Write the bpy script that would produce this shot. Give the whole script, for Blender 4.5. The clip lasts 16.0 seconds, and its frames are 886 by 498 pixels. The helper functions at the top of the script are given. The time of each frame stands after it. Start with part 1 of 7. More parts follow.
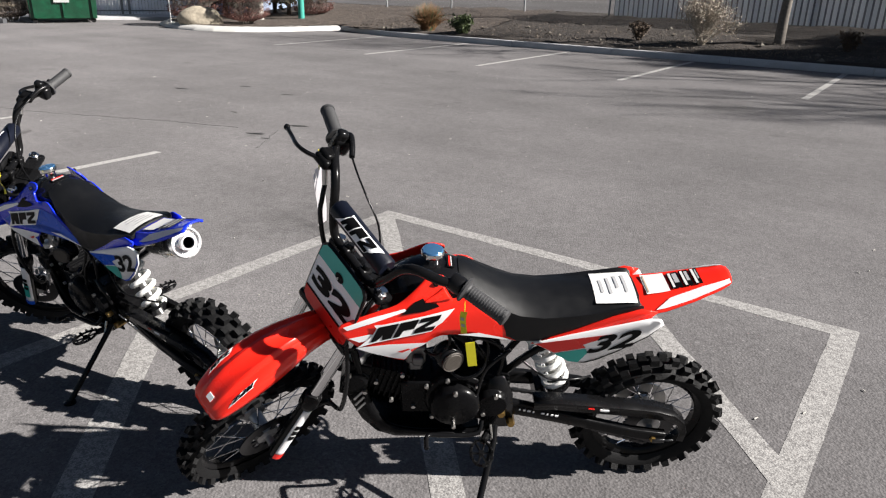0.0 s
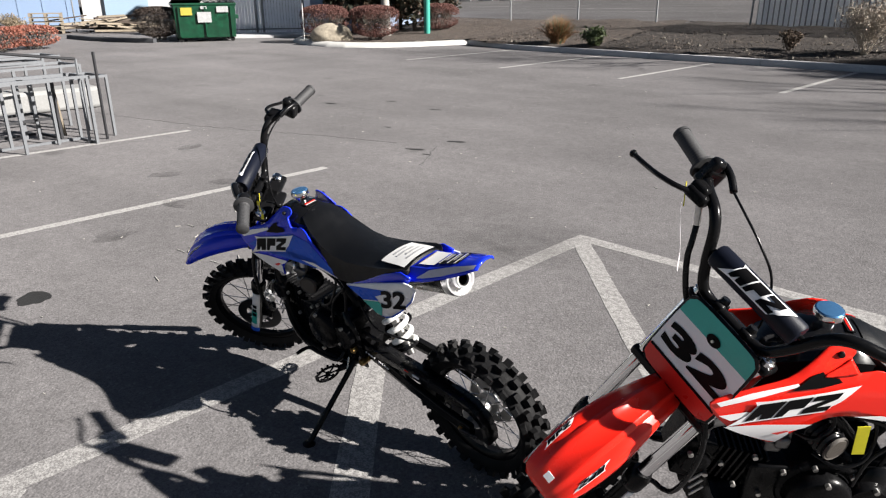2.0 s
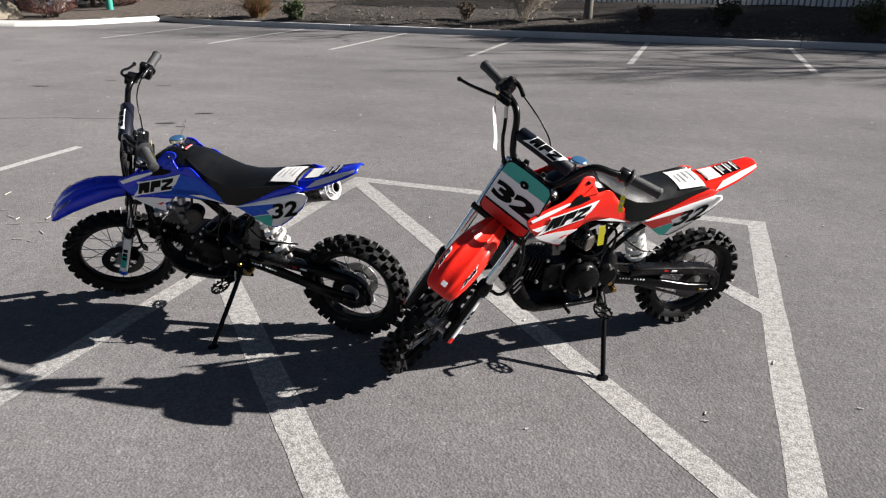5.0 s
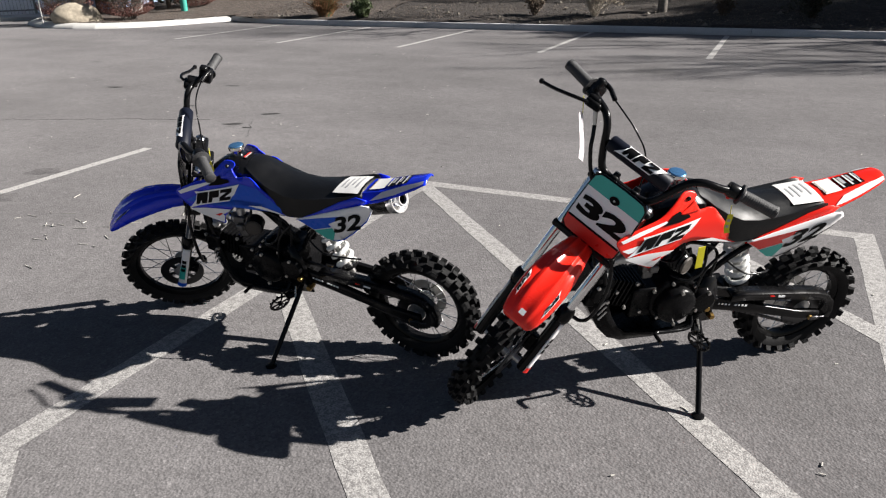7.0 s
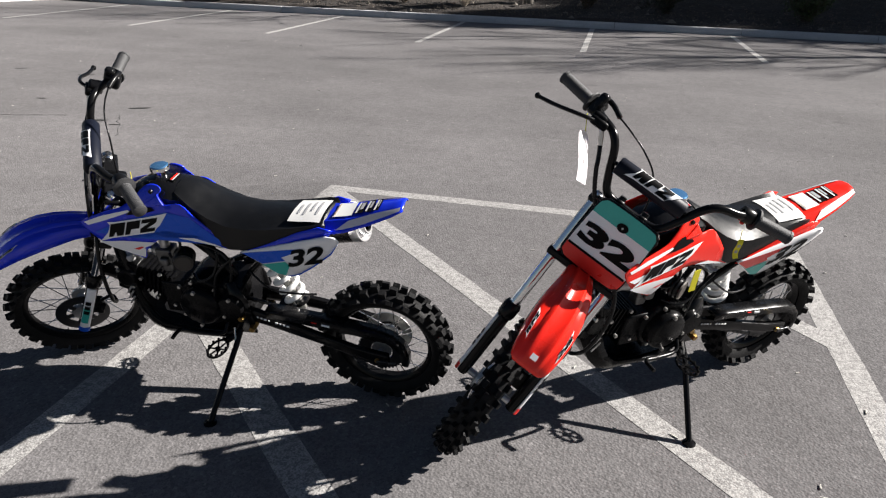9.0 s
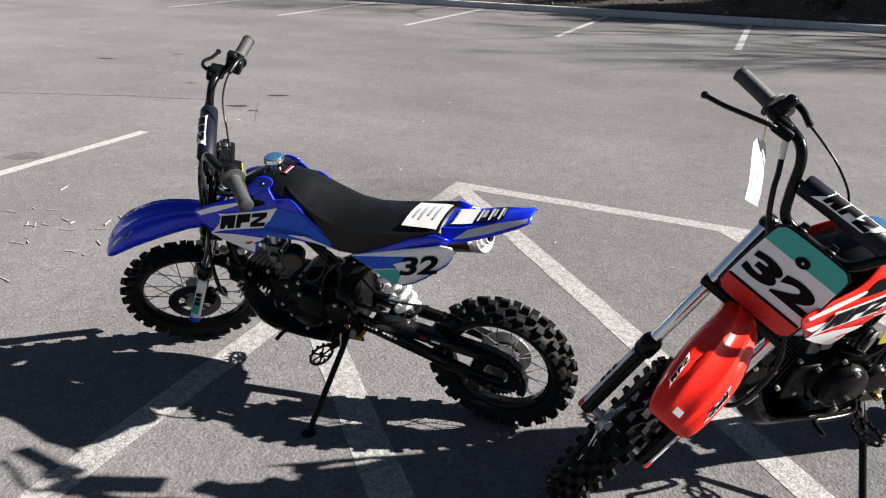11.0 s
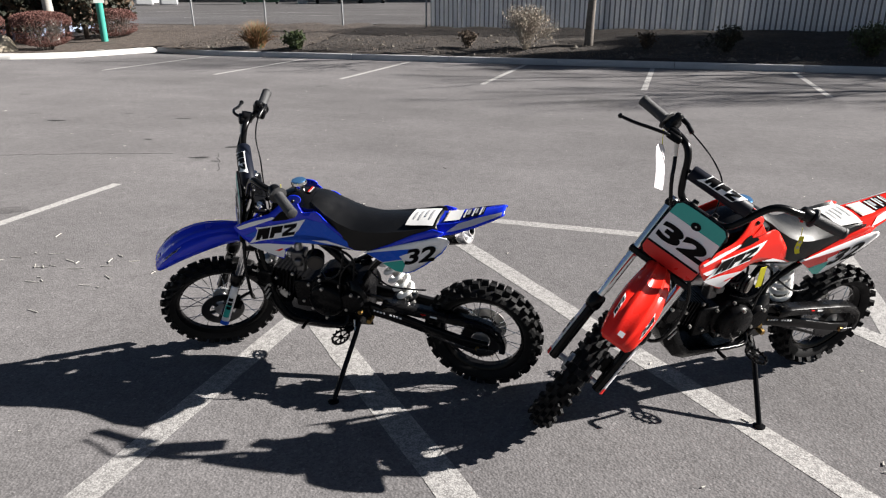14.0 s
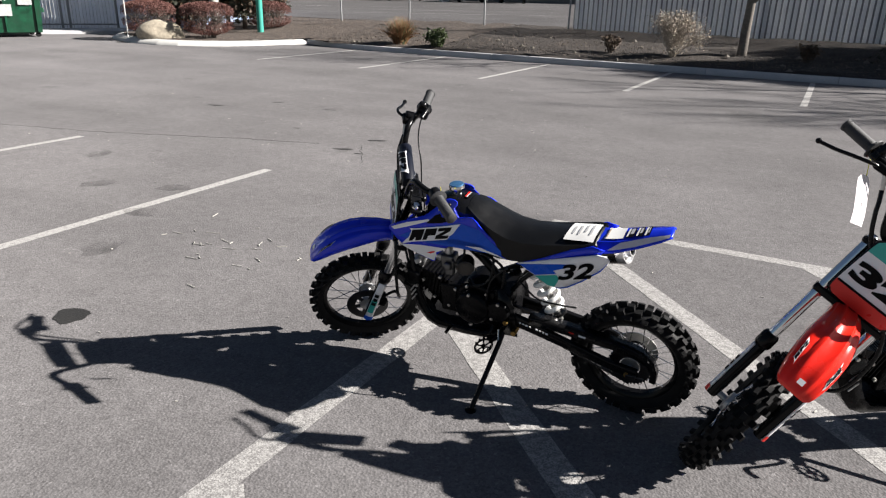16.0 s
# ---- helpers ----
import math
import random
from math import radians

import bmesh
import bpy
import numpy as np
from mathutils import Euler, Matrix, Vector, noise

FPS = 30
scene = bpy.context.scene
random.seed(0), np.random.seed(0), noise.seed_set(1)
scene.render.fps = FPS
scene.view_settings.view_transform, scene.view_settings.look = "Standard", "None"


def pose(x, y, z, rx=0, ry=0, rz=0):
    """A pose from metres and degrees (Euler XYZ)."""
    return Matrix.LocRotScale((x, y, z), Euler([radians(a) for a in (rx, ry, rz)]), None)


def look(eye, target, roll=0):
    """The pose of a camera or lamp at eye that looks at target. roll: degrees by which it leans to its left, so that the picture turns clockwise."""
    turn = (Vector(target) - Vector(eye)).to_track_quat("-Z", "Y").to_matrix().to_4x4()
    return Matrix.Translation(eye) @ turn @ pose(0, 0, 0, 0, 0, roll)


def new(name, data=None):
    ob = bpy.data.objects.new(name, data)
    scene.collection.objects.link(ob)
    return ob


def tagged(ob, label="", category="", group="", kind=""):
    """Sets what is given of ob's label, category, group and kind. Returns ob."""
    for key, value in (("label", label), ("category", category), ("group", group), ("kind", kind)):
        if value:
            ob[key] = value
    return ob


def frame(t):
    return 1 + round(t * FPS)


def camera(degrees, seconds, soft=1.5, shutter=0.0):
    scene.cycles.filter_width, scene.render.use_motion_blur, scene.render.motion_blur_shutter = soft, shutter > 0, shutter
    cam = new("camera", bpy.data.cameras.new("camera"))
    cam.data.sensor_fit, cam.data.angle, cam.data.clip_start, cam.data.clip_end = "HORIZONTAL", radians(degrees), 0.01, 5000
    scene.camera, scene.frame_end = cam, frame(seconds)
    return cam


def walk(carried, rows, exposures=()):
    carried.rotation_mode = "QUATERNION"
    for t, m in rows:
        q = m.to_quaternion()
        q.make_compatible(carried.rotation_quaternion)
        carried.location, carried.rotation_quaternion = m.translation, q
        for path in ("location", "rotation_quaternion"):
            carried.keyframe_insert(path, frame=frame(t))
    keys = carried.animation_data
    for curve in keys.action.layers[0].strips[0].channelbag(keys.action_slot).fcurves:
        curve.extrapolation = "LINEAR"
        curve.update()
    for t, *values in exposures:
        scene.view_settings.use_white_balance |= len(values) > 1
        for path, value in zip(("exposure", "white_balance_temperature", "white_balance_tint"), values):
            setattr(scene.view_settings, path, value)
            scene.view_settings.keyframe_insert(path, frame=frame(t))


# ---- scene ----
cam = camera(65.1, 16.0, 1.2)
PATH = [
    (0, (2.775, 0.722, 1.424), (1.69, 2.237, 0.697), 1.2),
    (0.3, (2.765, 0.650, 1.437), (1.613, 2.132, 0.747), 2.2),
    (0.5, (2.724, 0.682, 1.422), (1.516, 2.141, 0.778), 3.4),
    (1, (2.451, 0.674, 1.371), (1.035, 1.925, 0.715), 1.7),
    (1.5, (2.256, 0.683, 1.366), (0.843, 1.942, 0.719), 0.4),
    (2, (2.16, 0.595, 1.387), (0.846, 1.933, 0.693), -0.3),
    (2.5, (2.07, 0.419, 1.44), (0.901, 1.887, 0.749), -1.1),
    (3, (2.091, 0.313, 1.42), (1.141, 1.911, 0.683), -0.1),
    (3.5, (2.219, 0.141, 1.373), (1.608, 1.9, 0.645), 2.5),
    (3.8, (2.302, -0.022, 1.354), (1.890, 1.777, 0.583), 3.3),
    (4, (2.34, -0.065, 1.376), (2.054, 1.746, 0.578), 1.7),
    (4.2, (2.323, -0.108, 1.395), (2.132, 1.712, 0.588), 2.4),
    (4.5, (2.295, -0.136, 1.406), (1.991, 1.677, 0.618), 1.2),
    (4.7, (2.235, -0.223, 1.403), (1.834, 1.585, 0.647), 0.9),
    (5, (2.172, -0.319, 1.412), (1.554, 1.427, 0.657), 0.4),
    (5.2, (2.175, -0.376, 1.414), (1.445, 1.328, 0.665), 0.6),
    (7.3, (2.018, -0.062, 1.387), (1.210, 1.597, 0.616), -1.7),
    (7.5, (1.996, -0.041, 1.383), (1.162, 1.589, 0.577), -2.3),
    (7.8, (1.932, -0.033, 1.397), (1.383, 1.707, 0.578), -0.6),
    (8, (1.841, -0.006, 1.411), (1.383, 1.764, 0.602), -1.1),
    (8.5, (1.689, 0.003, 1.436), (1.331, 1.797, 0.628), -0.4),
    (8.8, (1.662, 0.010, 1.432), (1.236, 1.797, 0.642), 0.2),
    (9, (1.617, 0.049, 1.419), (1.210, 1.837, 0.622), 1.7),
    (9.2, (1.606, 0.080, 1.400), (1.147, 1.859, 0.610), 1.9),
    (9.5, (1.536, 0.198, 1.393), (0.909, 1.912, 0.575), 1.7),
    (10, (1.491, 0.398, 1.363), (0.757, 2.058, 0.521), 1.5),
    (10.2, (1.493, 0.421, 1.363), (0.743, 2.070, 0.516), 1.2),
    (12.3, (1.87, -0.227, 1.38), (1.318, 1.544, 0.633), -0.6),
    (12.5, (1.937, -0.289, 1.376), (1.515, 1.512, 0.614), -0.1),
    (13, (1.961, -0.341, 1.387), (1.622, 1.472, 0.614), -2.5),
    (13.3, (1.875, -0.370, 1.405), (1.488, 1.447, 0.664), -1.6),
    (13.5, (1.779, -0.351, 1.42), (1.356, 1.461, 0.685), -1.5),
    (14, (1.581, -0.35, 1.424), (1.004, 1.437, 0.736), -0.1),
    (14.5, (1.488, -0.334, 1.428), (0.837, 1.432, 0.752), 0.8),
    (15, (1.442, -0.322, 1.42), (0.693, 1.401, 0.734), 0.5),
    (15.5, (1.428, -0.334, 1.432), (0.603, 1.349, 0.734), 1.2),
    (16, (1.433, -0.33, 1.434), (0.548, 1.325, 0.742), 1.5),
]
walk(cam, [(t, look(eye, target, roll)) for t, eye, target, roll in PATH], [(0.0, 1.38), (1.0, 1.43), (3.5, 1.42), (5.0, 1.46), (8.0, 1.42), (9.0, 1.50), (9.5, 1.60), (10.0, 1.75), (12.5, 1.64), (13.0, 1.62), (14.5, 1.55), (16.0, 1.56)])

# world, sun and exposure
SUN = Vector((1.53, 0.68, 1.0)).normalized()
world = bpy.data.worlds.new("sky")
world.use_nodes = True
scene.world = world
sky = world.node_tree.nodes.new("ShaderNodeTexSky")
sky.sky_type, sky.sun_disc = "NISHITA", False
sky.sun_elevation, sky.sun_rotation = math.asin(SUN.z), math.atan2(SUN.x, SUN.y)
sky.altitude, sky.dust_density = 1300.0, 2.0
back = world.node_tree.nodes["Background"]
back.inputs["Strength"].default_value = 0.017
world.node_tree.links.new(sky.outputs["Color"], back.inputs["Color"])
lamp = bpy.data.lights.new("sun", "SUN")
lamp.energy, lamp.angle, lamp.color = 5.0, radians(0.53), (0.985, 0.94, 0.888)
sun = new("sun", lamp)
sun.matrix_basis = look(SUN * 60, (0, 0, 0))


# ---- materials ----
class Nodes:
    """A small writer of node materials."""

    def __init__(self, name):
        self.m = bpy.data.materials.new(name)
        self.m.use_nodes = True
        self.t = self.m.node_tree
        self.p = self.t.nodes["Principled BSDF"]
        self.at = self.add("ShaderNodeTexCoord").outputs["Object"]

    def add(self, kind, **values):
        n = self.t.nodes.new(kind)
        for k, v in values.items():
            if k in n.inputs:
                n.inputs[k].default_value = v
        return n

    def link(self, a, b):
        self.t.links.new(a, b)

    def noise(self, scale, detail=4.0, rough=0.6, stretch=None):
        n = self.add("ShaderNodeTexNoise", Scale=scale, Detail=detail, Roughness=rough)
        src = self.at
        if stretch:
            mp = self.add("ShaderNodeMapping")
            mp.inputs["Scale"].default_value = stretch
            self.link(self.at, mp.inputs["Vector"])
            src = mp.outputs["Vector"]
        self.link(src, n.inputs["Vector"])
        return n.outputs["Fac"]

    def cells(self, scale, out="Distance", feature="F1"):
        n = self.add("ShaderNodeTexVoronoi", Scale=scale)
        n.feature = feature
        self.link(self.at, n.inputs["Vector"])
        return n.outputs[out]

    def ramp(self, fac, *stops):
        n = self.t.nodes.new("ShaderNodeValToRGB")
        while len(n.color_ramp.elements) < len(stops):
            n.color_ramp.elements.new(0.5)
        for e, (pos, c) in zip(n.color_ramp.elements, stops):
            e.position = pos
            e.color = (c, c, c, 1) if isinstance(c, (int, float)) else (*c, 1)
        self.link(fac, n.inputs["Fac"])
        return n.outputs["Color"]

    def mix(self, fac, a, b, mode="MIX"):
        n = self.t.nodes.new("ShaderNodeMix")
        n.data_type, n.blend_type = "RGBA", mode
        for key, v in ((0, fac), (6, a), (7, b)):
            if isinstance(v, bpy.types.NodeSocket):
                self.link(v, n.inputs[key])
            elif key == 0:
                n.inputs[key].default_value = v
            else:
                n.inputs[key].default_value = (*v, 1)
        return n.outputs[2]

    def bump(self, height, strength, distance):
        n = self.add("ShaderNodeBump", Strength=strength, Distance=distance)
        self.link(height, n.inputs["Height"])
        self.link(n.outputs["Normal"], self.p.inputs["Normal"])

    def set(self, **values):
        for k, v in values.items():
            k = k.replace("_", " ")
            if isinstance(v, bpy.types.NodeSocket):
                self.link(v, self.p.inputs[k])
            else:
                self.p.inputs[k].default_value = (*v, 1) if isinstance(v, tuple) else v
        return self


def tone(c, k):
    return tuple(min(1.0, v * k) for v in c)


def surface(name, color, rough=0.5, metal=0.0, grain=120, vary=0.12, stain=6, dirt=0.15, bump=0.0, coat=0.0, island=False, spec=0.5):
    """A plain material with variation at two scales, uneven gloss and a little relief."""
    n = Nodes(name)
    fine = n.ramp(n.noise(grain, 3), (0.3, 0.0), (0.7, 1.0))
    broad = n.ramp(n.noise(stain, 5), (0.35, 0.0), (0.7, 1.0))
    c = n.mix(fine, tone(color, 1 - vary), tone(color, 1 + vary))
    c = n.mix(n.ramp(broad, (0.0, 0.0), (1.0, dirt)), c, tone(color, 0.62), "MIX")
    if island:
        info = n.add("ShaderNodeNewGeometry").outputs["Random Per Island"]
        c = n.mix(n.ramp(info, (0.0, 0.0), (1.0, 0.55)), c, tone(color, 0.45))
    n.set(Base_Color=c, Metallic=metal, Roughness=n.ramp(broad, (0, max(0.03, rough - 0.07)), (1, min(1, rough + 0.12))))
    n.p.inputs["Specular IOR Level"].default_value = spec
    n.p.inputs["Coat Weight"].default_value = coat
    n.p.inputs["Coat Roughness"].default_value = 0.08
    if bump:
        n.bump(fine, bump, 0.002)
    return n.m


def asphalt_material(name, light=0.166, crack=True):
    n = Nodes(name)
    stone = n.ramp(n.cells(120, "Color"), (0.0, 0.56), (0.5, 0.92), (0.85, 1.12), (1.0, 1.65))
    small = n.ramp(n.noise(210, 3), (0.3, 0.76), (0.7, 1.2))
    broad = n.ramp(n.noise(0.55, 6, 0.62), (0.3, 0.80), (0.7, 1.12))
    wide = n.ramp(n.noise(0.11, 3, 0.5, (1.0, 3.0, 1.0)), (0.3, 0.88), (0.7, 1.1))
    c = n.mix(1.0, n.mix(1.0, n.mix(0.75, (light, light * 0.955, light * 0.967), stone, "MULTIPLY"), small, "MULTIPLY"), broad, "MULTIPLY")
    c = n.mix(1.0, c, wide, "MULTIPLY")
    c = n.mix(1.0, c, n.ramp(n.noise(11, 5, 0.7), (0.3, 0.88), (0.7, 1.1)), "MULTIPLY")
    c = n.mix(1.0, c, n.ramp(n.noise(0.9, 4, 0.6, (0.25, 1.6, 1.0)), (0.3, 0.92), (0.7, 1.06)), "MULTIPLY")
    if crack:
        drops = n.ramp(n.noise(1.7, 2, 0.4), (0.70, 1.0), (0.78, 0.7))
        c = n.mix(1.0, c, drops, "MULTIPLY")
    n.set(Base_Color=c, Roughness=0.9)
    n.p.inputs["Specular IOR Level"].default_value = 0.12
    n.p.inputs["Diffuse Roughness"].default_value = 0.22
    n.bump(n.cells(110), 0.42, 0.0045)
    return n.m


def paint_line_material(name="worn_road_paint", wear=0.5, pale=1.0):
    n = Nodes(name)
    worn = n.mix(0.5, n.noise(38, 6, 0.75), n.noise(150, 3, 0.7))
    holes = n.ramp(worn, (wear - 0.06, 0.0), (wear + 0.06, 1.0))
    white = n.mix(n.noise(5, 4), tone((0.305, 0.297, 0.288), pale), tone((0.395, 0.385, 0.372), pale))
    n.set(Base_Color=n.mix(holes, (0.155, 0.148, 0.146), white), Roughness=0.8)
    n.bump(n.cells(150), 0.3, 0.004)
    return n.m


def soil_material(name="dry_soil", pale=1.0):
    n = Nodes(name)
    c = n.ramp(n.noise(7, 8, 0.7), (0.3, (0.016, 0.012, 0.010)), (0.55, (0.036, 0.028, 0.023)), (0.75, (0.080, 0.064, 0.052)))
    speck = n.ramp(n.cells(22, "Color"), (0.0, 0.6 * pale), (0.75, 1.0 * pale), (0.95, 1.9 * pale))
    n.set(Base_Color=n.mix(0.8, c, speck, "MULTIPLY"), Roughness=0.95)
    n.bump(n.noise(28, 6), 0.9, 0.05)
    return n.m


def translucent_material(name, color, through_color, share=0.35, rough=0.5):
    n = Nodes(name)
    grain = n.ramp(n.noise(9, 4), (0.3, 0.82), (0.7, 1.1))
    c = n.mix(1.0, color, grain, "MULTIPLY")
    n.set(Base_Color=c, Roughness=rough)
    tr = n.add("ShaderNodeBsdfTranslucent")
    tr.inputs["Color"].default_value = (*through_color, 1)
    mx = n.add("ShaderNodeMixShader", Fac=share)
    n.link(n.p.outputs[0], mx.inputs[1])
    n.link(tr.outputs[0], mx.inputs[2])
    n.link(mx.outputs[0], n.t.nodes["Material Output"].inputs["Surface"])
    return n.m


def stain_material():
    """A thin film that darkens the asphalt in patches and fades out at its edge."""
    n = Nodes("oil_stain")
    c = n.ramp(n.noise(30, 5), (0.3, (0.045, 0.043, 0.042)), (0.7, (0.09, 0.086, 0.084)))
    n.set(Base_Color=c, Roughness=0.7)
    d = n.add("ShaderNodeVectorMath")
    d.operation = "LENGTH"
    n.link(n.at, d.inputs[0])
    edge = n.ramp(d.outputs["Value"], (0.05, 0.36), (0.62, 0.0))
    film = n.mix(1.0, edge, n.ramp(n.noise(5, 6, 0.7), (0.35, 0.15), (0.65, 1.0)), "MULTIPLY")
    n.set(Alpha=film)
    return n.m


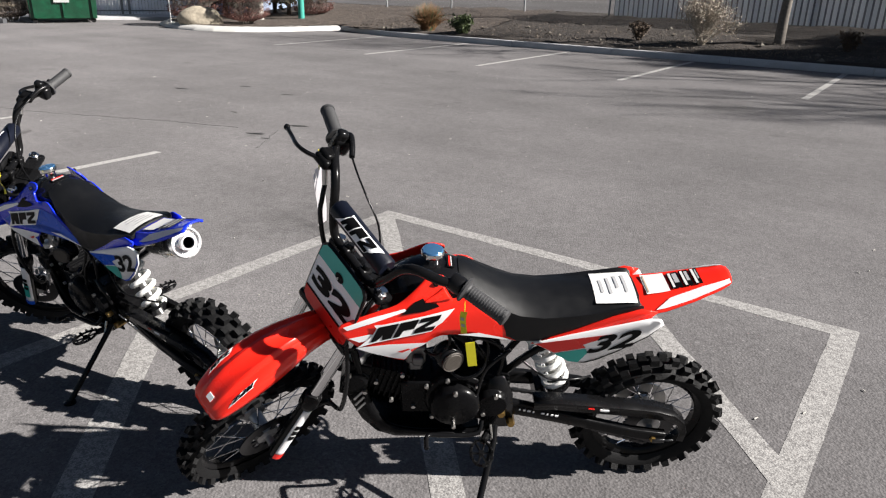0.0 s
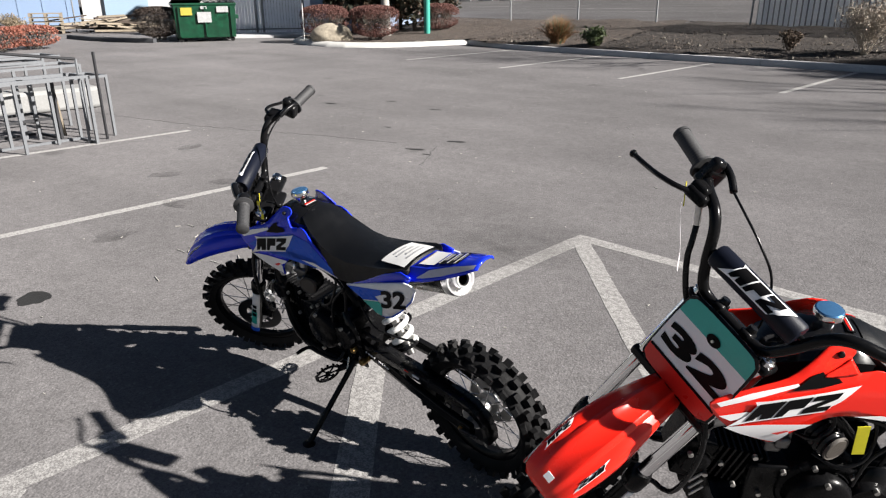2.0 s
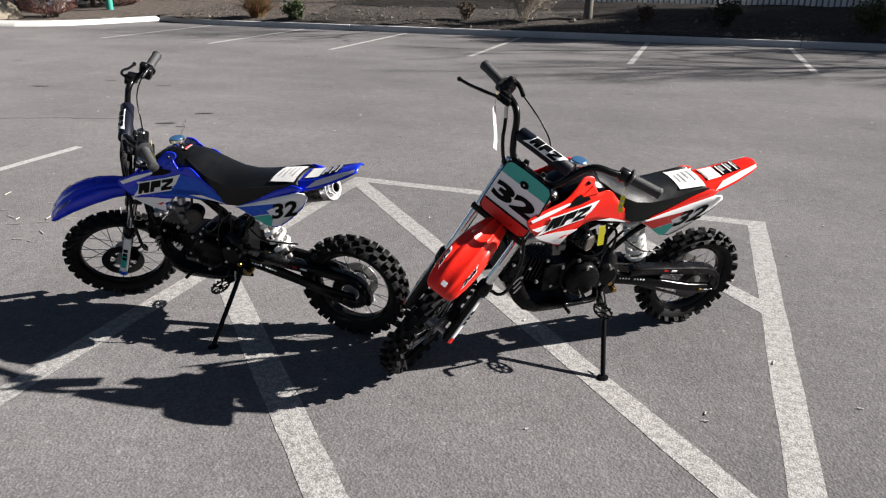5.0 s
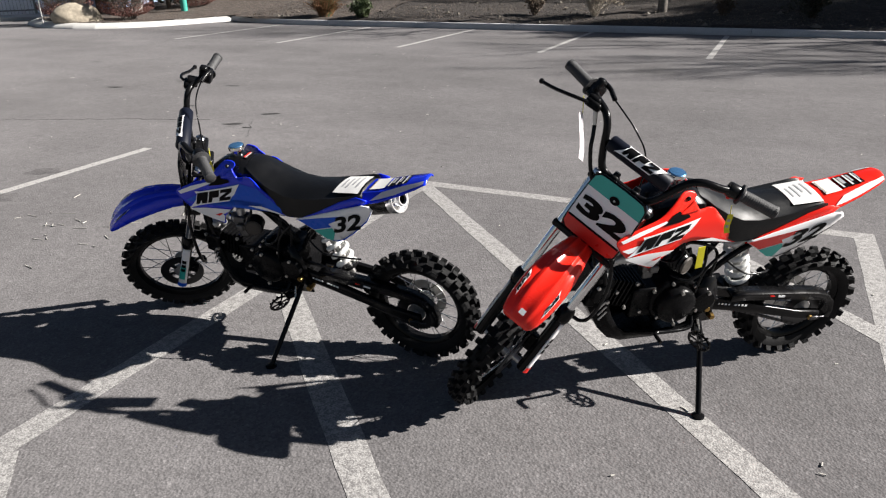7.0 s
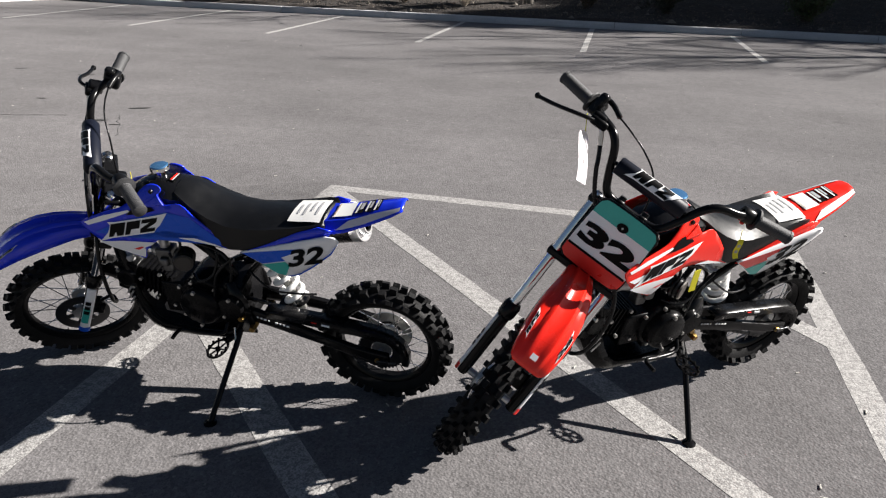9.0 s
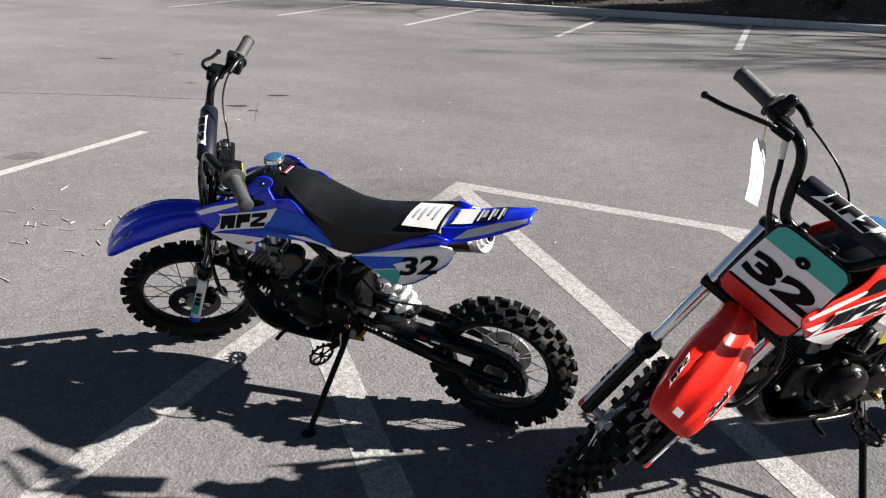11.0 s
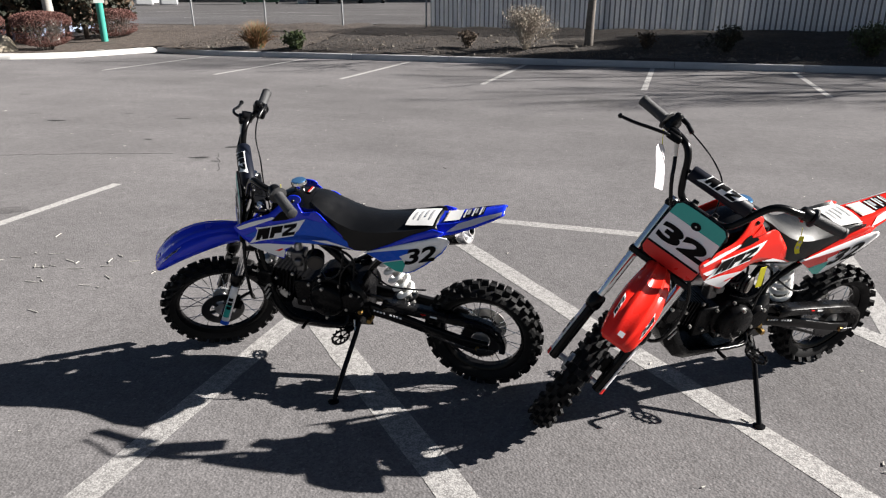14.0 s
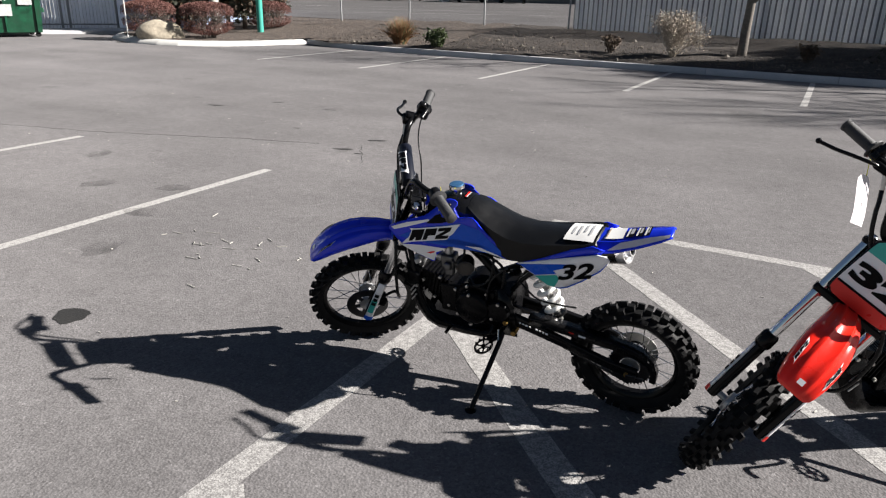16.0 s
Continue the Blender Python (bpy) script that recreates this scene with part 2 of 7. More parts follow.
M = {
    "oil_stain": stain_material(),
    "asphalt": asphalt_material("asphalt"),
    "asphalt_far": asphalt_material("far_asphalt", 0.105, False),
    "line": paint_line_material(),
    "fresh_line": paint_line_material("white_road_paint", 0.46, 1.10),
    # bed soil with the shade that lies on it painted into its colour
    "soil": soil_material(),
    "pale_soil": soil_material("pale_dry_soil", 2.9),
    "concrete": surface("kerb_concrete", (0.47, 0.465, 0.475), 0.85, grain=60, stain=1.2, dirt=0.5, bump=0.4),
    "white_kerb": surface("white_painted_concrete", (0.5328, 0.5254, 0.5032), 0.8, grain=50, stain=1.5, dirt=0.35, bump=0.3),
    "red": surface("red_plastic", (0.82, 0.020, 0.010), 0.22, grain=400, vary=0.03, stain=9, dirt=0.05, coat=0.1, spec=0.4),
    "blue": surface("blue_plastic", (0.008, 0.030, 0.64), 0.22, grain=400, vary=0.03, stain=9, dirt=0.05, coat=0.1, spec=0.4),
    "black": surface("black_plastic", (0.006, 0.006, 0.0066), 0.24, grain=300, vary=0.15, stain=20, dirt=0.1, spec=0.2),
    "paint_black": surface("black_paint", (0.0055, 0.0055, 0.006), 0.17, grain=200, vary=0.2, stain=25, dirt=0.2, spec=0.15),
    "engine_black": surface("black_cast_metal", (0.0045, 0.0045, 0.005), 0.25, grain=180, vary=0.3, stain=30, dirt=0.3, bump=0.05, spec=0.09),
    "faded_tan": surface("faded_tan_print", (0.45, 0.34, 0.25), 0.6, grain=300, vary=0.2),
    "tail_pale": surface("pale_tail_print", (0.70, 0.65, 0.67), 0.35, grain=150, vary=0.06, dirt=0.12),
    "tank_black": surface("glossy_black_tank_plastic", (0.006, 0.006, 0.0068), 0.13, grain=300, vary=0.15, stain=20, dirt=0.15, spec=0.35),
    "vinyl": surface("black_seat_vinyl", (0.0048, 0.0051, 0.006), 0.40, grain=900, vary=0.2, stain=14, dirt=0.12, bump=0.12, spec=0.24),
    "rubber": surface("tyre_rubber", (0.0075, 0.0075, 0.008), 0.6, grain=220, vary=0.3, stain=18, dirt=0.25, bump=0.25, spec=0.14),
    "grip": surface("grip_rubber", (0.033, 0.033, 0.035), 0.62, grain=350, vary=0.2, bump=0.3),
    "chrome": surface("chrome", (0.72, 0.72, 0.73), 0.12, 1.0, grain=200, vary=0.05, dirt=0.15),
    "polished": surface("polished_alloy", (0.74, 0.74, 0.75), 0.32, 0.85, grain=200, vary=0.05, dirt=0.1),
    "steel": surface("zinc_steel", (0.55, 0.54, 0.52), 0.32, 1.0, grain=150, vary=0.12, dirt=0.3),
    "alloy": surface("cast_alloy", (0.50, 0.50, 0.50), 0.42, 0.9, grain=150, vary=0.12, dirt=0.3),
    "brass": surface("passivated_bolt", (0.42, 0.27, 0.09), 0.35, 1.0, grain=150, vary=0.2),
    "decal_white": surface("white_sticker", (0.86, 0.86, 0.87), 0.35, grain=300, vary=0.02, stain=12, dirt=0.06, spec=0.25),
    "decal_black": surface("black_sticker", (0.005, 0.005, 0.0055), 0.4, grain=300, vary=0.1, spec=0.06),
    "decal_teal": surface("teal_sticker", (0.03, 0.42, 0.36), 0.35, grain=300, vary=0.05),
    "decal_red": surface("red_sticker", (0.76, 0.018, 0.012), 0.3, grain=300, vary=0.05),
    "decal_blue": surface("blue_sticker", (0.014, 0.095, 0.60), 0.28, grain=300, vary=0.05, spec=0.16),
    "dull_alloy": surface("dull_cast_alloy", (0.15, 0.15, 0.15), 0.38, 0.9, grain=150, vary=0.15, dirt=0.4),
    "mesh_metal": surface("brown_metal_gauze", (0.055, 0.047, 0.04), 0.6, 0.2, grain=600, vary=0.4, dirt=0.3, bump=0.3),
    "wrap": surface("pallet_wrap", (0.42, 0.43, 0.44), 0.4, grain=20, vary=0.1, stain=3, dirt=0.3),
    "dark_steel": surface("dull_dark_steel", (0.075, 0.075, 0.078), 0.38, 1.0, grain=150, vary=0.15, dirt=0.4),
    "paper": surface("printed_paper", (0.68, 0.675, 0.66), 0.7, grain=200, vary=0.04, dirt=0.08),
    "ink": surface("grey_print", (0.40, 0.40, 0.41), 0.7, grain=300, vary=0.1),
    "yellow": surface("yellow_tag", (0.75, 0.68, 0.02), 0.6, grain=200, vary=0.05),
    "spring_white": surface("white_coil_paint", (0.85, 0.85, 0.83), 0.3, grain=150, vary=0.06, dirt=0.15, coat=0.2),
    "cap_blue": surface("blue_anodised_cap", (0.10, 0.27, 0.52), 0.2, 0.7, grain=200, vary=0.08),
    "pad": surface("navy_bar_pad", (0.004, 0.0055, 0.012), 0.5, grain=500, vary=0.2, bump=0.1, spec=0.18),
    "tag": translucent_material("white_hang_tag", (0.68, 0.66, 0.68), (0.72, 0.69, 0.72), 0.6, 0.6),
    # dark grey standing in for the shade between backlit slats
    "gap_shade": surface("grey_gap_shade", (0.19, 0.195, 0.215), 0.6, grain=60, vary=0.2, dirt=0.2),
    "slat": translucent_material("white_fence_slat", (0.80, 0.81, 0.83), (0.90, 0.91, 0.92), 0.62, 0.5),
    "galvanised": surface("galvanised_steel", (0.3108, 0.3182, 0.3256), 0.5, 0.7, grain=90, vary=0.15, dirt=0.35),
    "rack_grey": surface("grey_rack_paint", (0.155, 0.163, 0.175), 0.5, 0.2, grain=90, vary=0.15, stain=8, dirt=0.45),
    "rack_dark": surface("dark_rack_steel", (0.037, 0.037, 0.0407), 0.5, 0.4, grain=90, vary=0.3, dirt=0.4),
    "dumpster": surface("green_dumpster_paint", (0.006, 0.058, 0.028), 0.32, grain=5, vary=0.55, stain=2.2, dirt=1.0, bump=1.0),
    "green_post": surface("teal_post_paint", (0.037, 0.296, 0.2368), 0.5, grain=60, vary=0.08, dirt=0.3),
    "dark_brown_leaf": surface("dark_brown_hedge_leaf", (0.045, 0.030, 0.022), 0.7, grain=40, vary=0.4, dirt=0.5, island=True),
    "pale_concrete": surface("pale_concrete", (0.27, 0.27, 0.265), 0.85, grain=50, stain=1.5, dirt=0.4, bump=0.3),
    "faded_yellow": surface("faded_yellow_sign", (0.42, 0.36, 0.05), 0.6, grain=60, vary=0.15, dirt=0.4),
    "faded_white": surface("faded_white_sign", (0.40, 0.41, 0.41), 0.6, grain=30, vary=0.2, stain=8, dirt=0.6),
    "dark_kerb": surface("dark_kerb_asphalt", (0.06, 0.062, 0.068), 0.85, grain=60, stain=1.2, dirt=0.5, bump=0.4),
    "stones": surface("dull_stones", (0.148, 0.1332, 0.111), 0.9, grain=30, vary=0.3, dirt=0.5, island=True),
    "gate_slat": translucent_material("grey_gate_slat", (0.78, 0.81, 0.86), (0.86, 0.88, 0.92), 0.6, 0.5),
    "white_bark": surface("whitish_bark", (0.38, 0.36, 0.33), 0.9, grain=30, vary=0.2, stain=5, dirt=0.5, bump=0.6),
    "rock": surface("pale_boulder", (0.3404, 0.296, 0.2294), 0.9, grain=14, vary=0.25, stain=3, dirt=0.5, bump=0.8),
    "bark": surface("pale_bark", (0.13, 0.115, 0.10), 0.9, grain=30, vary=0.35, stain=5, dirt=0.6, bump=0.8),
    "dark_bark": surface("brown_twig", (0.074, 0.0555, 0.0444), 0.9, grain=40, vary=0.3, dirt=0.5),
    "pale_twig": surface("bleached_twig", (0.47, 0.41, 0.34), 0.9, grain=40, vary=0.3, dirt=0.4, island=True),
    "straw": surface("dry_straw_stems", (0.27, 0.215, 0.145), 0.9, grain=40, vary=0.35, dirt=0.4, island=True),
    "red_leaf": surface("red_hedge_leaf", (0.15, 0.062, 0.050), 0.7, grain=40, vary=0.3, dirt=0.4, island=True),
    "rust_leaf": surface("rusty_leaf", (0.20, 0.098, 0.042), 0.6, grain=40, vary=0.4, dirt=0.5, island=True),
    "green_leaf": surface("green_leaf", (0.0518, 0.074, 0.0222), 0.55, grain=40, vary=0.4, dirt=0.4, island=True),
    "dark_leaf": surface("dark_juniper_leaf", (0.0259, 0.02812, 0.0148), 0.7, grain=40, vary=0.5, dirt=0.5, island=True),
    "brown_leaf": surface("brown_dry_leaf", (0.0962, 0.0629, 0.037), 0.7, grain=40, vary=0.4, dirt=0.5, island=True),
    "bld_white": surface("white_wall_paint", (0.46, 0.46, 0.455), 0.7, grain=20, vary=0.04, stain=0.6, dirt=0.12),
    "bld_blue": surface("blue_wall_paint", (0.17, 0.24, 0.36), 0.6, grain=20, vary=0.06, stain=0.5, dirt=0.2),
    "bld_pale_blue": surface("pale_blue_wall_paint", (0.27, 0.37, 0.46), 0.6, grain=20, vary=0.05, stain=0.5, dirt=0.15),
    "bld_slate": surface("grey_blue_wall_paint", (0.36, 0.44, 0.60), 0.6, grain=20, vary=0.06, stain=0.5, dirt=0.2),
    "salmon_leaf": surface("salmon_groundcover_leaf", (0.30, 0.105, 0.07), 0.6, grain=40, vary=0.4, dirt=0.4, island=True),
    "tan_soil": soil_material("tan_dry_soil", 2.2),
    "chip": surface("pale_bark_chip", (0.16, 0.13, 0.105), 0.9, grain=40, vary=0.4, dirt=0.4, island=True),
    "bld_grey": surface("grey_wall_panel", (0.148, 0.1443, 0.1406), 0.8, grain=8, vary=0.1, stain=0.4, dirt=0.3),
    "timber": surface("raw_timber", (0.24, 0.20, 0.15), 0.8, grain=30, vary=0.2, stain=3, dirt=0.4),
    "litter": surface("pale_litter", (0.4588, 0.444, 0.407), 0.8, grain=50, vary=0.1),
    "tar": surface("dark_tar_patch", (0.016, 0.0155, 0.015), 0.75, grain=90, vary=0.3, bump=0.4),
    "glass": surface("dark_car_glass", (0.02, 0.025, 0.03), 0.08, grain=50, vary=0.05),
    "car_silver": surface("silver_car_paint", (0.22, 0.24, 0.26), 0.3, 0.4, grain=50, vary=0.05, coat=0.5),
    "car_navy": surface("navy_car_paint", (0.02, 0.035, 0.12), 0.3, 0.2, grain=50, vary=0.05, coat=0.5),
}


# ---- building helpers ----
def part(name, bm, material, parent=None, label="", m=None, smooth=True, bevel=0.0, solid=0.0):
    """Links a bmesh as one mesh object under a thing or a part."""
    me = bpy.data.meshes.new(name)
    bm.to_mesh(me)
    bm.free()
    me.materials.append(M[material])
    if smooth:
        me.shade_smooth()
        me.set_sharp_from_angle(angle=radians(38))
    return place(name, me, parent, label, m, bevel, solid)


def place(name, me, parent=None, label="", m=None, bevel=0.0, solid=0.0):
    ob = new(name, me)
    ob.parent = parent
    if m is not None:
        ob.matrix_basis = m
    if label:
        ob["label"] = label
    if solid:
        mod = ob.modifiers.new("thickness", "SOLIDIFY")
        mod.thickness, mod.offset = solid, -1
    if bevel:
        mod = ob.modifiers.new("edge", "BEVEL")
        mod.width, mod.segments, mod.limit_method, mod.angle_limit = bevel, 2, "ANGLE", radians(40)
    return ob


def thing(name, label, category, m=None, group="", kind=""):
    ob = new(name)
    ob.empty_display_size = 0.1
    if m is not None:
        ob.matrix_basis = m
    return tagged(ob, label, category, group, kind)


def box(bm, size, at=(0, 0, 0), turn=None):
    m = Matrix.Translation(at) @ (turn.to_4x4() if turn else Matrix()) @ Matrix.Diagonal((*size, 1))
    bmesh.ops.create_cube(bm, size=1.0, matrix=m)
    return bm


def boxes(*items):
    bm = bmesh.new()
    for item in items:
        box(bm, *item)
    return bm


def rounded(points, n=6, closed=False):
    """A Catmull-Rom line through the points."""
    pts = [Vector(p) for p in points]
    out = []
    count = len(pts)
    for i in range(count if closed else count - 1):
        p = [pts[(i + k) % count] if closed else pts[min(max(i + k, 0), count - 1)] for k in (-1, 0, 1, 2)]
        for s in range(n):
            t = s / n
            out.append(0.5 * (2 * p[1] + (p[2] - p[0]) * t + (2 * p[0] - 5 * p[1] + 4 * p[2] - p[3]) * t * t + (3 * p[1] - p[0] - 3 * p[2] + p[3]) * t**3))
    if not closed:
        out.append(pts[-1])
    return out


def tube(bm, points, radius, seg=10, smooth=0, cap=True):
    """A round bar along a line; radius is a number or one per point."""
    pts = rounded(points, smooth) if smooth else [Vector(p) for p in points]
    side, rings = None, []
    for i, p in enumerate(pts):
        d = (pts[min(i + 1, len(pts) - 1)] - pts[max(i - 1, 0)]).normalized()
        if side is None:
            side = d.orthogonal().normalized()
        side = (side - d * side.dot(d)).normalized()
        other = d.cross(side)
        r = radius if isinstance(radius, (int, float)) else radius[min(int(i * len(radius) / len(pts)), len(radius) - 1)]
        rings.append([bm.verts.new(p + r * (math.cos(a) * side + math.sin(a) * other)) for a in (2 * math.pi * k / seg for k in range(seg))])
    skin(bm, rings, True, cap)
    return bm


def skin(bm, rings, around=True, cap=True):
    for a, b in zip(rings, rings[1:]):
        n = len(a)
        for k in range(n if around else n - 1):
            bm.faces.new((a[k], a[(k + 1) % n], b[(k + 1) % n], b[k]))
    if cap and around:
        bm.faces.new(rings[0][::-1])
        bm.faces.new(rings[-1])
    return bm


def bars(radius, *lines, seg=10, smooth=0):
    bm = bmesh.new()
    for line in lines:
        tube(bm, line, radius, seg, smooth)
    return bm


def loft(rings, around=True, cap=True):
    bm = bmesh.new()
    skin(bm, [[bm.verts.new(p) for p in ring] for ring in rings], around, cap)
    bmesh.ops.recalc_face_normals(bm, faces=bm.faces)
    return bm


def lathe(profile, axis="y", at=(0, 0, 0), seg=32, bm=None, closed=False):
    """Turns a line of (radius, along) round an axis."""
    bm = bm or bmesh.new()
    at, rings = Vector(at), []
    for k in range(seg):
        a = 2 * math.pi * k / seg
        c, s = math.cos(a), math.sin(a)
        ring = []
        for r, h in profile:
            p = {"y": (r * c, h, r * s), "z": (r * c, r * s, h), "x": (h, r * c, r * s)}[axis]
            ring.append(bm.verts.new(at + Vector(p)))
        rings.append(ring)
    faces = []
    n = len(profile)
    for a, b in zip(rings, rings[1:] + rings[:1]):
        for k in range(n if closed else n - 1):
            faces.append(bm.faces.new((a[k], a[(k + 1) % n], b[(k + 1) % n], b[k])))
    bmesh.ops.remove_doubles(bm, verts=bm.verts, dist=1e-6)
    bmesh.ops.recalc_face_normals(bm, faces=bm.faces)
    return bm


def sheet(outline, lay, cuts=2, toward=None):
    """A filled outline (u, v), divided and laid into space by lay(u, v)."""
    bm = bmesh.new()
    face = bm.faces.new([bm.verts.new((u, v, 0)) for u, v in outline])
    bmesh.ops.triangulate(bm, faces=[face])
    if cuts:
        bmesh.ops.subdivide_edges(bm, edges=bm.edges[:], cuts=cuts, use_grid_fill=True)
    for v in bm.verts:
        v.co = lay(v.co.x, v.co.y)
    if toward is not None:
        bm.normal_update()
        total = Vector()
        for f in bm.faces:
            total += f.normal * f.calc_area()
        if total.dot(Vector(toward)) < 0:
            bmesh.ops.reverse_faces(bm, faces=bm.faces[:])
    return bm


def lettering(text, height, shear=0.0, bold=0.0):
    """The flat mesh of a text in the built-in font, centred, as a bmesh in x and y."""
    cu = bpy.data.curves.new("lettering", "FONT")
    cu.body, cu.size, cu.shear, cu.offset = text, 1.0, shear, bold
    cu.align_x, cu.align_y, cu.resolution_u = "CENTER", "CENTER", 4
    ob = new("lettering", cu)
    bpy.context.view_layer.update()
    me = bpy.data.meshes.new_from_object(ob.evaluated_get(bpy.context.evaluated_depsgraph_get()))
    bm = bmesh.new()
    bm.from_mesh(me)
    bpy.data.objects.remove(ob)
    bpy.data.curves.remove(cu)
    bpy.data.meshes.remove(me)
    xs, ys = [v.co.x for v in bm.verts], [v.co.y for v in bm.verts]
    k = height / (max(ys) - min(ys))
    cx, cy = (max(xs) + min(xs)) / 2, (max(ys) + min(ys)) / 2
    for v in bm.verts:
        v.co = ((v.co.x - cx) * k, (v.co.y - cy) * k, 0)
    return bm


def lay_mesh(bm, lay, toward):
    for v in bm.verts:
        v.co = lay(v.co.x, v.co.y)
    bm.normal_update()
    total = Vector()
    for f in bm.faces:
        total += f.normal * f.calc_area()
    if total.dot(Vector(toward)) < 0:
        bmesh.ops.reverse_faces(bm, faces=bm.faces[:])
    return bm


def lerp(x, *stops):
    return float(np.interp(x, [s[0] for s in stops], [s[1] for s in stops]))


# ---- ground and markings ----
def grid_sheet(name, x0, y0, x1, y1, z, material, label):
    bm = bmesh.new()
    bm.faces.new([bm.verts.new(p) for p in ((x0, y0, z), (x1, y0, z), (x1, y1, z), (x0, y1, z))])
    ob = part(name, bm, material, None, "", smooth=False)
    return tagged(ob, label, "ground", kind="structure")


grid_sheet("ground", -600, -600, 600, 600, 0.0, "asphalt", "grey weathered asphalt of a parking lot")


def stripe(a, b, width=0.095, z=0.0008, paint="line"):
    a, b = Vector((*a, 0)), Vector((*b, 0))
    d = (b - a).normalized()
    s = Vector((-d.y, d.x, 0)) * width / 2
    bm = bmesh.new()
    n = max(2, int((b - a).length / 0.12))
    rng = random.Random(int(a.x * 100 + a.y * 10))
    rows = []
    for k in range(n + 1):
        c = a.lerp(b, k / n)
        rows.append([bm.verts.new(c + s * (1 + rng.uniform(-0.06, 0.06)) + Vector((0, 0, z))), bm.verts.new(c - s * (1 + rng.uniform(-0.06, 0.06)) + Vector((0, 0, z)))])
    for p, q in zip(rows, rows[1:]):
        bm.faces.new((p[1], q[1], q[0], p[0]))
    bmesh.ops.recalc_face_normals(bm, faces=bm.faces)
    ob = part("parking_line", bm, paint, None, "", smooth=False)
    return tagged(ob, "worn white painted parking line on asphalt", "road marking", "parking lines", "structure")


stripe((0.018, -3.0), (0.014, 4.02), 0.105)
stripe((-0.035, 3.978), (2.685, 3.978), 0.095, 0.0011)
stripe((2.644, -3.0), (2.636, 4.03), 0.105)
stripe((0.03, 3.925), (2.61, 1.295), 0.105, 0.0014)
stripe((0.05, 2.33), (2.62, -0.22), 0.118, 0.0014)
stripe((1.54, 3.95), (2.64, 2.745), 0.100, 0.0014)
stripe((0.05, 0.90), (2.62, -1.60), 0.095, 0.0014)
for x, y in ((-2.575, 4.01), (-5.03, 4.02), (-7.62, 4.05)):
    stripe((x, -3.0), (x, y), 0.085, paint="fresh_line")
for k in range(9):
    stripe((-9.40 + 2.645 * k, 11.25), (-9.40 + 2.645 * k, 14.92), paint="fresh_line")


# ---- planted strip, kerbs and fence ----
def slope(x, y):
    """Height of the planted strip behind the kerb."""
    z = lerp(y, (15.0, 0.13), (16.0, 0.20), (18.0, 0.40), (20.0, 0.54), (21.5, 0.56), (26.0, 0.60))
    return z if x > -11 else 0.13 + (z - 0.13) * lerp(x, (-20, 0.35), (-13, 0.7), (-11, 1.0))


def make_bed():
    # One soil: the lit left end stays tan, shade is painted dark into the rest.
    for x0, count, soil, words in ((-11.2, 12, "tan_soil", "strip of dry tan soil behind the kerb"), (-7.35, 145, "soil", "sloping soil bed behind the kerb, its shade painted in as dark brown")):
        rng = random.Random(5)
        xs = [x0 + 0.35 * k for k in range(count)] if soil == "tan_soil" else [x0 + 0.25 * k for k in range(count)]
        ys = [15.14] + [15.20 + 0.2 * k for k in range(29)]
        bm = bmesh.new()
        rows = []
        for k, y in enumerate(ys):
            rows.append([bm.verts.new((x, y + (0.42 if x < -10.6 and k == 0 else 0.0), slope(x, y) + (rng.uniform(-0.02, 0.025) + 0.05 * noise.noise(Vector((x * 1.1, y * 1.1, 0))) if k else -0.02))) for x in xs])
        for p, q in zip(rows, rows[1:]):
            for k in range(len(xs) - 1):
                bm.faces.new((p[k], p[k + 1], q[k + 1], q[k]))
        tagged(part("planting_bed", bm, soil), words, "ground", kind="structure")
    rng = random.Random(16)
    spots = []
    for k in range(3600):
        x, y = rng.uniform(-10.8, 12), 15.16 + abs(rng.gauss(0, 1.5))
        if y < 19.8:
            spots.append((x, y, slope(x, y) + rng.uniform(0.02, 0.06)))
    tagged(new("bark_chips", leaf_mesh("bark_chips", spots, 0.036, "chip", 17, 0.6)), "scattered pale bark chips and dry leaves", "mulch", kind="stuff")
    rng = random.Random(6)
    verts, faces = [], []
    for k in range(240):
        x, y = rng.uniform(-10.8, 12), 15.15 + abs(rng.gauss(0, 1.6))
        if y > 20:
            continue
        r = rng.choice((0.012, 0.015, 0.02, 0.03, 0.045, 0.08)) * rng.uniform(0.7, 1.3)
        z = slope(x, y) + r * 0.3
        a = rng.uniform(0, 3)
        base = len(verts)
        for q in range(5):
            verts.append((x + r * math.cos(a + q * 1.257) * rng.uniform(0.7, 1.2), y + r * math.sin(a + q * 1.257) * rng.uniform(0.7, 1.2), z - r * 0.2))
        verts.append((x, y, z + r * rng.uniform(0.3, 0.6)))
        faces += [(base + q, base + (q + 1) % 5, base + 5) for q in range(5)]
    me = bpy.data.meshes.new("gravel")
    me.from_pydata(verts, [], faces)
    me.materials.append(M["stones"])
    tagged(new("gravel", me), "scattered dull stones on the soil", "stones", kind="stuff")


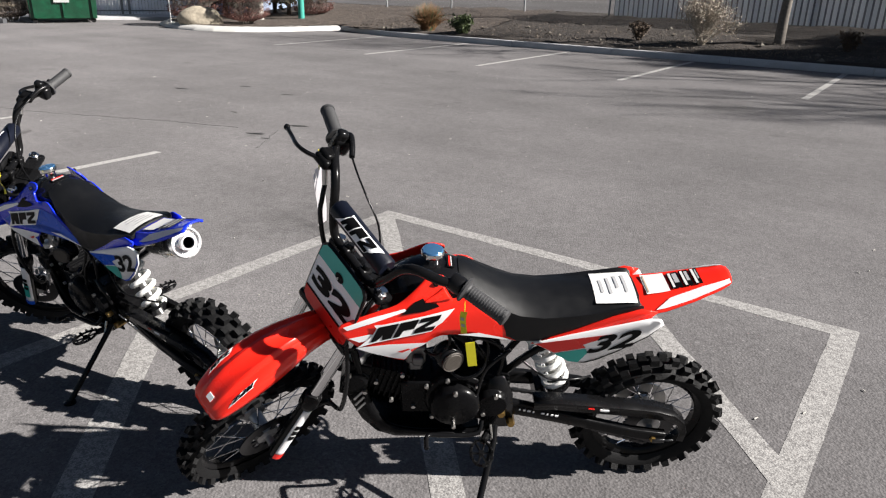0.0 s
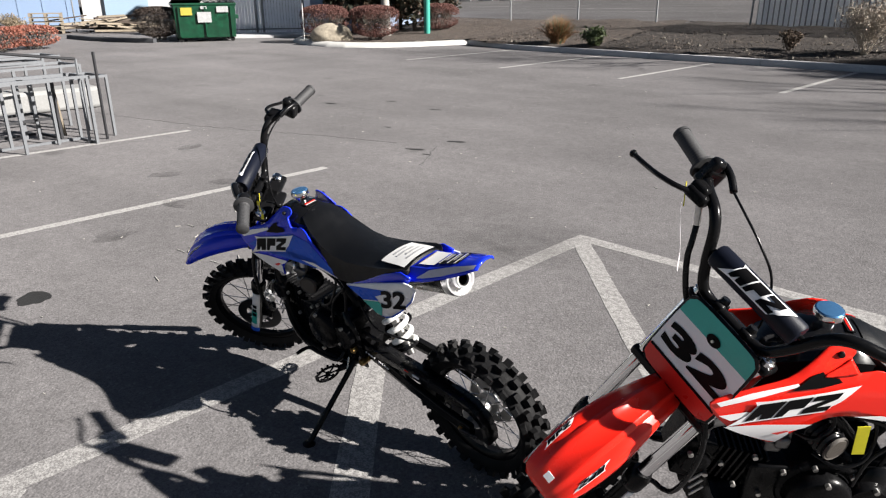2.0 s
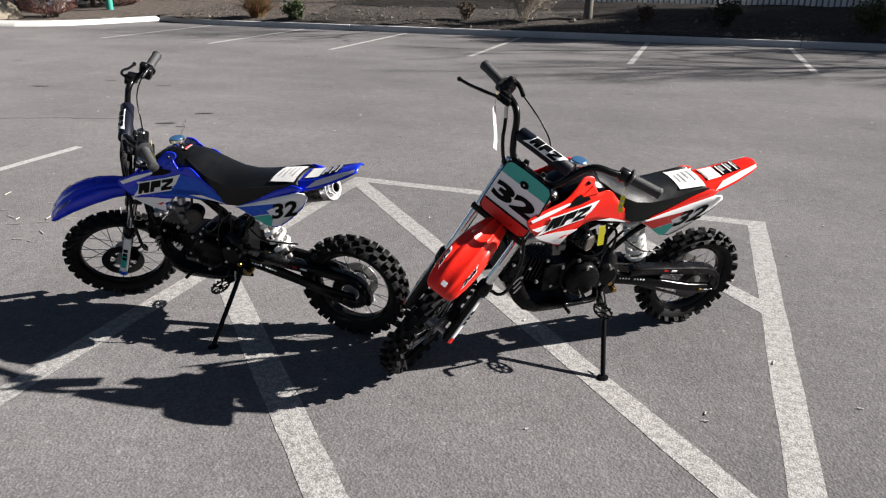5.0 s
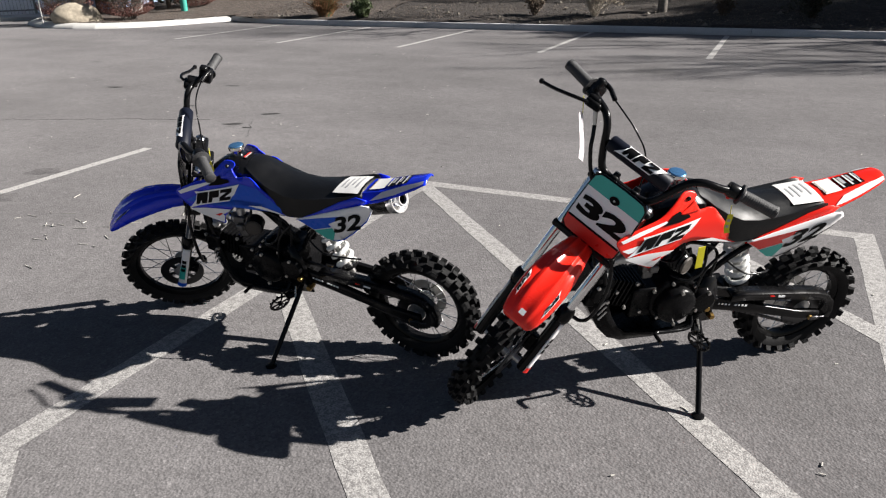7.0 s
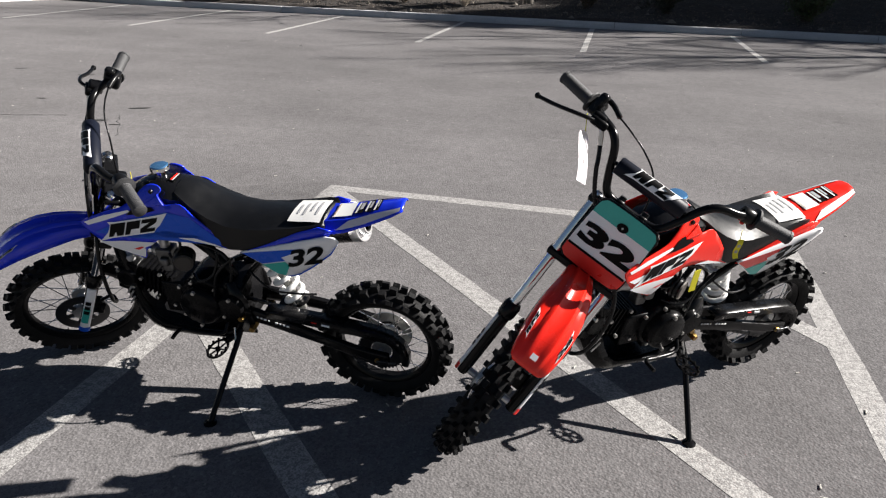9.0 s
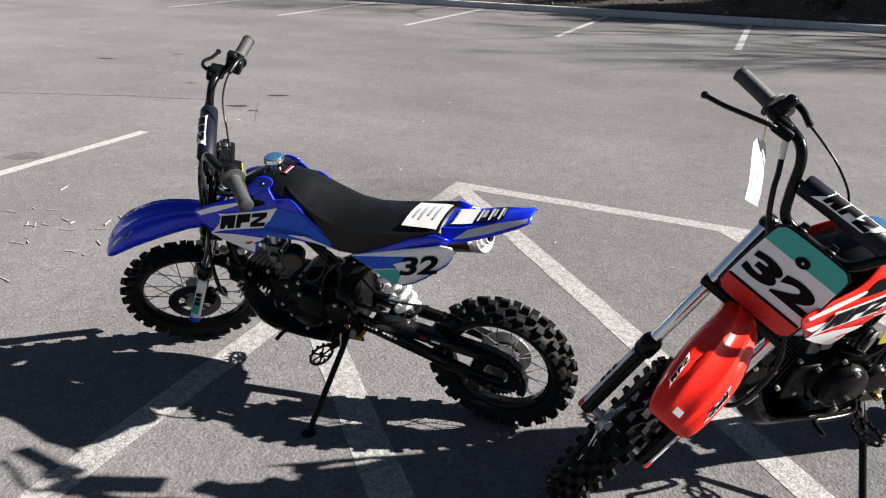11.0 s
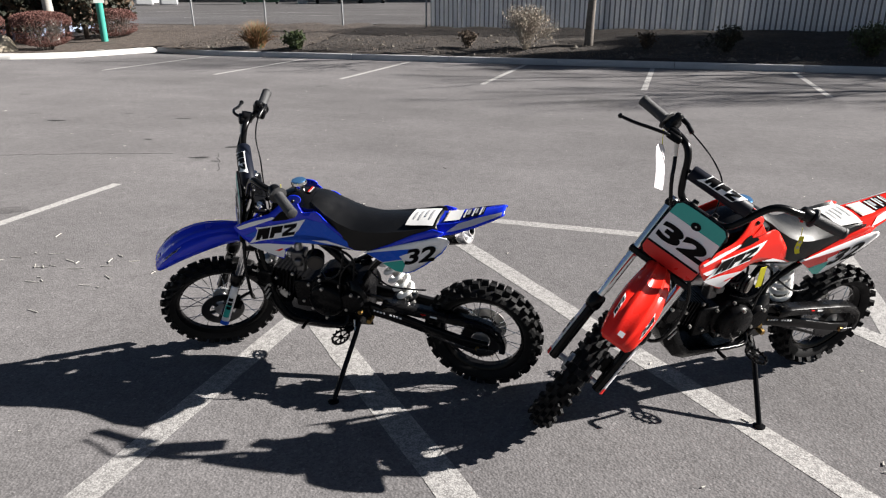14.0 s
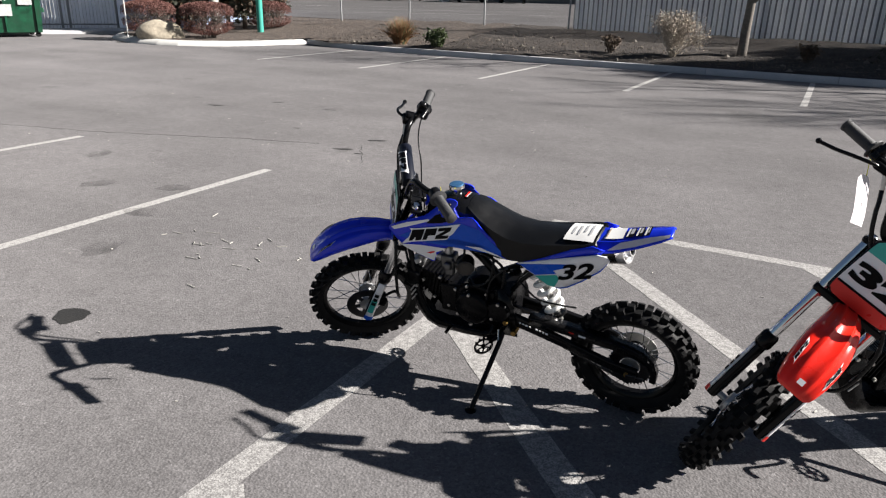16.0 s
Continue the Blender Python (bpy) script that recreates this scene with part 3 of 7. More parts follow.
def kerb_run(name, line, material, label, width=0.16, height=0.125, gap=True, rolled=False):
    """Kerb stones along a line whose outer edge is given; the body lies to the line's left."""
    pts = [Vector((*p, 0)) for p in line]
    run = None
    total = 0
    top = tagged(new(name), label, "kerb", "kerbs", "structure")
    for a, b in zip(pts, pts[1:]):
        d = (b - a).normalized()
        s = Vector((-d.y, d.x, 0))
        bm = bmesh.new()
        e = 0.004 if gap else 0.0
        prof = ((0, 0), (0.012, height - 0.02), (0.03, height), (width, height), (width, -0.02))
        if rolled:
            prof = ((0, 0), (0.03, 0.045), (0.10, 0.085), (0.20, 0.112), (0.30, height), (0.38, height), (0.38, -0.02))
        skin(bm, [[bm.verts.new(p + s * u + Vector((0, 0, w))) for u, w in prof] for p in (a + d * e, b - d * e)])
        bmesh.ops.recalc_face_normals(bm, faces=bm.faces)
        part("kerb_stone", bm, material, top, bevel=0.006)
    return top


kerb_run("kerb", [(40 - 2.4 * k, 14.95) for k in range(21)][::-1], "concrete", "grey concrete kerb along the planted strip")
kerb_run("kerb", [(-11.66, 15.68), (-10.4, 15.2), (-9.2, 14.97), (-8.0, 14.95)], "concrete", "grey concrete kerb along the planted strip", height=0.119)
island = [(-17.1, 16.2), (-17.55, 15.3), (-17.6, 14.5), (-17.25, 13.8), (-16.7, 13.25), (-16.0, 12.85), (-15.3, 12.58), (-14.6, 12.42), (-13.9, 12.42), (-13.3, 12.58), (-12.8, 12.9), (-12.4, 13.35), (-12.1, 13.95), (-11.85, 14.7), (-11.55, 15.6)]
kerb_run("island_kerb", island, "white_kerb", "white painted rolled kerb round a planted island", gap=False, rolled=True)
bm = bmesh.new()
bm.faces.new([bm.verts.new((x, y, 0.115)) for x, y in [(p[0] * 0.955 - 0.66, p[1] + 0.30) for p in island] + [(-11.3, 15.95), (-11.0, 20.6), (-16, 20.6), (-17.0, 20.6)]])
bmesh.ops.triangulate(bm, faces=bm.faces[:])
bmesh.ops.subdivide_edges(bm, edges=bm.edges[:], cuts=4, use_grid_fill=True)
rng = random.Random(8)
for v in bm.verts:
    v.co.z += rng.uniform(0, 0.03) + 0.075 * max(0, v.co.y - 15.5)
tagged(part("island_soil", bm, "pale_soil"), "bare pale soil on the planted island", "ground", kind="structure")

# upper lot behind the fence
bm = bmesh.new()
rows = [[bm.verts.new((x, y, z)) for x in (-90, -40, -11, 20, 90)] for y, z in ((20.35, 0.50), (22, 0.56), (30, 0.66), (47, 0.88), (120, 0.95))]
for a, b in zip(rows, rows[1:]):
    for k in range(4):
        bm.faces.new((a[k], a[k + 1], b[k + 1], b[k]))
tagged(part("upper_lot", bm, "asphalt_far"), "pale asphalt of a second parking lot", "ground", kind="structure")


def upper(x, y):
    return lerp(y, (20.35, 0.50), (22, 0.56), (30, 0.66), (47, 0.88), (120, 0.95))


for a, b in (((-19, 27.5), (-13, 31.0)), ((-24, 29), (-18.5, 32.2)), ((-17, 24), (-9.5, 28.6))):
    bm = bmesh.new()
    d = (Vector(b) - Vector(a)).normalized()
    s = Vector((-d.y, d.x)) * 0.06
    bm.faces.new([bm.verts.new((p.x, p.y, upper(p.x, p.y) + 0.012)) for p in (Vector(a) - s, Vector(b) - s, Vector(b) + s, Vector(a) + s)])
    tagged(part("parking_line", bm, "line", smooth=False), "faded white parking line on the far lot", "road marking", "parking lines", "structure")


# ---- plants ----
def leaf_mesh(name, spots, size, material, seed, flat=0.0, twist=1.0):
    """Many small folded leaves at the given places, as one mesh."""
    rng = np.random.default_rng(seed)
    n = len(spots)
    c = np.array(spots)
    d = rng.normal(size=(n, 3))
    d[:, 2] = d[:, 2] * (1 - flat) + flat
    d /= np.linalg.norm(d, axis=1)[:, None]
    o = np.cross(d, rng.normal(size=(n, 3)))
    o /= np.linalg.norm(o, axis=1)[:, None]
    k = size * rng.uniform(0.6, 1.35, (n, 1))
    verts = np.stack([c - d * k * 0.5, c + o * k * 0.32, c + d * k * 0.5, c - o * k * 0.32], 1).reshape(-1, 3)
    me = bpy.data.meshes.new(name)
    me.from_pydata(verts.tolist(), [], np.arange(4 * n).reshape(-1, 4).tolist())
    me.materials.append(M[material])
    return me


def twig_mesh(name, segments, material, sides=4):
    """Tapered sticks, each (start, end, radius at start, radius at end), as one mesh."""
    verts, faces = [], []
    for a, b, r0, r1 in segments:
        d = (b - a).normalized()
        s = d.orthogonal().normalized()
        o = d.cross(s)
        base = len(verts)
        for p, r in ((a, r0), (b, r1)):
            verts += [p + r * (math.cos(2 * math.pi * k / sides) * s + math.sin(2 * math.pi * k / sides) * o) for k in range(sides)]
        faces += [(base + k, base + (k + 1) % sides, base + sides + (k + 1) % sides, base + sides + k) for k in range(sides)]
    me = bpy.data.meshes.new(name)
    me.from_pydata([tuple(v) for v in verts], [], faces)
    me.materials.append(M[material])
    return me


def grow(rng, start, way, length, radius, depth, spread, out, tips, lift=0.0, parts=3, kids=(2, 3), shrink=0.72):
    """A branching limb: wavering pieces, then side limbs."""
    p, d = start.copy(), way.normalized()
    for k in range(parts):
        d = (d + Vector((rng.gauss(0, 0.16), rng.gauss(0, 0.16), rng.gauss(0, 0.10) + lift))).normalized()
        q = p + d * length / parts
        r0, r1 = radius * (1 - 0.3 * k / parts), radius * (1 - 0.3 * (k + 1) / parts)
        out.append((p, q, r0, r1))
        if depth and k:
            for _ in range(rng.randint(*kids) - 1):
                e = (d + Vector((rng.gauss(0, spread), rng.gauss(0, spread), rng.gauss(0, spread * 0.6) + lift))).normalized()
                grow(rng, q, e, length * shrink * rng.uniform(0.7, 1.1), r1 * 0.62, depth - 1, spread, out, tips, lift, parts, kids, shrink)
        p = q
    tips.append(p)
    if depth:
        grow(rng, p, d, length * shrink, r1 * 0.8, depth - 1, spread, out, tips, lift, parts, kids, shrink)


make_bed()


def hedge(at, rx, ry, height, seed, material, words, name="hedge_bush", leaves=15000, size=0.030):
    """A clipped bush: bare stems below, a dense leafy crown with an uneven shell."""
    rng = random.Random(seed)
    bush = thing(name, words, "bush", pose(*at), "clipped bushes")
    out, tips = [], []
    for k in range(26):
        a = rng.uniform(0, 6.28)
        s = Vector((math.cos(a) * rx * 0.25, math.sin(a) * ry * 0.25, 0))
        grow(rng, s, Vector((math.cos(a) * 0.5, math.sin(a) * 0.5, 1)), height * 0.42, 0.012, 2, 0.45, out, tips, 0.05)
    place("stem", twig_mesh("stem", out, "bark"), bush, "bare grey-brown stems")
    spots = []
    while len(spots) < leaves:
        u, v, w = rng.gauss(0, 1), rng.gauss(0, 1), rng.gauss(0, 1)
        n = math.sqrt(u * u + v * v + w * w)
        r = rng.uniform(0.55, 1.0) ** 0.35
        u, v, w = u / n * r, v / n * r, w / n * r
        flare = (0.80 + 0.20 * min(1, (w + 1))) * (1 + 0.10 * abs(math.sin(2 * math.atan2(v, u))))
        z = height * (0.55 + 0.46 * math.copysign(abs(w) ** 0.42, w))
        if z < height * 0.42 and rng.random() < 0.55:
            continue
        k = 1 + 0.10 * noise.noise(Vector((u * 3 + seed, v * 3, w * 3)))
        spots.append((u * rx * flare * k, v * ry * flare * k, z * (0.97 + 0.05 * k)))
    place("foliage", leaf_mesh("foliage", spots, size, material, seed), bush, "dense small leaves")
    return bush


def shrub(at, radius, height, seed, leaf, twig, words, leaves=900, size=0.05, depth=3, stems=14, spread=0.32, lift=0.04, thick=0.010, name="shrub", reach=0.42, low=0.4):
    rng = random.Random(seed)
    bush = thing(name, words, "shrub", pose(*at), "shrubs in the planted strip")
    out, tips = [], []
    for k in range(stems):
        a = 2 * math.pi * k / stems + rng.uniform(-0.3, 0.3)
        lean = rng.uniform(0.1, 1.0) * radius / height
        grow(rng, Vector((math.cos(a) * 0.04, math.sin(a) * 0.04, 0)), Vector((math.cos(a) * lean, math.sin(a) * lean, 1)), height * reach, thick, depth, spread, out, tips, lift)
    place("branchwork", twig_mesh("branchwork", out, twig), bush, "branching thin twigs")
    if leaf:
        spots = []
        for k in range(leaves):
            p = rng.choice(tips if rng.random() < 0.5 else [s[1] for s in out])
            p = p * (rng.uniform(0.3, 1.0) if rng.random() < low else 1.0)
            spots.append((p.x + rng.gauss(0, 0.035), p.y + rng.gauss(0, 0.035), max(0.02, p.z + rng.gauss(0, 0.03))))
        place("foliage", leaf_mesh("foliage", spots, size, leaf, seed), bush, "small leaves")
    return bush


def grass_clump(at, radius, height, seed):
    """Long arching blades from one foot, rust and green."""
    rng = random.Random(seed)
    clump = thing("grass_clump", "rust-coloured grassy clump in the planted strip", "grass", pose(*at))
    for name, material, count in (("rust_tuft", "rust_leaf", 900), ("green_tuft", "green_leaf", 320)):
        segs = []
        for k in range(count):
            a, lean, n = rng.uniform(0, 6.28), abs(rng.gauss(0, 0.55)), height * rng.uniform(0.55, 1.1)
            d = Vector((math.cos(a), math.sin(a), 0))
            p = d * rng.uniform(0, 0.16)
            bend = min(lean, 1.25)
            for q in range(3):
                t = bend * (0.45 + 0.4 * q)
                e = p + (d * math.sin(t) + Vector((0, 0, math.cos(t)))) * n / 3
                segs.append((p, e, 0.010 - 0.003 * q, 0.007 - 0.003 * q if q < 2 else 0.0005))
                p = e
        place(name, twig_mesh(name, segs, material, 3), clump, name.replace("_", " "))
    return clump


def bare_tree(at, height, radius, seed, words, limbs=9, first=0.35, deep=3, material="bark", reach=0.22):
    rng = random.Random(seed)
    tree = thing("tree", words, "tree", pose(*at), "bare street trees")
    out = []
    p, d = Vector((0, 0, -0.1)), Vector((0, 0, 1))
    trunk = [p.copy()]
    n = 9
    for k in range(n):
        d = (d + Vector((rng.gauss(0, 0.035), rng.gauss(0, 0.035), 0.15))).normalized()
        p = p + d * height / n
        trunk.append(p.copy())
    bm = bmesh.new()
    tube(bm, trunk, [radius * (1 - 0.8 * k / n) for k in range(n + 1)], 12)
    part("trunk", bm, material, tree, "pale tapered trunk")
    tips = []
    for k in range(limbs):
        t = first + (1 - first) * k / limbs
        base = trunk[int(t * n)].lerp(trunk[min(int(t * n) + 1, n)], (t * n) % 1)
        a = k * 2.4 + rng.uniform(-0.4, 0.4)
        grow(rng, base, Vector((math.cos(a), math.sin(a), 0.9)), height * reach * (1.25 - t * 0.6), radius * 0.36 * (1.2 - t), deep, 0.42, out, tips, 0.05, 3, (2, 3), 0.7)
    place("branchwork", twig_mesh("branchwork", out, "bark", 5), tree, "bare branching limbs")
    return tree


def juniper(at, height, radius, seed, words="tall dark green juniper with brown dry patches", group="junipers on the island", sprays=150):
    """A dark column of scaly foliage with brown gaps."""
    rng = random.Random(seed)
    tree = thing("juniper_tree", words, "tree", pose(*at), group)
    part("trunk", bars(0.07, [(0, 0, -0.1), (0.05, 0.03, height * 0.5), (0, 0, height * 0.95)], smooth=4), "dark_bark", tree, "brown trunk")
    out, tips, green, brown = [], [], [], []
    for k in range(110):
        z = rng.uniform(0.12, 1) * height
        a = rng.uniform(0, 6.28)
        r = radius * (1.05 - 0.6 * (z / height) ** 2) * rng.uniform(0.75, 1.1)
        s = Vector((0, 0, z * 0.86))
        e = Vector((math.cos(a) * r, math.sin(a) * r, z))
        out.append((s, e, 0.014, 0.004))
        for _ in range(sprays):
            t = rng.uniform(0.45, 1.08)
            q = s.lerp(e, t) + Vector((rng.gauss(0, 0.12 * radius), rng.gauss(0, 0.12 * radius), rng.gauss(0, 0.13 + 0.05 * radius)))
            (brown if rng.random() < 0.35 else green).append(tuple(q))
    place("branchwork", twig_mesh("branchwork", out, "dark_bark"), tree)
    place("foliage", leaf_mesh("foliage", green, 0.15 + 0.05 * max(0, radius - 0.8), "dark_leaf", seed), tree, "dark scaly foliage")
    place("dry_foliage", leaf_mesh("dry_foliage", brown, 0.15 + 0.05 * max(0, radius - 0.8), "brown_leaf", seed + 1), tree, "brown dry foliage")
    return tree


hedge((-15.3, 13.45, 0.12), 0.66, 0.62, 0.92, 21, "red_leaf", "clipped dull red bush behind the white kerb")
hedge((-13.55, 13.9, 0.12), 0.65, 0.63, 0.92, 22, "red_leaf", "clipped dull red bush beside the boulder")
hedge((-14.4, 17.3, 0.20), 0.62, 0.60, 0.84, 23, "red_leaf", "clipped reddish bush behind the green post")
hedge((-19.6, 10.4, 0.05), 0.65, 0.65, 0.95, 24, "dark_brown_leaf", "clipped dark brown bush beside the dumpster")
juniper((-16.5, 15.5, 0.12), 5.0, 0.80, 31)
juniper((-15.0, 16.8, 0.20), 5.2, 0.72, 32)
juniper((-15.9, 17.0, 0.2), 5.3, 0.85, 34)
juniper((-15.6, 18.3, 0.30), 5.4, 0.80, 33)
grass_clump((-8.55, 15.65, 0.14), 0.5, 0.68, 41)
shrub((-7.3, 15.45, 0.15), 0.38, 0.46, 42, "green_leaf", "dark_bark", "low green leafy shrub by the kerb", 1700, 0.07, 2, 22, 0.4, 0.02, 0.006)
shrub((-1.75, 16.2, 0.20), 0.66, 0.95, 43, "pale_twig", "pale_twig", "bare bleached twiggy shrub on the dry soil", 4200, 0.038, 3, 36, 0.34, 0.04, 0.008, low=0.15)
shrub((-3.2, 16.4, 0.22), 0.36, 0.44, 44, "brown_leaf", "dark_bark", "small dry brown shrub on the soil", 700, 0.05, 2, 12)
shrub((0.95, 16.5, 0.24), 0.35, 0.42, 45, "brown_leaf", "dark_bark", "small dry brown shrub on the soil", 600, 0.05, 2, 12)
shrub((2.65, 16.4, 0.22), 0.46, 0.60, 46, "dark_leaf", "dark_bark", "low dark shrub with dry twigs", 1300, 0.06, 2, 18)
shrub((5.35, 16.1, 0.20), 0.52, 0.74, 47, "green_leaf", "dark_bark", "green leafy shrub near the kerb", 2200, 0.06, 2, 26)
shrub((8.2, 16.3, 0.22), 0.45, 0.6, 48, "brown_leaf", "dark_bark", "dry brown shrub near the kerb", 1000, 0.06, 2, 18)
bare_tree((-0.38, 16.95, 0.25), 6.0, 0.11, 51, "slim bare street tree with a pale trunk", 15, 0.2, 4)
bare_tree((13.3, 16.3, 0.25), 8.2, 0.15, 52, "tall bare street tree in the planted strip", 26, 0.48, 4, reach=0.14)
bare_tree((9.6, 17.2, 0.28), 7.5, 0.13, 53, "bare street tree in the planted strip", 12, 0.35, 3, reach=0.15)
bare_tree((-14.9, 15.5, 0.12), 6.0, 0.15, 54, "street tree with a whitish trunk on the island", 6, 0.6, 3, "white_bark")

# Unseen trees, added only to throw shade over the fence and bed.
for k, (x, y) in enumerate(((16.8, 22.8), (19.6, 23.4), (22.4, 22.8), (25.4, 23.2), (18.4, 25.2), (21.2, 25.4))):
    juniper((x, y, 0.5), 12.0, 1.7, 80 + k, "unseen tall evergreen added behind the slatted fence for its shade", "evergreens behind the fence", 120)

# boulder
rng = random.Random(9)
bm = bmesh.new()
bmesh.ops.create_icosphere(bm, subdivisions=4, radius=1.0)
for v in bm.verts:
    k = 1 + 0.16 * noise.noise(v.co * 1.3) + 0.05 * noise.noise(v.co * 4)
    v.co = Vector((v.co.x * 0.62 * k, v.co.y * 0.42 * k, max(-0.12, v.co.z * 0.38 * k)))
tagged(part("boulder", bm, "rock", None, "", pose(-14.42, 13.08, 0.20, 0, 0, 40)), "large pale tan boulder behind the white kerb", "rock")

# bollard with sign
bollard = thing("sign_post", "teal painted steel post with a small pale sign", "sign post", pose(-13.9, 16.3, 0.12))
part("post", bars(0.095, [(0, 0, -0.05), (0, 0, 1.10)], seg=18), "green_post", bollard, "teal painted pipe")
part("sign", boxes(((0.27, 0.02, 0.36), (0, 0, 1.28))), "paper", bollard, "pale small sign", pose(0, 0, 0, 0, 0, 40), bevel=0.004)
part("sign_print", boxes(((0.15, 0.004, 0.04), (0, -0.0125, 1.34)), ((0.15, 0.004, 0.03), (0, -0.0125, 1.25))), "ink", bollard, "", pose(0, 0, 0, 0, 0, 40), smooth=False)
tagged(part("marker_stake", bars(0.012, [(0, 0, 0), (0, 0, 1.0)], seg=6), "paper", None, "", pose(-15.35, 12.75, 0.1)), "thin white marker stake by the kerb", "stake")


# ---- fence ----
def fence_run():
    fence = thing("slatted_fence", "white privacy slats woven in a chain-link fence", "fence")
    x0, x1, y = -5.35, 9.95, 20.0
    slat = bmesh.new()
    box(slat, (0.090, 0.010, 2.9), (0, 0, 1.45))
    me = bpy.data.meshes.new("slat")
    slat.to_mesh(me)
    slat.free()
    me.materials.append(M["slat"])
    step = 0.135
    # Added strips: the dimness between the slats, put in as dark colour.
    shade_strips = bmesh.new()
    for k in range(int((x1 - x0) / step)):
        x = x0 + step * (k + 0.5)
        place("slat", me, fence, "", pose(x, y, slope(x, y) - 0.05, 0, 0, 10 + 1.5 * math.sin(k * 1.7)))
        box(shade_strips, (0.052, 0.008, 2.9), (x + step / 2, y + 0.03, slope(x, y) + 1.40))
    tagged(part("slat_fin_run", shade_strips, "gap_shade", fence, "grey strips added behind the slat gaps to darken them", smooth=False), kind="stuff")
    for k in range(7):
        x = x0 + (x1 - x0) * k / 6
        part("fence_post", bars(0.03, [(x, y + 0.06, slope(x, y) - 0.2), (x, y + 0.06, slope(x, y) + 2.95)], seg=10), "galvanised", fence, "galvanised post")
    part("top_rail", bars(0.021, [(x0, y + 0.06, 3.4), (x1, y + 0.06, 3.4)], seg=8), "galvanised", fence)
    return fence


def chain_link(name, a, b, z0, z1, height, words):
    """Open chain-link fence with posts and a woven mesh of thin wires."""
    a, b = Vector((*a, z0)), Vector((*b, z1))
    fence = thing(name, words, "fence", group="chain-link fences")
    d = b - a
    n = max(1, round(d.length / 2.6))
    rng = random.Random(3)
    for k in range(n + 1):
        p = a.lerp(b, k / n)
        part("fence_post", bars(0.028, [p - Vector((0, 0, 0.2)), p + Vector((rng.uniform(-0.12, 0.12), 0, height))], seg=8), "galvanised", fence, "galvanised post")
    part("top_rail", bars(0.02, [a + Vector((0, 0, height)), b + Vector((0, 0, height))], seg=8), "galvanised", fence)
    segs = []
    step = 0.16
    m = int(d.length / step)
    run = height / step
    for k in range(-int(run), m):
        for s in (0, 1):
            t0, t1 = k, k + run
            h0, h1 = 0.0, height
            if t0 < 0:
                h0, t0 = -t0 * step, 0
            if t1 > m:
                h1, t1 = h1 - (t1 - m) * step, m
            if h1 <= h0:
                continue
            p, q = a + d * (t0 / m), a + d * (t1 / m)
            za, zb = (h0, h1) if s == 0 else (height - h0, height - h1)
            segs.append((p + Vector((0, 0, za)), q + Vector((0, 0, zb)), 0.0005, 0.0005))
    place("wire_mesh", twig_mesh("wire_mesh", segs, "galvanised", 3), fence, "thin woven wire")
    return fence


fence_run()
chain_link("chain_link_fence", (-13.6, 20.0), (-5.5, 20.0), 0.42, 0.54, 2.0, "open chain-link fence with leaning posts")


# ---- far lot: building, cars, bins ----
def wall_block(name, a, b, z0, height, depth, material, words, joints=0, joint_mat=None):
    """A long wall with thickness between two plan points."""
    a, b = Vector((*a, z0)), Vector((*b, z0))
    d = b - a
    n = d.length
    m = Matrix.Translation(a) @ Matrix.Rotation(math.atan2(d.y, d.x), 4, "Z")
    ob = part(name, boxes(((n, depth, height), (n / 2, depth / 2, height / 2))), material, None, "", m, smooth=False)
    tagged(ob, words, "building", kind="structure")
    for k in range(joints):
        x = n * (k + 0.5) / joints
        part("wall_rib", boxes(((0.05, 0.03, height), (x, -0.012, height / 2))), joint_mat or material, ob, "", smooth=False)
    return ob


wall_block("building_wall_far", (-70, 49), (40, 60), 0.8, 7.0, 1.0, "bld_grey", "long grey panelled building wall", 30)
wall_block("building_wall_white", (-52, 46), (-37, 46.5), 0.7, 6.0, 3.0, "bld_white", "white end of the far building", 4)


def make_car(at, turn, paint, words):
    car = thing("parked_car", words, "car", pose(*at, 0, 0, turn), "parked cars")
    line = [(-2.2, 0.35), (-2.25, 0.85), (-2.05, 1.0), (-1.75, 1.55), (-0.2, 1.62), (0.55, 1.5), (1.15, 1.0), (2.05, 0.85), (2.2, 0.6), (2.15, 0.35)]
    rings = []
    for y, k, lo in ((-0.88, 0.86, 0.0), (-0.84, 0.97, 0.0), (0, 1.0, 0.0), (0.84, 0.97, 0.0), (0.88, 0.86, 0.0)):
        rings.append([(x * (1 if z < 1.05 else 0.97), y * (1 if z < 1.05 else 0.86), 0.35 + (z - 0.35) * k) for x, z in line])
    part("body", loft(rings), paint, car, "", bevel=0.03)
    part("rear_window", boxes(((0.03, 1.3, 0.42), (-1.93, 0, 1.27), Matrix.Rotation(radians(28), 3, "Y"))), "glass", car, "dark rear window", smooth=False)
    for s in (1, -1):
        part("side_window", boxes(((2.0, 0.03, 0.38), (-0.5, 0.80 * s, 1.27))), "glass", car, "dark side window", smooth=False)
        part("tail_light", boxes(((0.05, 0.14, 0.3), (-2.2, 0.76 * s, 0.85))), "decal_red", car, "red tail light", bevel=0.02)
        for x in (-1.35, 1.35):
            w = part("wheel", lathe([(0.18, -0.1), (0.33, -0.1), (0.34, -0.06), (0.34, 0.06), (0.33, 0.1), (0.18, 0.1)], "y", (x, 0.8 * s, 0.34), 20, closed=True), "rubber", car, "dark tyre")
            part("rim", lathe([(0, 0.07 * s), (0.19, 0.08 * s), (0.2, 0.02 * s)], "y", (x, 0.82 * s, 0.34), 16), "alloy", w)
    return car


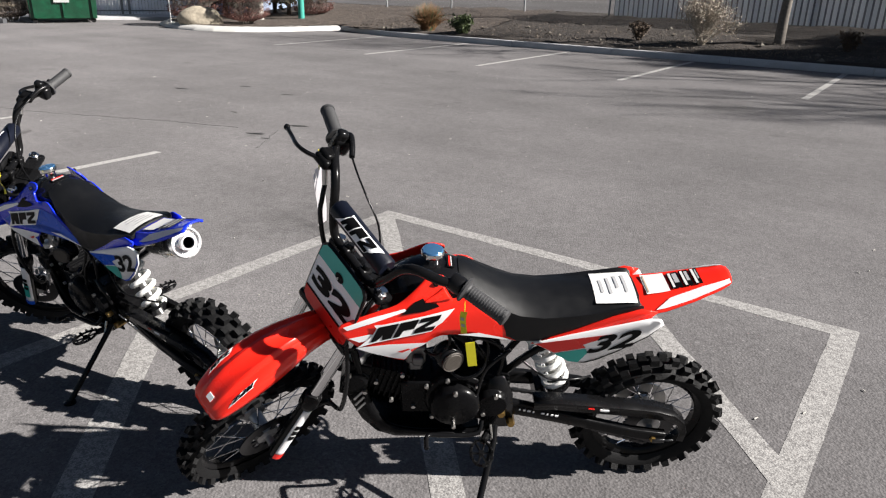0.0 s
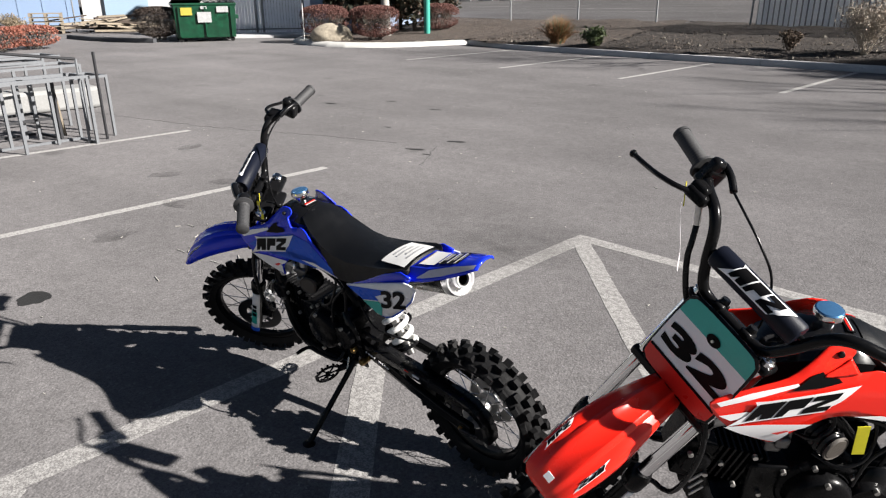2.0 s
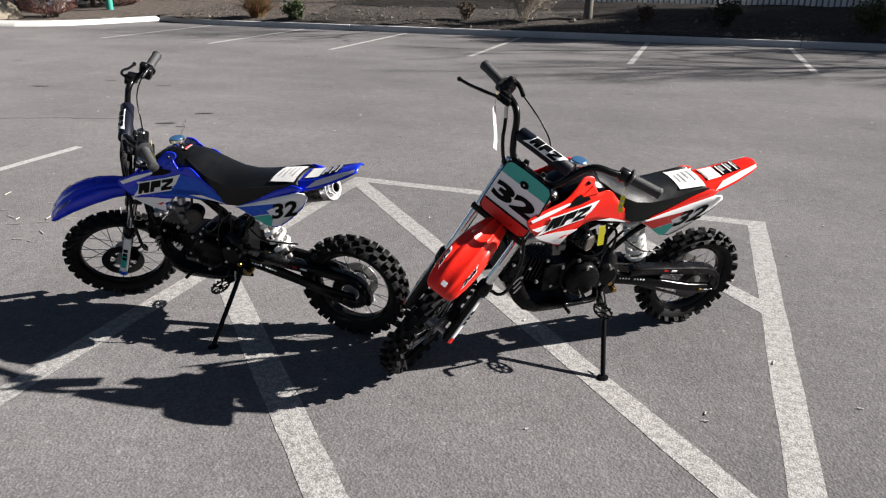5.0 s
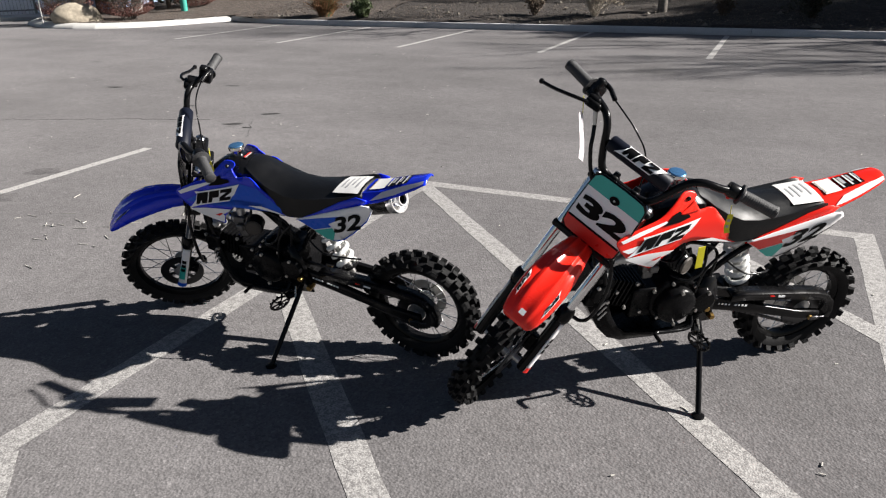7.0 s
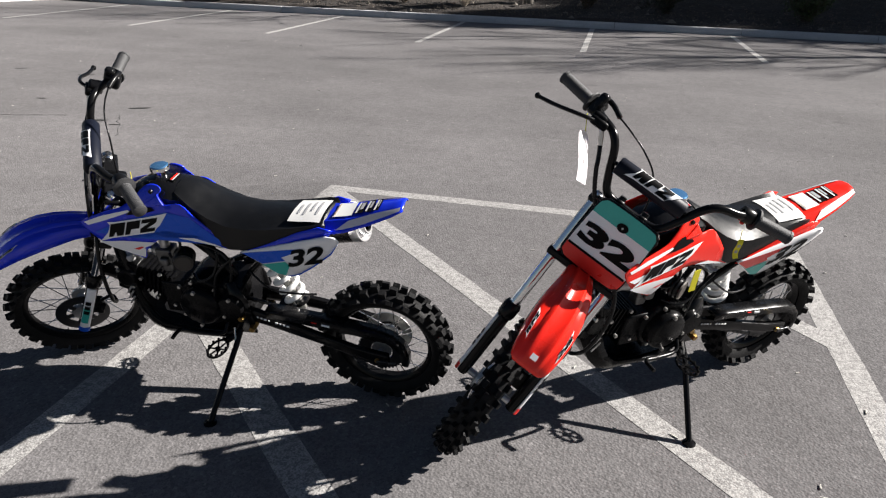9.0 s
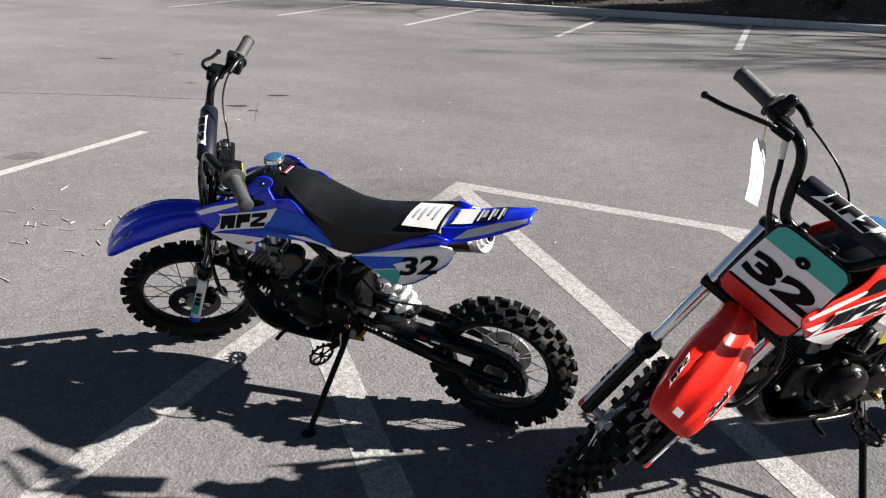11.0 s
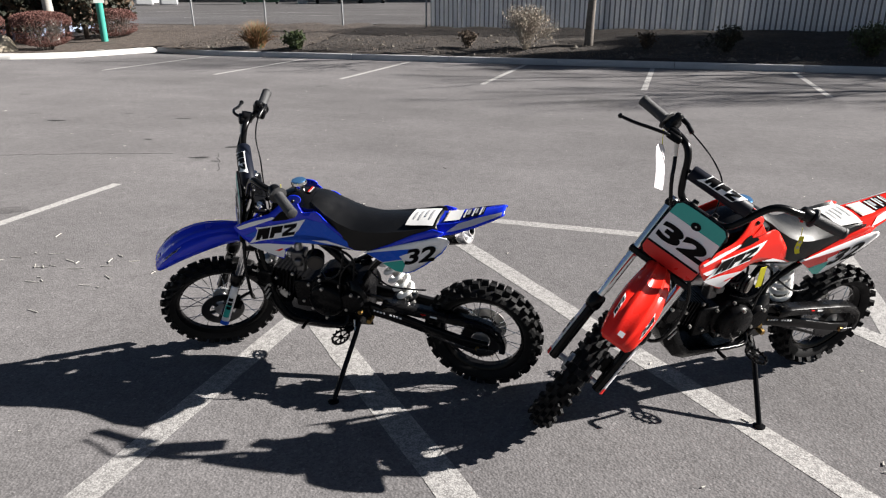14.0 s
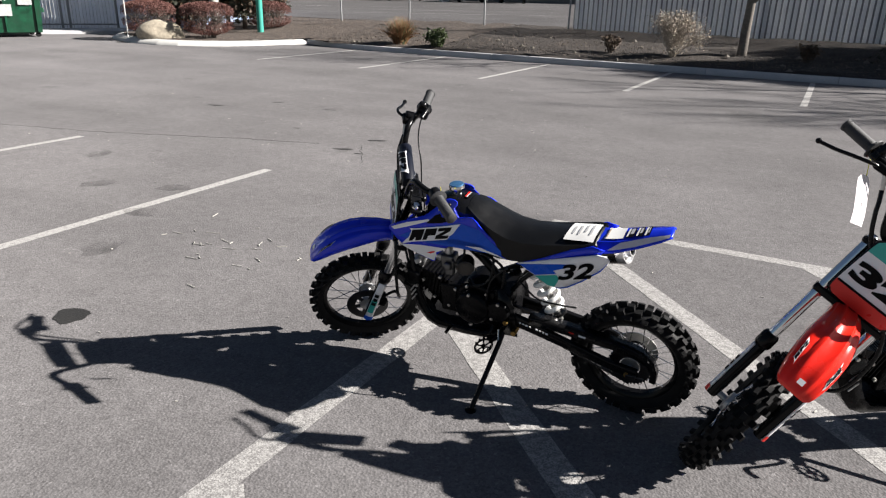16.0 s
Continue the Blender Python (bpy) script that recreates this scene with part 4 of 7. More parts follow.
make_car((-22.0, 46.6, 0.87), 118, "car_silver", "silver hatchback parked by the far building")
make_car((-19.4, 48.2, 0.88), 112, "car_navy", "dark blue car parked by the far building")


def make_bin(at, turn, size, words, material, stickers=True, group="dumpsters"):
    w, d, h = size
    box_ob = thing("dumpster", words, "dumpster", pose(*at, 0, 0, turn), group)
    rings = [[(x * kx, y * ky, z) for x, y in ((-w / 2, -d / 2), (w / 2, -d / 2), (w / 2, d / 2), (-w / 2, d / 2))] for z, kx, ky in ((0.12, 0.95, 0.86), (h * 0.8, 1.0, 1.0), (h * 0.82, 1.03, 1.04), (h * 0.86, 1.03, 1.04))]
    body = part("body", loft(rings), material, box_ob, "scuffed green steel body", bevel=0.015, smooth=False)
    for k in range(3):
        x = -w * 0.42 + w * 0.42 * k
        part("rib", boxes(((0.05, 0.05, h * 0.66), (x, -d / 2 * 0.95 - 0.02, h * 0.45), Matrix.Rotation(radians(5), 3, "X"))), material, body, "", smooth=False)
    for s in (-1, 1):
        lid = boxes(((w * 0.5, d * 1.02, 0.03), (s * w * 0.255, 0, h * 0.9), Matrix.Rotation(radians(4 * s), 3, "X")))
        lid_ob = part("lid", lid, "black", box_ob, "black plastic lid", bevel=0.01)
        for k in range(5):
            part("lid_rib", boxes(((0.06, d * 1.0, 0.03), (s * w * 0.255 + (k - 2) * w * 0.095, 0, h * 0.92), Matrix.Rotation(radians(4 * s), 3, "X"))), "black", lid_ob, "", smooth=False)
        part("side_pocket", boxes(((0.1, 0.7 * d, 0.12), (s * (w / 2 + 0.04), 0, h * 0.55))), material, body, "", bevel=0.01)
    for x in (-w * 0.42, w * 0.42):
        for y in (-d * 0.36, d * 0.36):
            part("caster", lathe([(0, -0.03), (0.07, -0.03), (0.07, 0.03), (0, 0.03)], "y", (x, y, 0.07), 12), "rubber", box_ob)
    if stickers:
        for x, z, sx, sz, mat in ((-w * 0.30, h * 0.68, 0.32, 0.22, "faded_yellow"), (-w * 0.02, h * 0.55, 0.40, 0.30, "faded_white"), (w * 0.28, h * 0.72, 0.34, 0.17, "faded_white"), (-w * 0.02, h * 0.76, 0.18, 0.08, "faded_white")):
            part("sticker", boxes(((sx, 0.006, sz), (x, -d / 2 * (0.93 + 0.07 * z / h) - 0.045, z), Matrix.Rotation(radians(5), 3, "X"))), mat, body, "faded sign", smooth=False)
    return box_ob


make_bin((-19.0, 11.6, 0.0), 68, (1.8, 1.3, 1.3), "green steel dumpster with black lids and faded signs", "dumpster")
make_bin((-26.0, 44.2, 0.84), 30, (2.6, 1.6, 2.0), "green dumpster beside the far building", "dumpster", False)
for k in range(3):
    bm = boxes(((1.15, 0.9, 0.8), (0, 0, 0.4)))
    tagged(part("wrapped_pallet", bm, "wrap", None, "", pose(-33.2 + 1.15 * k, 38.8 + 1.0 * k, 0.78, 0, 0, 41), bevel=0.12), "white wrapped pallet load on the far lot", "pallet", "wrapped pallets")
pole = thing("lamp_post", "light pole on a pale concrete footing", "lamp post", pose(-23.4, 45.4, 0.86))
part("footing", lathe([(0, 0), (0.38, 0), (0.38, 0.8), (0.34, 0.86), (0, 0.86)], "z", seg=18), "concrete", pole, "round concrete footing")
part("pole", bars(0.08, [(0, 0, 0.8), (0, 0, 7)], seg=10), "galvanised", pole)


# ---- yard on the far side: gate, buildings, timber, hedge ----
def slat_gate(a, b, height):
    a, b = Vector((*a, 0.05)), Vector((*b, 0.05))
    gate = thing("slatted_gate", "tall gate with grey woven privacy slats", "gate")
    d = b - a
    n = int(d.length / 0.10)
    one = boxes(((0.092, 0.012, height), (0, 0, height / 2)))
    me = bpy.data.meshes.new("slat")
    one.to_mesh(me)
    one.free()
    me.materials.append(M["gate_slat"])
    ang = math.degrees(math.atan2(d.y, d.x))
    for k in range(n):
        p = a.lerp(b, (k + 0.5) / n)
        place("slat", me, gate, "", pose(p.x, p.y, p.z, 0, 0, ang + (10 if k % 2 else -8)))
    for t in (0.0, 0.42, 0.5, 1.0):
        p = a.lerp(b, t)
        part("gate_post", bars(0.04, [p, p + Vector((0, 0, height + 0.15))], seg=8), "galvanised", gate)
    for h in (0.15, height * 0.5, height):
        part("gate_rail", bars(0.022, [a + Vector((0, 0, h)), b + Vector((0, 0, h))], seg=8), "galvanised", gate)


slat_gate((-21.0, 13.3), (-19.55, 15.7), 3.0)
wall_block("building_wall_blue", (-19.4, 15.9), (-17.2, 19.5), 0.0, 6.0, 4.0, "bld_slate", "grey-blue painted metal wall", 6)
tagged(part("sidewalk", boxes(((5.5, 1.6, 0.10), (0, 0, 0.05))), "concrete", None, "", pose(-19.5, 13.7, 0, 0, 0, 58), bevel=0.01), "pale concrete apron before the gate", "pavement", kind="structure")
wall_block("building_wall_yard", (-34.2, 3.5), (-31.75, 12.45), 0.0, 6.5, 4.0, "bld_blue", "blue metal warehouse wall", 10)
wall_block("building_wall_white_yard", (-31.7, 12.55), (-28.5, 19.5), 0.0, 7.0, 4.0, "bld_white", "white warehouse wall", 0)
wall_block("roller_door", (-31.18, 13.33), (-30.42, 14.96), 0.0, 6.0, 0.12, "bld_pale_blue", "pale blue roller door in the white wall", 0)
wall_block("building_wall_pale", (-35.5, -6.0), (-34.3, 3.4), 0.0, 6.5, 4.0, "bld_white", "white warehouse wall with windows", 0)
tagged(part("window_1", boxes(((0.06, 2.2, 1.6), (0, 0, 0))), "glass", None, "", pose(-34.45, 1.8, 2.2, 0, 0, -7), smooth=False), "dark window in the white wall", "window", kind="structure")
chain_link("chain_link_fence", (-30.0, 5.6), (-28.0, 10.9), 0.0, 0.0, 1.9, "chain-link fence before the blue warehouse")

timber = thing("timber_pile", "loose pile of raw timber and broken pallets", "timber pile", pose(-27.2, 12.6, 0.0), group="timber piles")
rng = random.Random(14)
for k in range(70):
    z = 0.05 + 0.4 * abs(rng.gauss(0, 0.55))
    part("board", boxes(((rng.uniform(1.0, 2.4), rng.uniform(0.08, 0.16), rng.uniform(0.03, 0.08)), (0, 0, 0))), rng.choice(("timber", "timber", "dark_bark")), timber, "", pose(rng.gauss(0, 0.7), rng.gauss(0, 1.2), min(z, 0.75), rng.uniform(-9, 9), rng.uniform(-9, 9), rng.uniform(70, 115)), smooth=False)
crates = thing("pallet_stack", "stack of weathered wooden pallets", "pallets", pose(-27.4, 9.7, 0.0, 0, 0, 70))
for k in range(5):
    for q in range(5):
        part("board", boxes(((1.1, 0.12, 0.02), (0, -0.44 + 0.22 * q, 0.12 + 0.15 * k))), "timber", crates, "", smooth=False)
    for q in range(3):
        part("bearer", boxes(((0.09, 1.0, 0.1), (-0.5 + 0.5 * q, 0, 0.06 + 0.15 * k))), "timber", crates, "", smooth=False)
for k, (x, y) in enumerate(((-27.0, 7.3), (-26.2, 8.2), (-28.0, 6.2))):
    shrub((x, y, 0.0), 0.7, 0.8, 60 + k, "straw", "straw", "dry straw-coloured weeds by the yard fence", 2200, 0.06, 2, 30, 0.35, 0.0, 0.008, "dry_weeds")
for k in range(5):
    hedge((-17.6 - 0.45 * k, 3.0 + 0.95 * k, 0.02), 0.62, 0.62, 0.58, 70 + k, "salmon_leaf", "low rust-red groundcover bush", "low_bush", 5000, 0.045)
bm = bmesh.new()
bmesh.ops.create_icosphere(bm, subdivisions=3, radius=0.19)
for v in bm.verts:
    v.co *= 1 + 0.10 * noise.noise(v.co * 8)
    v.co.z *= 0.92
tagged(part("boulder", bm, "rock", None, "", pose(9.32, 16.3, 0.34)), "round pale stone on the planted bed", "rock", "pale boulders")
bm = bmesh.new()
bmesh.ops.create_icosphere(bm, subdivisions=3, radius=1.0)
for v in bm.verts:
    k = 1 + 0.2 * noise.noise(v.co * 1.7)
    v.co = Vector((v.co.x * 0.6 * k, v.co.y * 0.5 * k, v.co.z * 0.7 * k))
tagged(part("boulder", bm, "rock", None, "", pose(-17.2, 3.6, 0.35)), "pale boulder among low red bushes", "rock")
kerb_run("kerb", [(-23.5, 9.0), (-21.6, 9.1), (-20.2, 9.5), (-19.2, 10.0)], "dark_kerb", "low dark kerb beside the dumpster", gap=False)


# ---- steel racks on the lot ----
def make_rack(at, turn, size, material, words, mid=True, shelf=0.0, feet=False):
    w, d, h = size
    rack = thing("steel_rack", words, "rack", pose(*at, 0, 0, turn), "steel racks")
    t = 0.026
    post = bpy.data.meshes.new("post")
    bm = boxes(((t, t, h), (0, 0, h / 2)))
    bm.to_mesh(post)
    bm.free()
    post.materials.append(M[material])
    for x in (-w / 2, 0, w / 2) if mid else (-w / 2, w / 2):
        for y in (-d / 2, d / 2):
            place("post", post, rack, "", pose(x, y, 0))
    for z in (h - t / 2,) + ((shelf,) if shelf else ()):
        for y in (-d / 2, d / 2):
            part("rail", boxes(((w + t, t * 0.95, t), (0, y, z + 0.001))), material, rack, "", smooth=False)
        for x in (-w / 2, w / 2):
            part("rail", boxes(((t * 0.9, d, t * 0.9), (x, 0, z - 0.001))), material, rack, "", smooth=False)
    if feet:
        for x in (-w / 2, w / 2):
            part("foot_rail", boxes(((t * 0.9, d, t * 0.9), (x, 0, t / 2))), material, rack, "", smooth=False)
        part("foot_rail", boxes(((w, t * 0.9, t * 0.9), (0, d / 2, t / 2))), material, rack, "", smooth=False)
    return rack


ANG = 97
for k, (x, y, w, d, h, mat, mid, shelf) in enumerate((
    (-5.10, 2.50, 1.30, 0.34, 0.66, "rack_grey", True, 0.0),
    (-5.42, 2.86, 1.15, 0.40, 0.62, "rack_grey", True, 0.0),
    (-5.62, 2.35, 1.25, 0.45, 0.60, "rack_dark", True, 0.22),
    (-5.95, 2.72, 1.30, 0.45, 0.70, "rack_grey", True, 0.0),
    (-6.35, 2.45, 1.40, 0.45, 0.72, "rack_grey", True, 0.0),
    (-6.80, 2.75, 1.40, 0.45, 0.74, "rack_grey", False, 0.0),
    (-5.45, 1.25, 1.20, 0.45, 0.66, "rack_grey", True, 0.0),
    (-5.95, 1.30, 1.20, 0.45, 0.68, "rack_dark", True, 0.2),
    (-6.60, 1.20, 1.30, 0.45, 0.72, "rack_grey", True, 0.0),
)):
    make_rack((x - 0.05, y - 0.10, 0), ANG + (k * 7) % 5 - 2, (w, d, h), mat, "grey steel display rack frame standing on the lot" if mat == "rack_grey" else "dark steel display rack frame among the others", mid, shelf, k in (0, 2, 6))
frame_top = thing("steel_rack", "thin dark steel frame leaning over the racks", "rack", pose(0, 0, 0), "steel racks")
part("bar", bars(0.014, [(-5.9, 0.9, 1.05), (-5.75, 1.5, 1.0), (-5.2, 3.05, 0.80)], seg=6), "rack_dark", frame_top)
part("bar", bars(0.014, [(-5.2, 3.05, 0.80), (-5.12, 3.02, 0.0)], seg=6), "rack_grey", frame_top)
part("bar", bars(0.014, [(-5.55, 1.9, 0.93), (-5.55, 1.9, 0.0)], seg=6), "rack_grey", frame_top)
part("bar", bars(0.016, [(-5.20, 3.22, 0.86), (-5.20, 3.22, 0.0)], seg=6), "rack_dark", frame_top)
tagged(part("wheel_stop", boxes(((2.3, 0.5, 0.27), (0, 0, 0.135))), "pale_concrete", None, "", pose(-7.7, 2.9, 0, 0, 0, 88), bevel=0.05), "long white concrete block behind the racks", "concrete block")
tagged(part("board", boxes(((0.06, 0.02, 0.5), (0, 0, 0.25))), "timber", None, "", pose(-5.75, 3.0, 0.0, 8, 12, 0), smooth=False), "short wooden board leaning in the racks", "board")


# ---- tags on the bikes ----
def hang_tag(at, turn, words):
    tag = thing("hang_tag", words, "tag", pose(*at, 0, 0, turn))
    lay = lambda u, v: Vector((u, 0.004 * math.sin(v * 30) + 0.002 * math.sin(u * 50), v))
    part("card", sheet([(-0.026, -0.19), (0.034, -0.185), (0.036, -0.060), (0.020, -0.045), (-0.014, -0.045), (-0.028, -0.060)], lay, 3), "tag", tag, "white paper card")
    part("string", bars(0.0012, [(0.002, 0, 0.0), (0.004, 0.0, -0.05)], seg=5), "yellow", tag, "yellow string")
    part("print_mark", sheet([(0.010, -0.138), (0.013, -0.138), (0.013, -0.120), (0.010, -0.120)], lambda u, v: lay(u, v) - Vector((0, 0.002, 0)), 0), "decal_black", tag, "")
    return tag


hang_tag((1.572, 1.880, 1.035), -68, "white paper hang tag on a string under the handlebar")


def strip_tag(at, turn, words):
    tag = thing("strip_tag", words, "tag", pose(*at, 0, 0, turn), "yellow tags")
    wave = lambda u, v: Vector((u + 0.004 * math.sin(v * 45), 0.006 * math.sin(v * 80) + 0.25 * u * math.sin(v * 35), v))
    part("strip", sheet([(-0.008, -0.072), (0.007, -0.070), (0.009, -0.012), (-0.006, -0.012)], wave, 4), "yellow", tag, "crumpled yellow paper strip")
    part("tie", bars(0.0010, [(0, 0, 0.012), (0, 0, -0.014)], seg=5), "yellow", tag, "thin tie")
    for v in (-0.030, -0.050):
        part("print_mark", sheet([(-0.004, v - 0.005), (0.004, v - 0.005), (0.004, v + 0.004), (-0.004, v + 0.004)], lambda u, w: wave(u, w) - Vector((0, 0.0015, 0)), 1), "ink", tag, "")
    return tag


strip_tag((2.005, 1.885, 0.745), 25, "small yellow tag tied to the red bike's handlebar")
strip_tag((0.365, 1.640, 0.815), 10, "small yellow tag tied to the blue bike's handlebar")


# ---- marks and litter on the asphalt ----
def blot(at, rx, ry, turn, material, seed, words, category, z=0.0018):
    rng = random.Random(seed)
    pts = []
    for k in range(22):
        a = 2 * math.pi * k / 22
        r = 1 + 0.28 * noise.noise(Vector((math.cos(a) * 1.4 + seed * 3.1, math.sin(a) * 1.4, 0))) + rng.uniform(-0.08, 0.08)
        pts.append((rx * r * math.cos(a), ry * r * math.sin(a)))
    bm = sheet(pts, lambda u, v: Vector((u, v, 0)), 0, (0, 0, 1))
    ob = part("ground_mark", bm, material, None, "", pose(at[0], at[1], z, 0, 0, turn), smooth=False)
    return tagged(ob, words, category, "marks on the asphalt", "structure")


for k, (x, y, rx, ry, turn) in enumerate(((-2.54, 5.02, 0.10, 0.025, 25), (-2.50, 5.54, 0.11, 0.03, 30), (-2.31, 4.94, 0.05, 0.015, 10), (-4.08, 6.82, 0.10, 0.02, 20), (-5.46, 6.23, 0.12, 0.03, 15), (-5.0, 6.9, 0.08, 0.02, 40), (-3.6, 5.6, 0.05, 0.015, 5))):
    blot((x, y), rx, ry, turn, "tar", k, "small dark tar blot on the asphalt", "tar mark")
blot((-1.42, 1.40), 0.085, 0.075, 0, "tar", 30, "round dark oil spot on the asphalt", "oil spot")


def stain(at, rx, ry, turn, seed, words):
    ob = blot(at, rx, ry, turn, "oil_stain", seed, words, "stain", 0.0012)
    return ob


stain((-0.25, 3.55), 0.75, 0.38, 35, 41, "faint dark oil stain on the asphalt")
stain((0.62, 9.7), 0.35, 0.75, 10, 42, "faint dark oil stain on the asphalt")
for k, (x, y) in enumerate(((-2.47, 2.64), (-2.76, 3.18), (-3.33, 2.95), (-2.08, 2.05), (-4.2, 3.6))):
    stain((x, y), 0.13, 0.09, 30 * k, 50 + k, "small dark drip stain on the asphalt")
rng = random.Random(77)
twigs = []
for k in range(330):
    if k < 26:
        x, y = rng.gauss(-1.55, 0.22), rng.gauss(2.42, 0.22)
        n = rng.uniform(0.02, 0.09)
    else:
        x, y = rng.uniform(-7, 5.5), rng.uniform(0.2, 11)
        n = rng.uniform(0.006, 0.022) if k > 90 else rng.uniform(0.01, 0.035)
    a = rng.uniform(0, 3.14)
    d = Vector((math.cos(a), math.sin(a), 0)) * n / 2
    twigs.append((Vector((x, y, 0.004)) - d, Vector((x, y, 0.004)) + d, 0.0026, 0.0018))
tagged(new("litter", twig_mesh("litter", twigs, "litter")), "scattered pale straws and chips on the asphalt", "litter", kind="stuff")
segs = []
for line in (((-7.4, 3.7), (-6.07, 4.0), (-4.99, 4.28), (-4.33, 4.57), (-3.72, 4.83), (-2.9, 5.1)), ((-2.5, 5.26), (-2.28, 4.97), (-2.07, 4.62))):
    p = Vector((*line[0], 0.0006))
    for c in line[1:]:
        c = Vector((*c, 0.0006))
        n = max(2, int((c - p).length / 0.09))
        a = p.copy()
        for k in range(n):
            q = a.lerp(c, (k + 1) / n) + (Vector((rng.gauss(0, 0.022), rng.gauss(0, 0.022), 0)) if k < n - 1 else Vector())
            r = rng.uniform(0.0010, 0.0022)
            segs.append((p, q, r, r))
            p = q
        p = c
tagged(new("crack_lines", twig_mesh("crack_lines", segs, "tar")), "fine dark cracks across the asphalt", "crack", kind="structure")

# ---- the dirt bikes ----
# Bike axes: x ahead from the rear wheel's contact, y to its left, z up in its own plane.
# Steering axes: u ahead of, v left of and w along the steering axis.
RAKE = radians(28)
STEER_FOOT = Vector((1.10, 0, 0.24))
REAR_R, FRONT_R = 0.227, 0.240
FRONT_AXLE = (0.022, -0.012)


def steering(turn):
    u, w = Vector((math.cos(RAKE), 0, math.sin(RAKE))), Vector((-math.sin(RAKE), 0, math.cos(RAKE)))
    base = Matrix(((u.x, 0, w.x, STEER_FOOT.x), (0, 1, 0, 0), (u.z, 0, w.z, STEER_FOOT.z), (0, 0, 0, 1)))
    return base @ pose(0, 0, 0, 0, 0, turn)


def tyre_mesh(radius, half, rim):
    """The carcass of a tyre round the y axis."""
    crown = radius - 0.017
    section = [(rim + 0.004, -half * 0.62), (rim + 0.018, -half * 0.92), (rim + (crown - rim) * 0.62, -half), (crown - 0.012, -half * 0.86), (crown - 0.003, -half * 0.5), (crown, 0)]
    section += [(r, -h) for r, h in section[-2::-1]]
    return lathe(section, "y", seg=56)


def knob_places(radius, half, knobs):
    """The poses and sizes of the moulded blocks of a tyre, row by row."""
    crown = radius - 0.017
    for v, phase, tilt in ((0.0, 0.5, 0.0), (0.52, 0.0, 18), (-0.52, 0.0, -18), (0.97, 0.5, 48), (-0.97, 0.5, -48)):
        for k in range(knobs):
            a = 2 * math.pi * (k + phase) / knobs
            jut = lerp(abs(v), (0, crown), (0.52, crown - 0.004), (0.97, crown - 0.016))
            along = math.pi * 2 * crown / knobs * (0.235 if abs(v) < 0.9 else 0.22)
            across = half * (0.22 if abs(v) < 0.9 else 0.18) * (1.25 if v == 0.0 and k % 2 else 1.0)
            m = Matrix.Rotation(-a, 4, "Y") @ Matrix.Translation((jut + 0.005, v * half, 0)) @ Matrix.Rotation(radians(tilt), 4, "Z")
            yield m @ Matrix.Diagonal((0.027, across * 2, along * 2, 1))


def knob_mesh():
    """One block with sides that narrow towards its worn top."""
    bm = bmesh.new()
    bmesh.ops.create_cube(bm, size=1.0)
    for v in bm.verts:
        if v.co.x > 0:
            v.co.y *= 0.82
            v.co.z *= 0.82
    me = bpy.data.meshes.new("knob")
    bm.to_mesh(me)
    bm.free()
    me.materials.append(M["rubber"])
    return me


KNOB = knob_mesh()


def spoke_lines(rim_r, hub_r, hub_half, count):
    for k in range(count):
        a = 2 * math.pi * k / count
        side = 1 if k % 2 else -1
        swing = radians(38) * (1 if k % 4 < 2 else -1)
        yield (Vector((hub_r * math.cos(a + swing), side * hub_half, hub_r * math.sin(a + swing))),
               Vector((rim_r * math.cos(a), side * 0.006, rim_r * math.sin(a))))


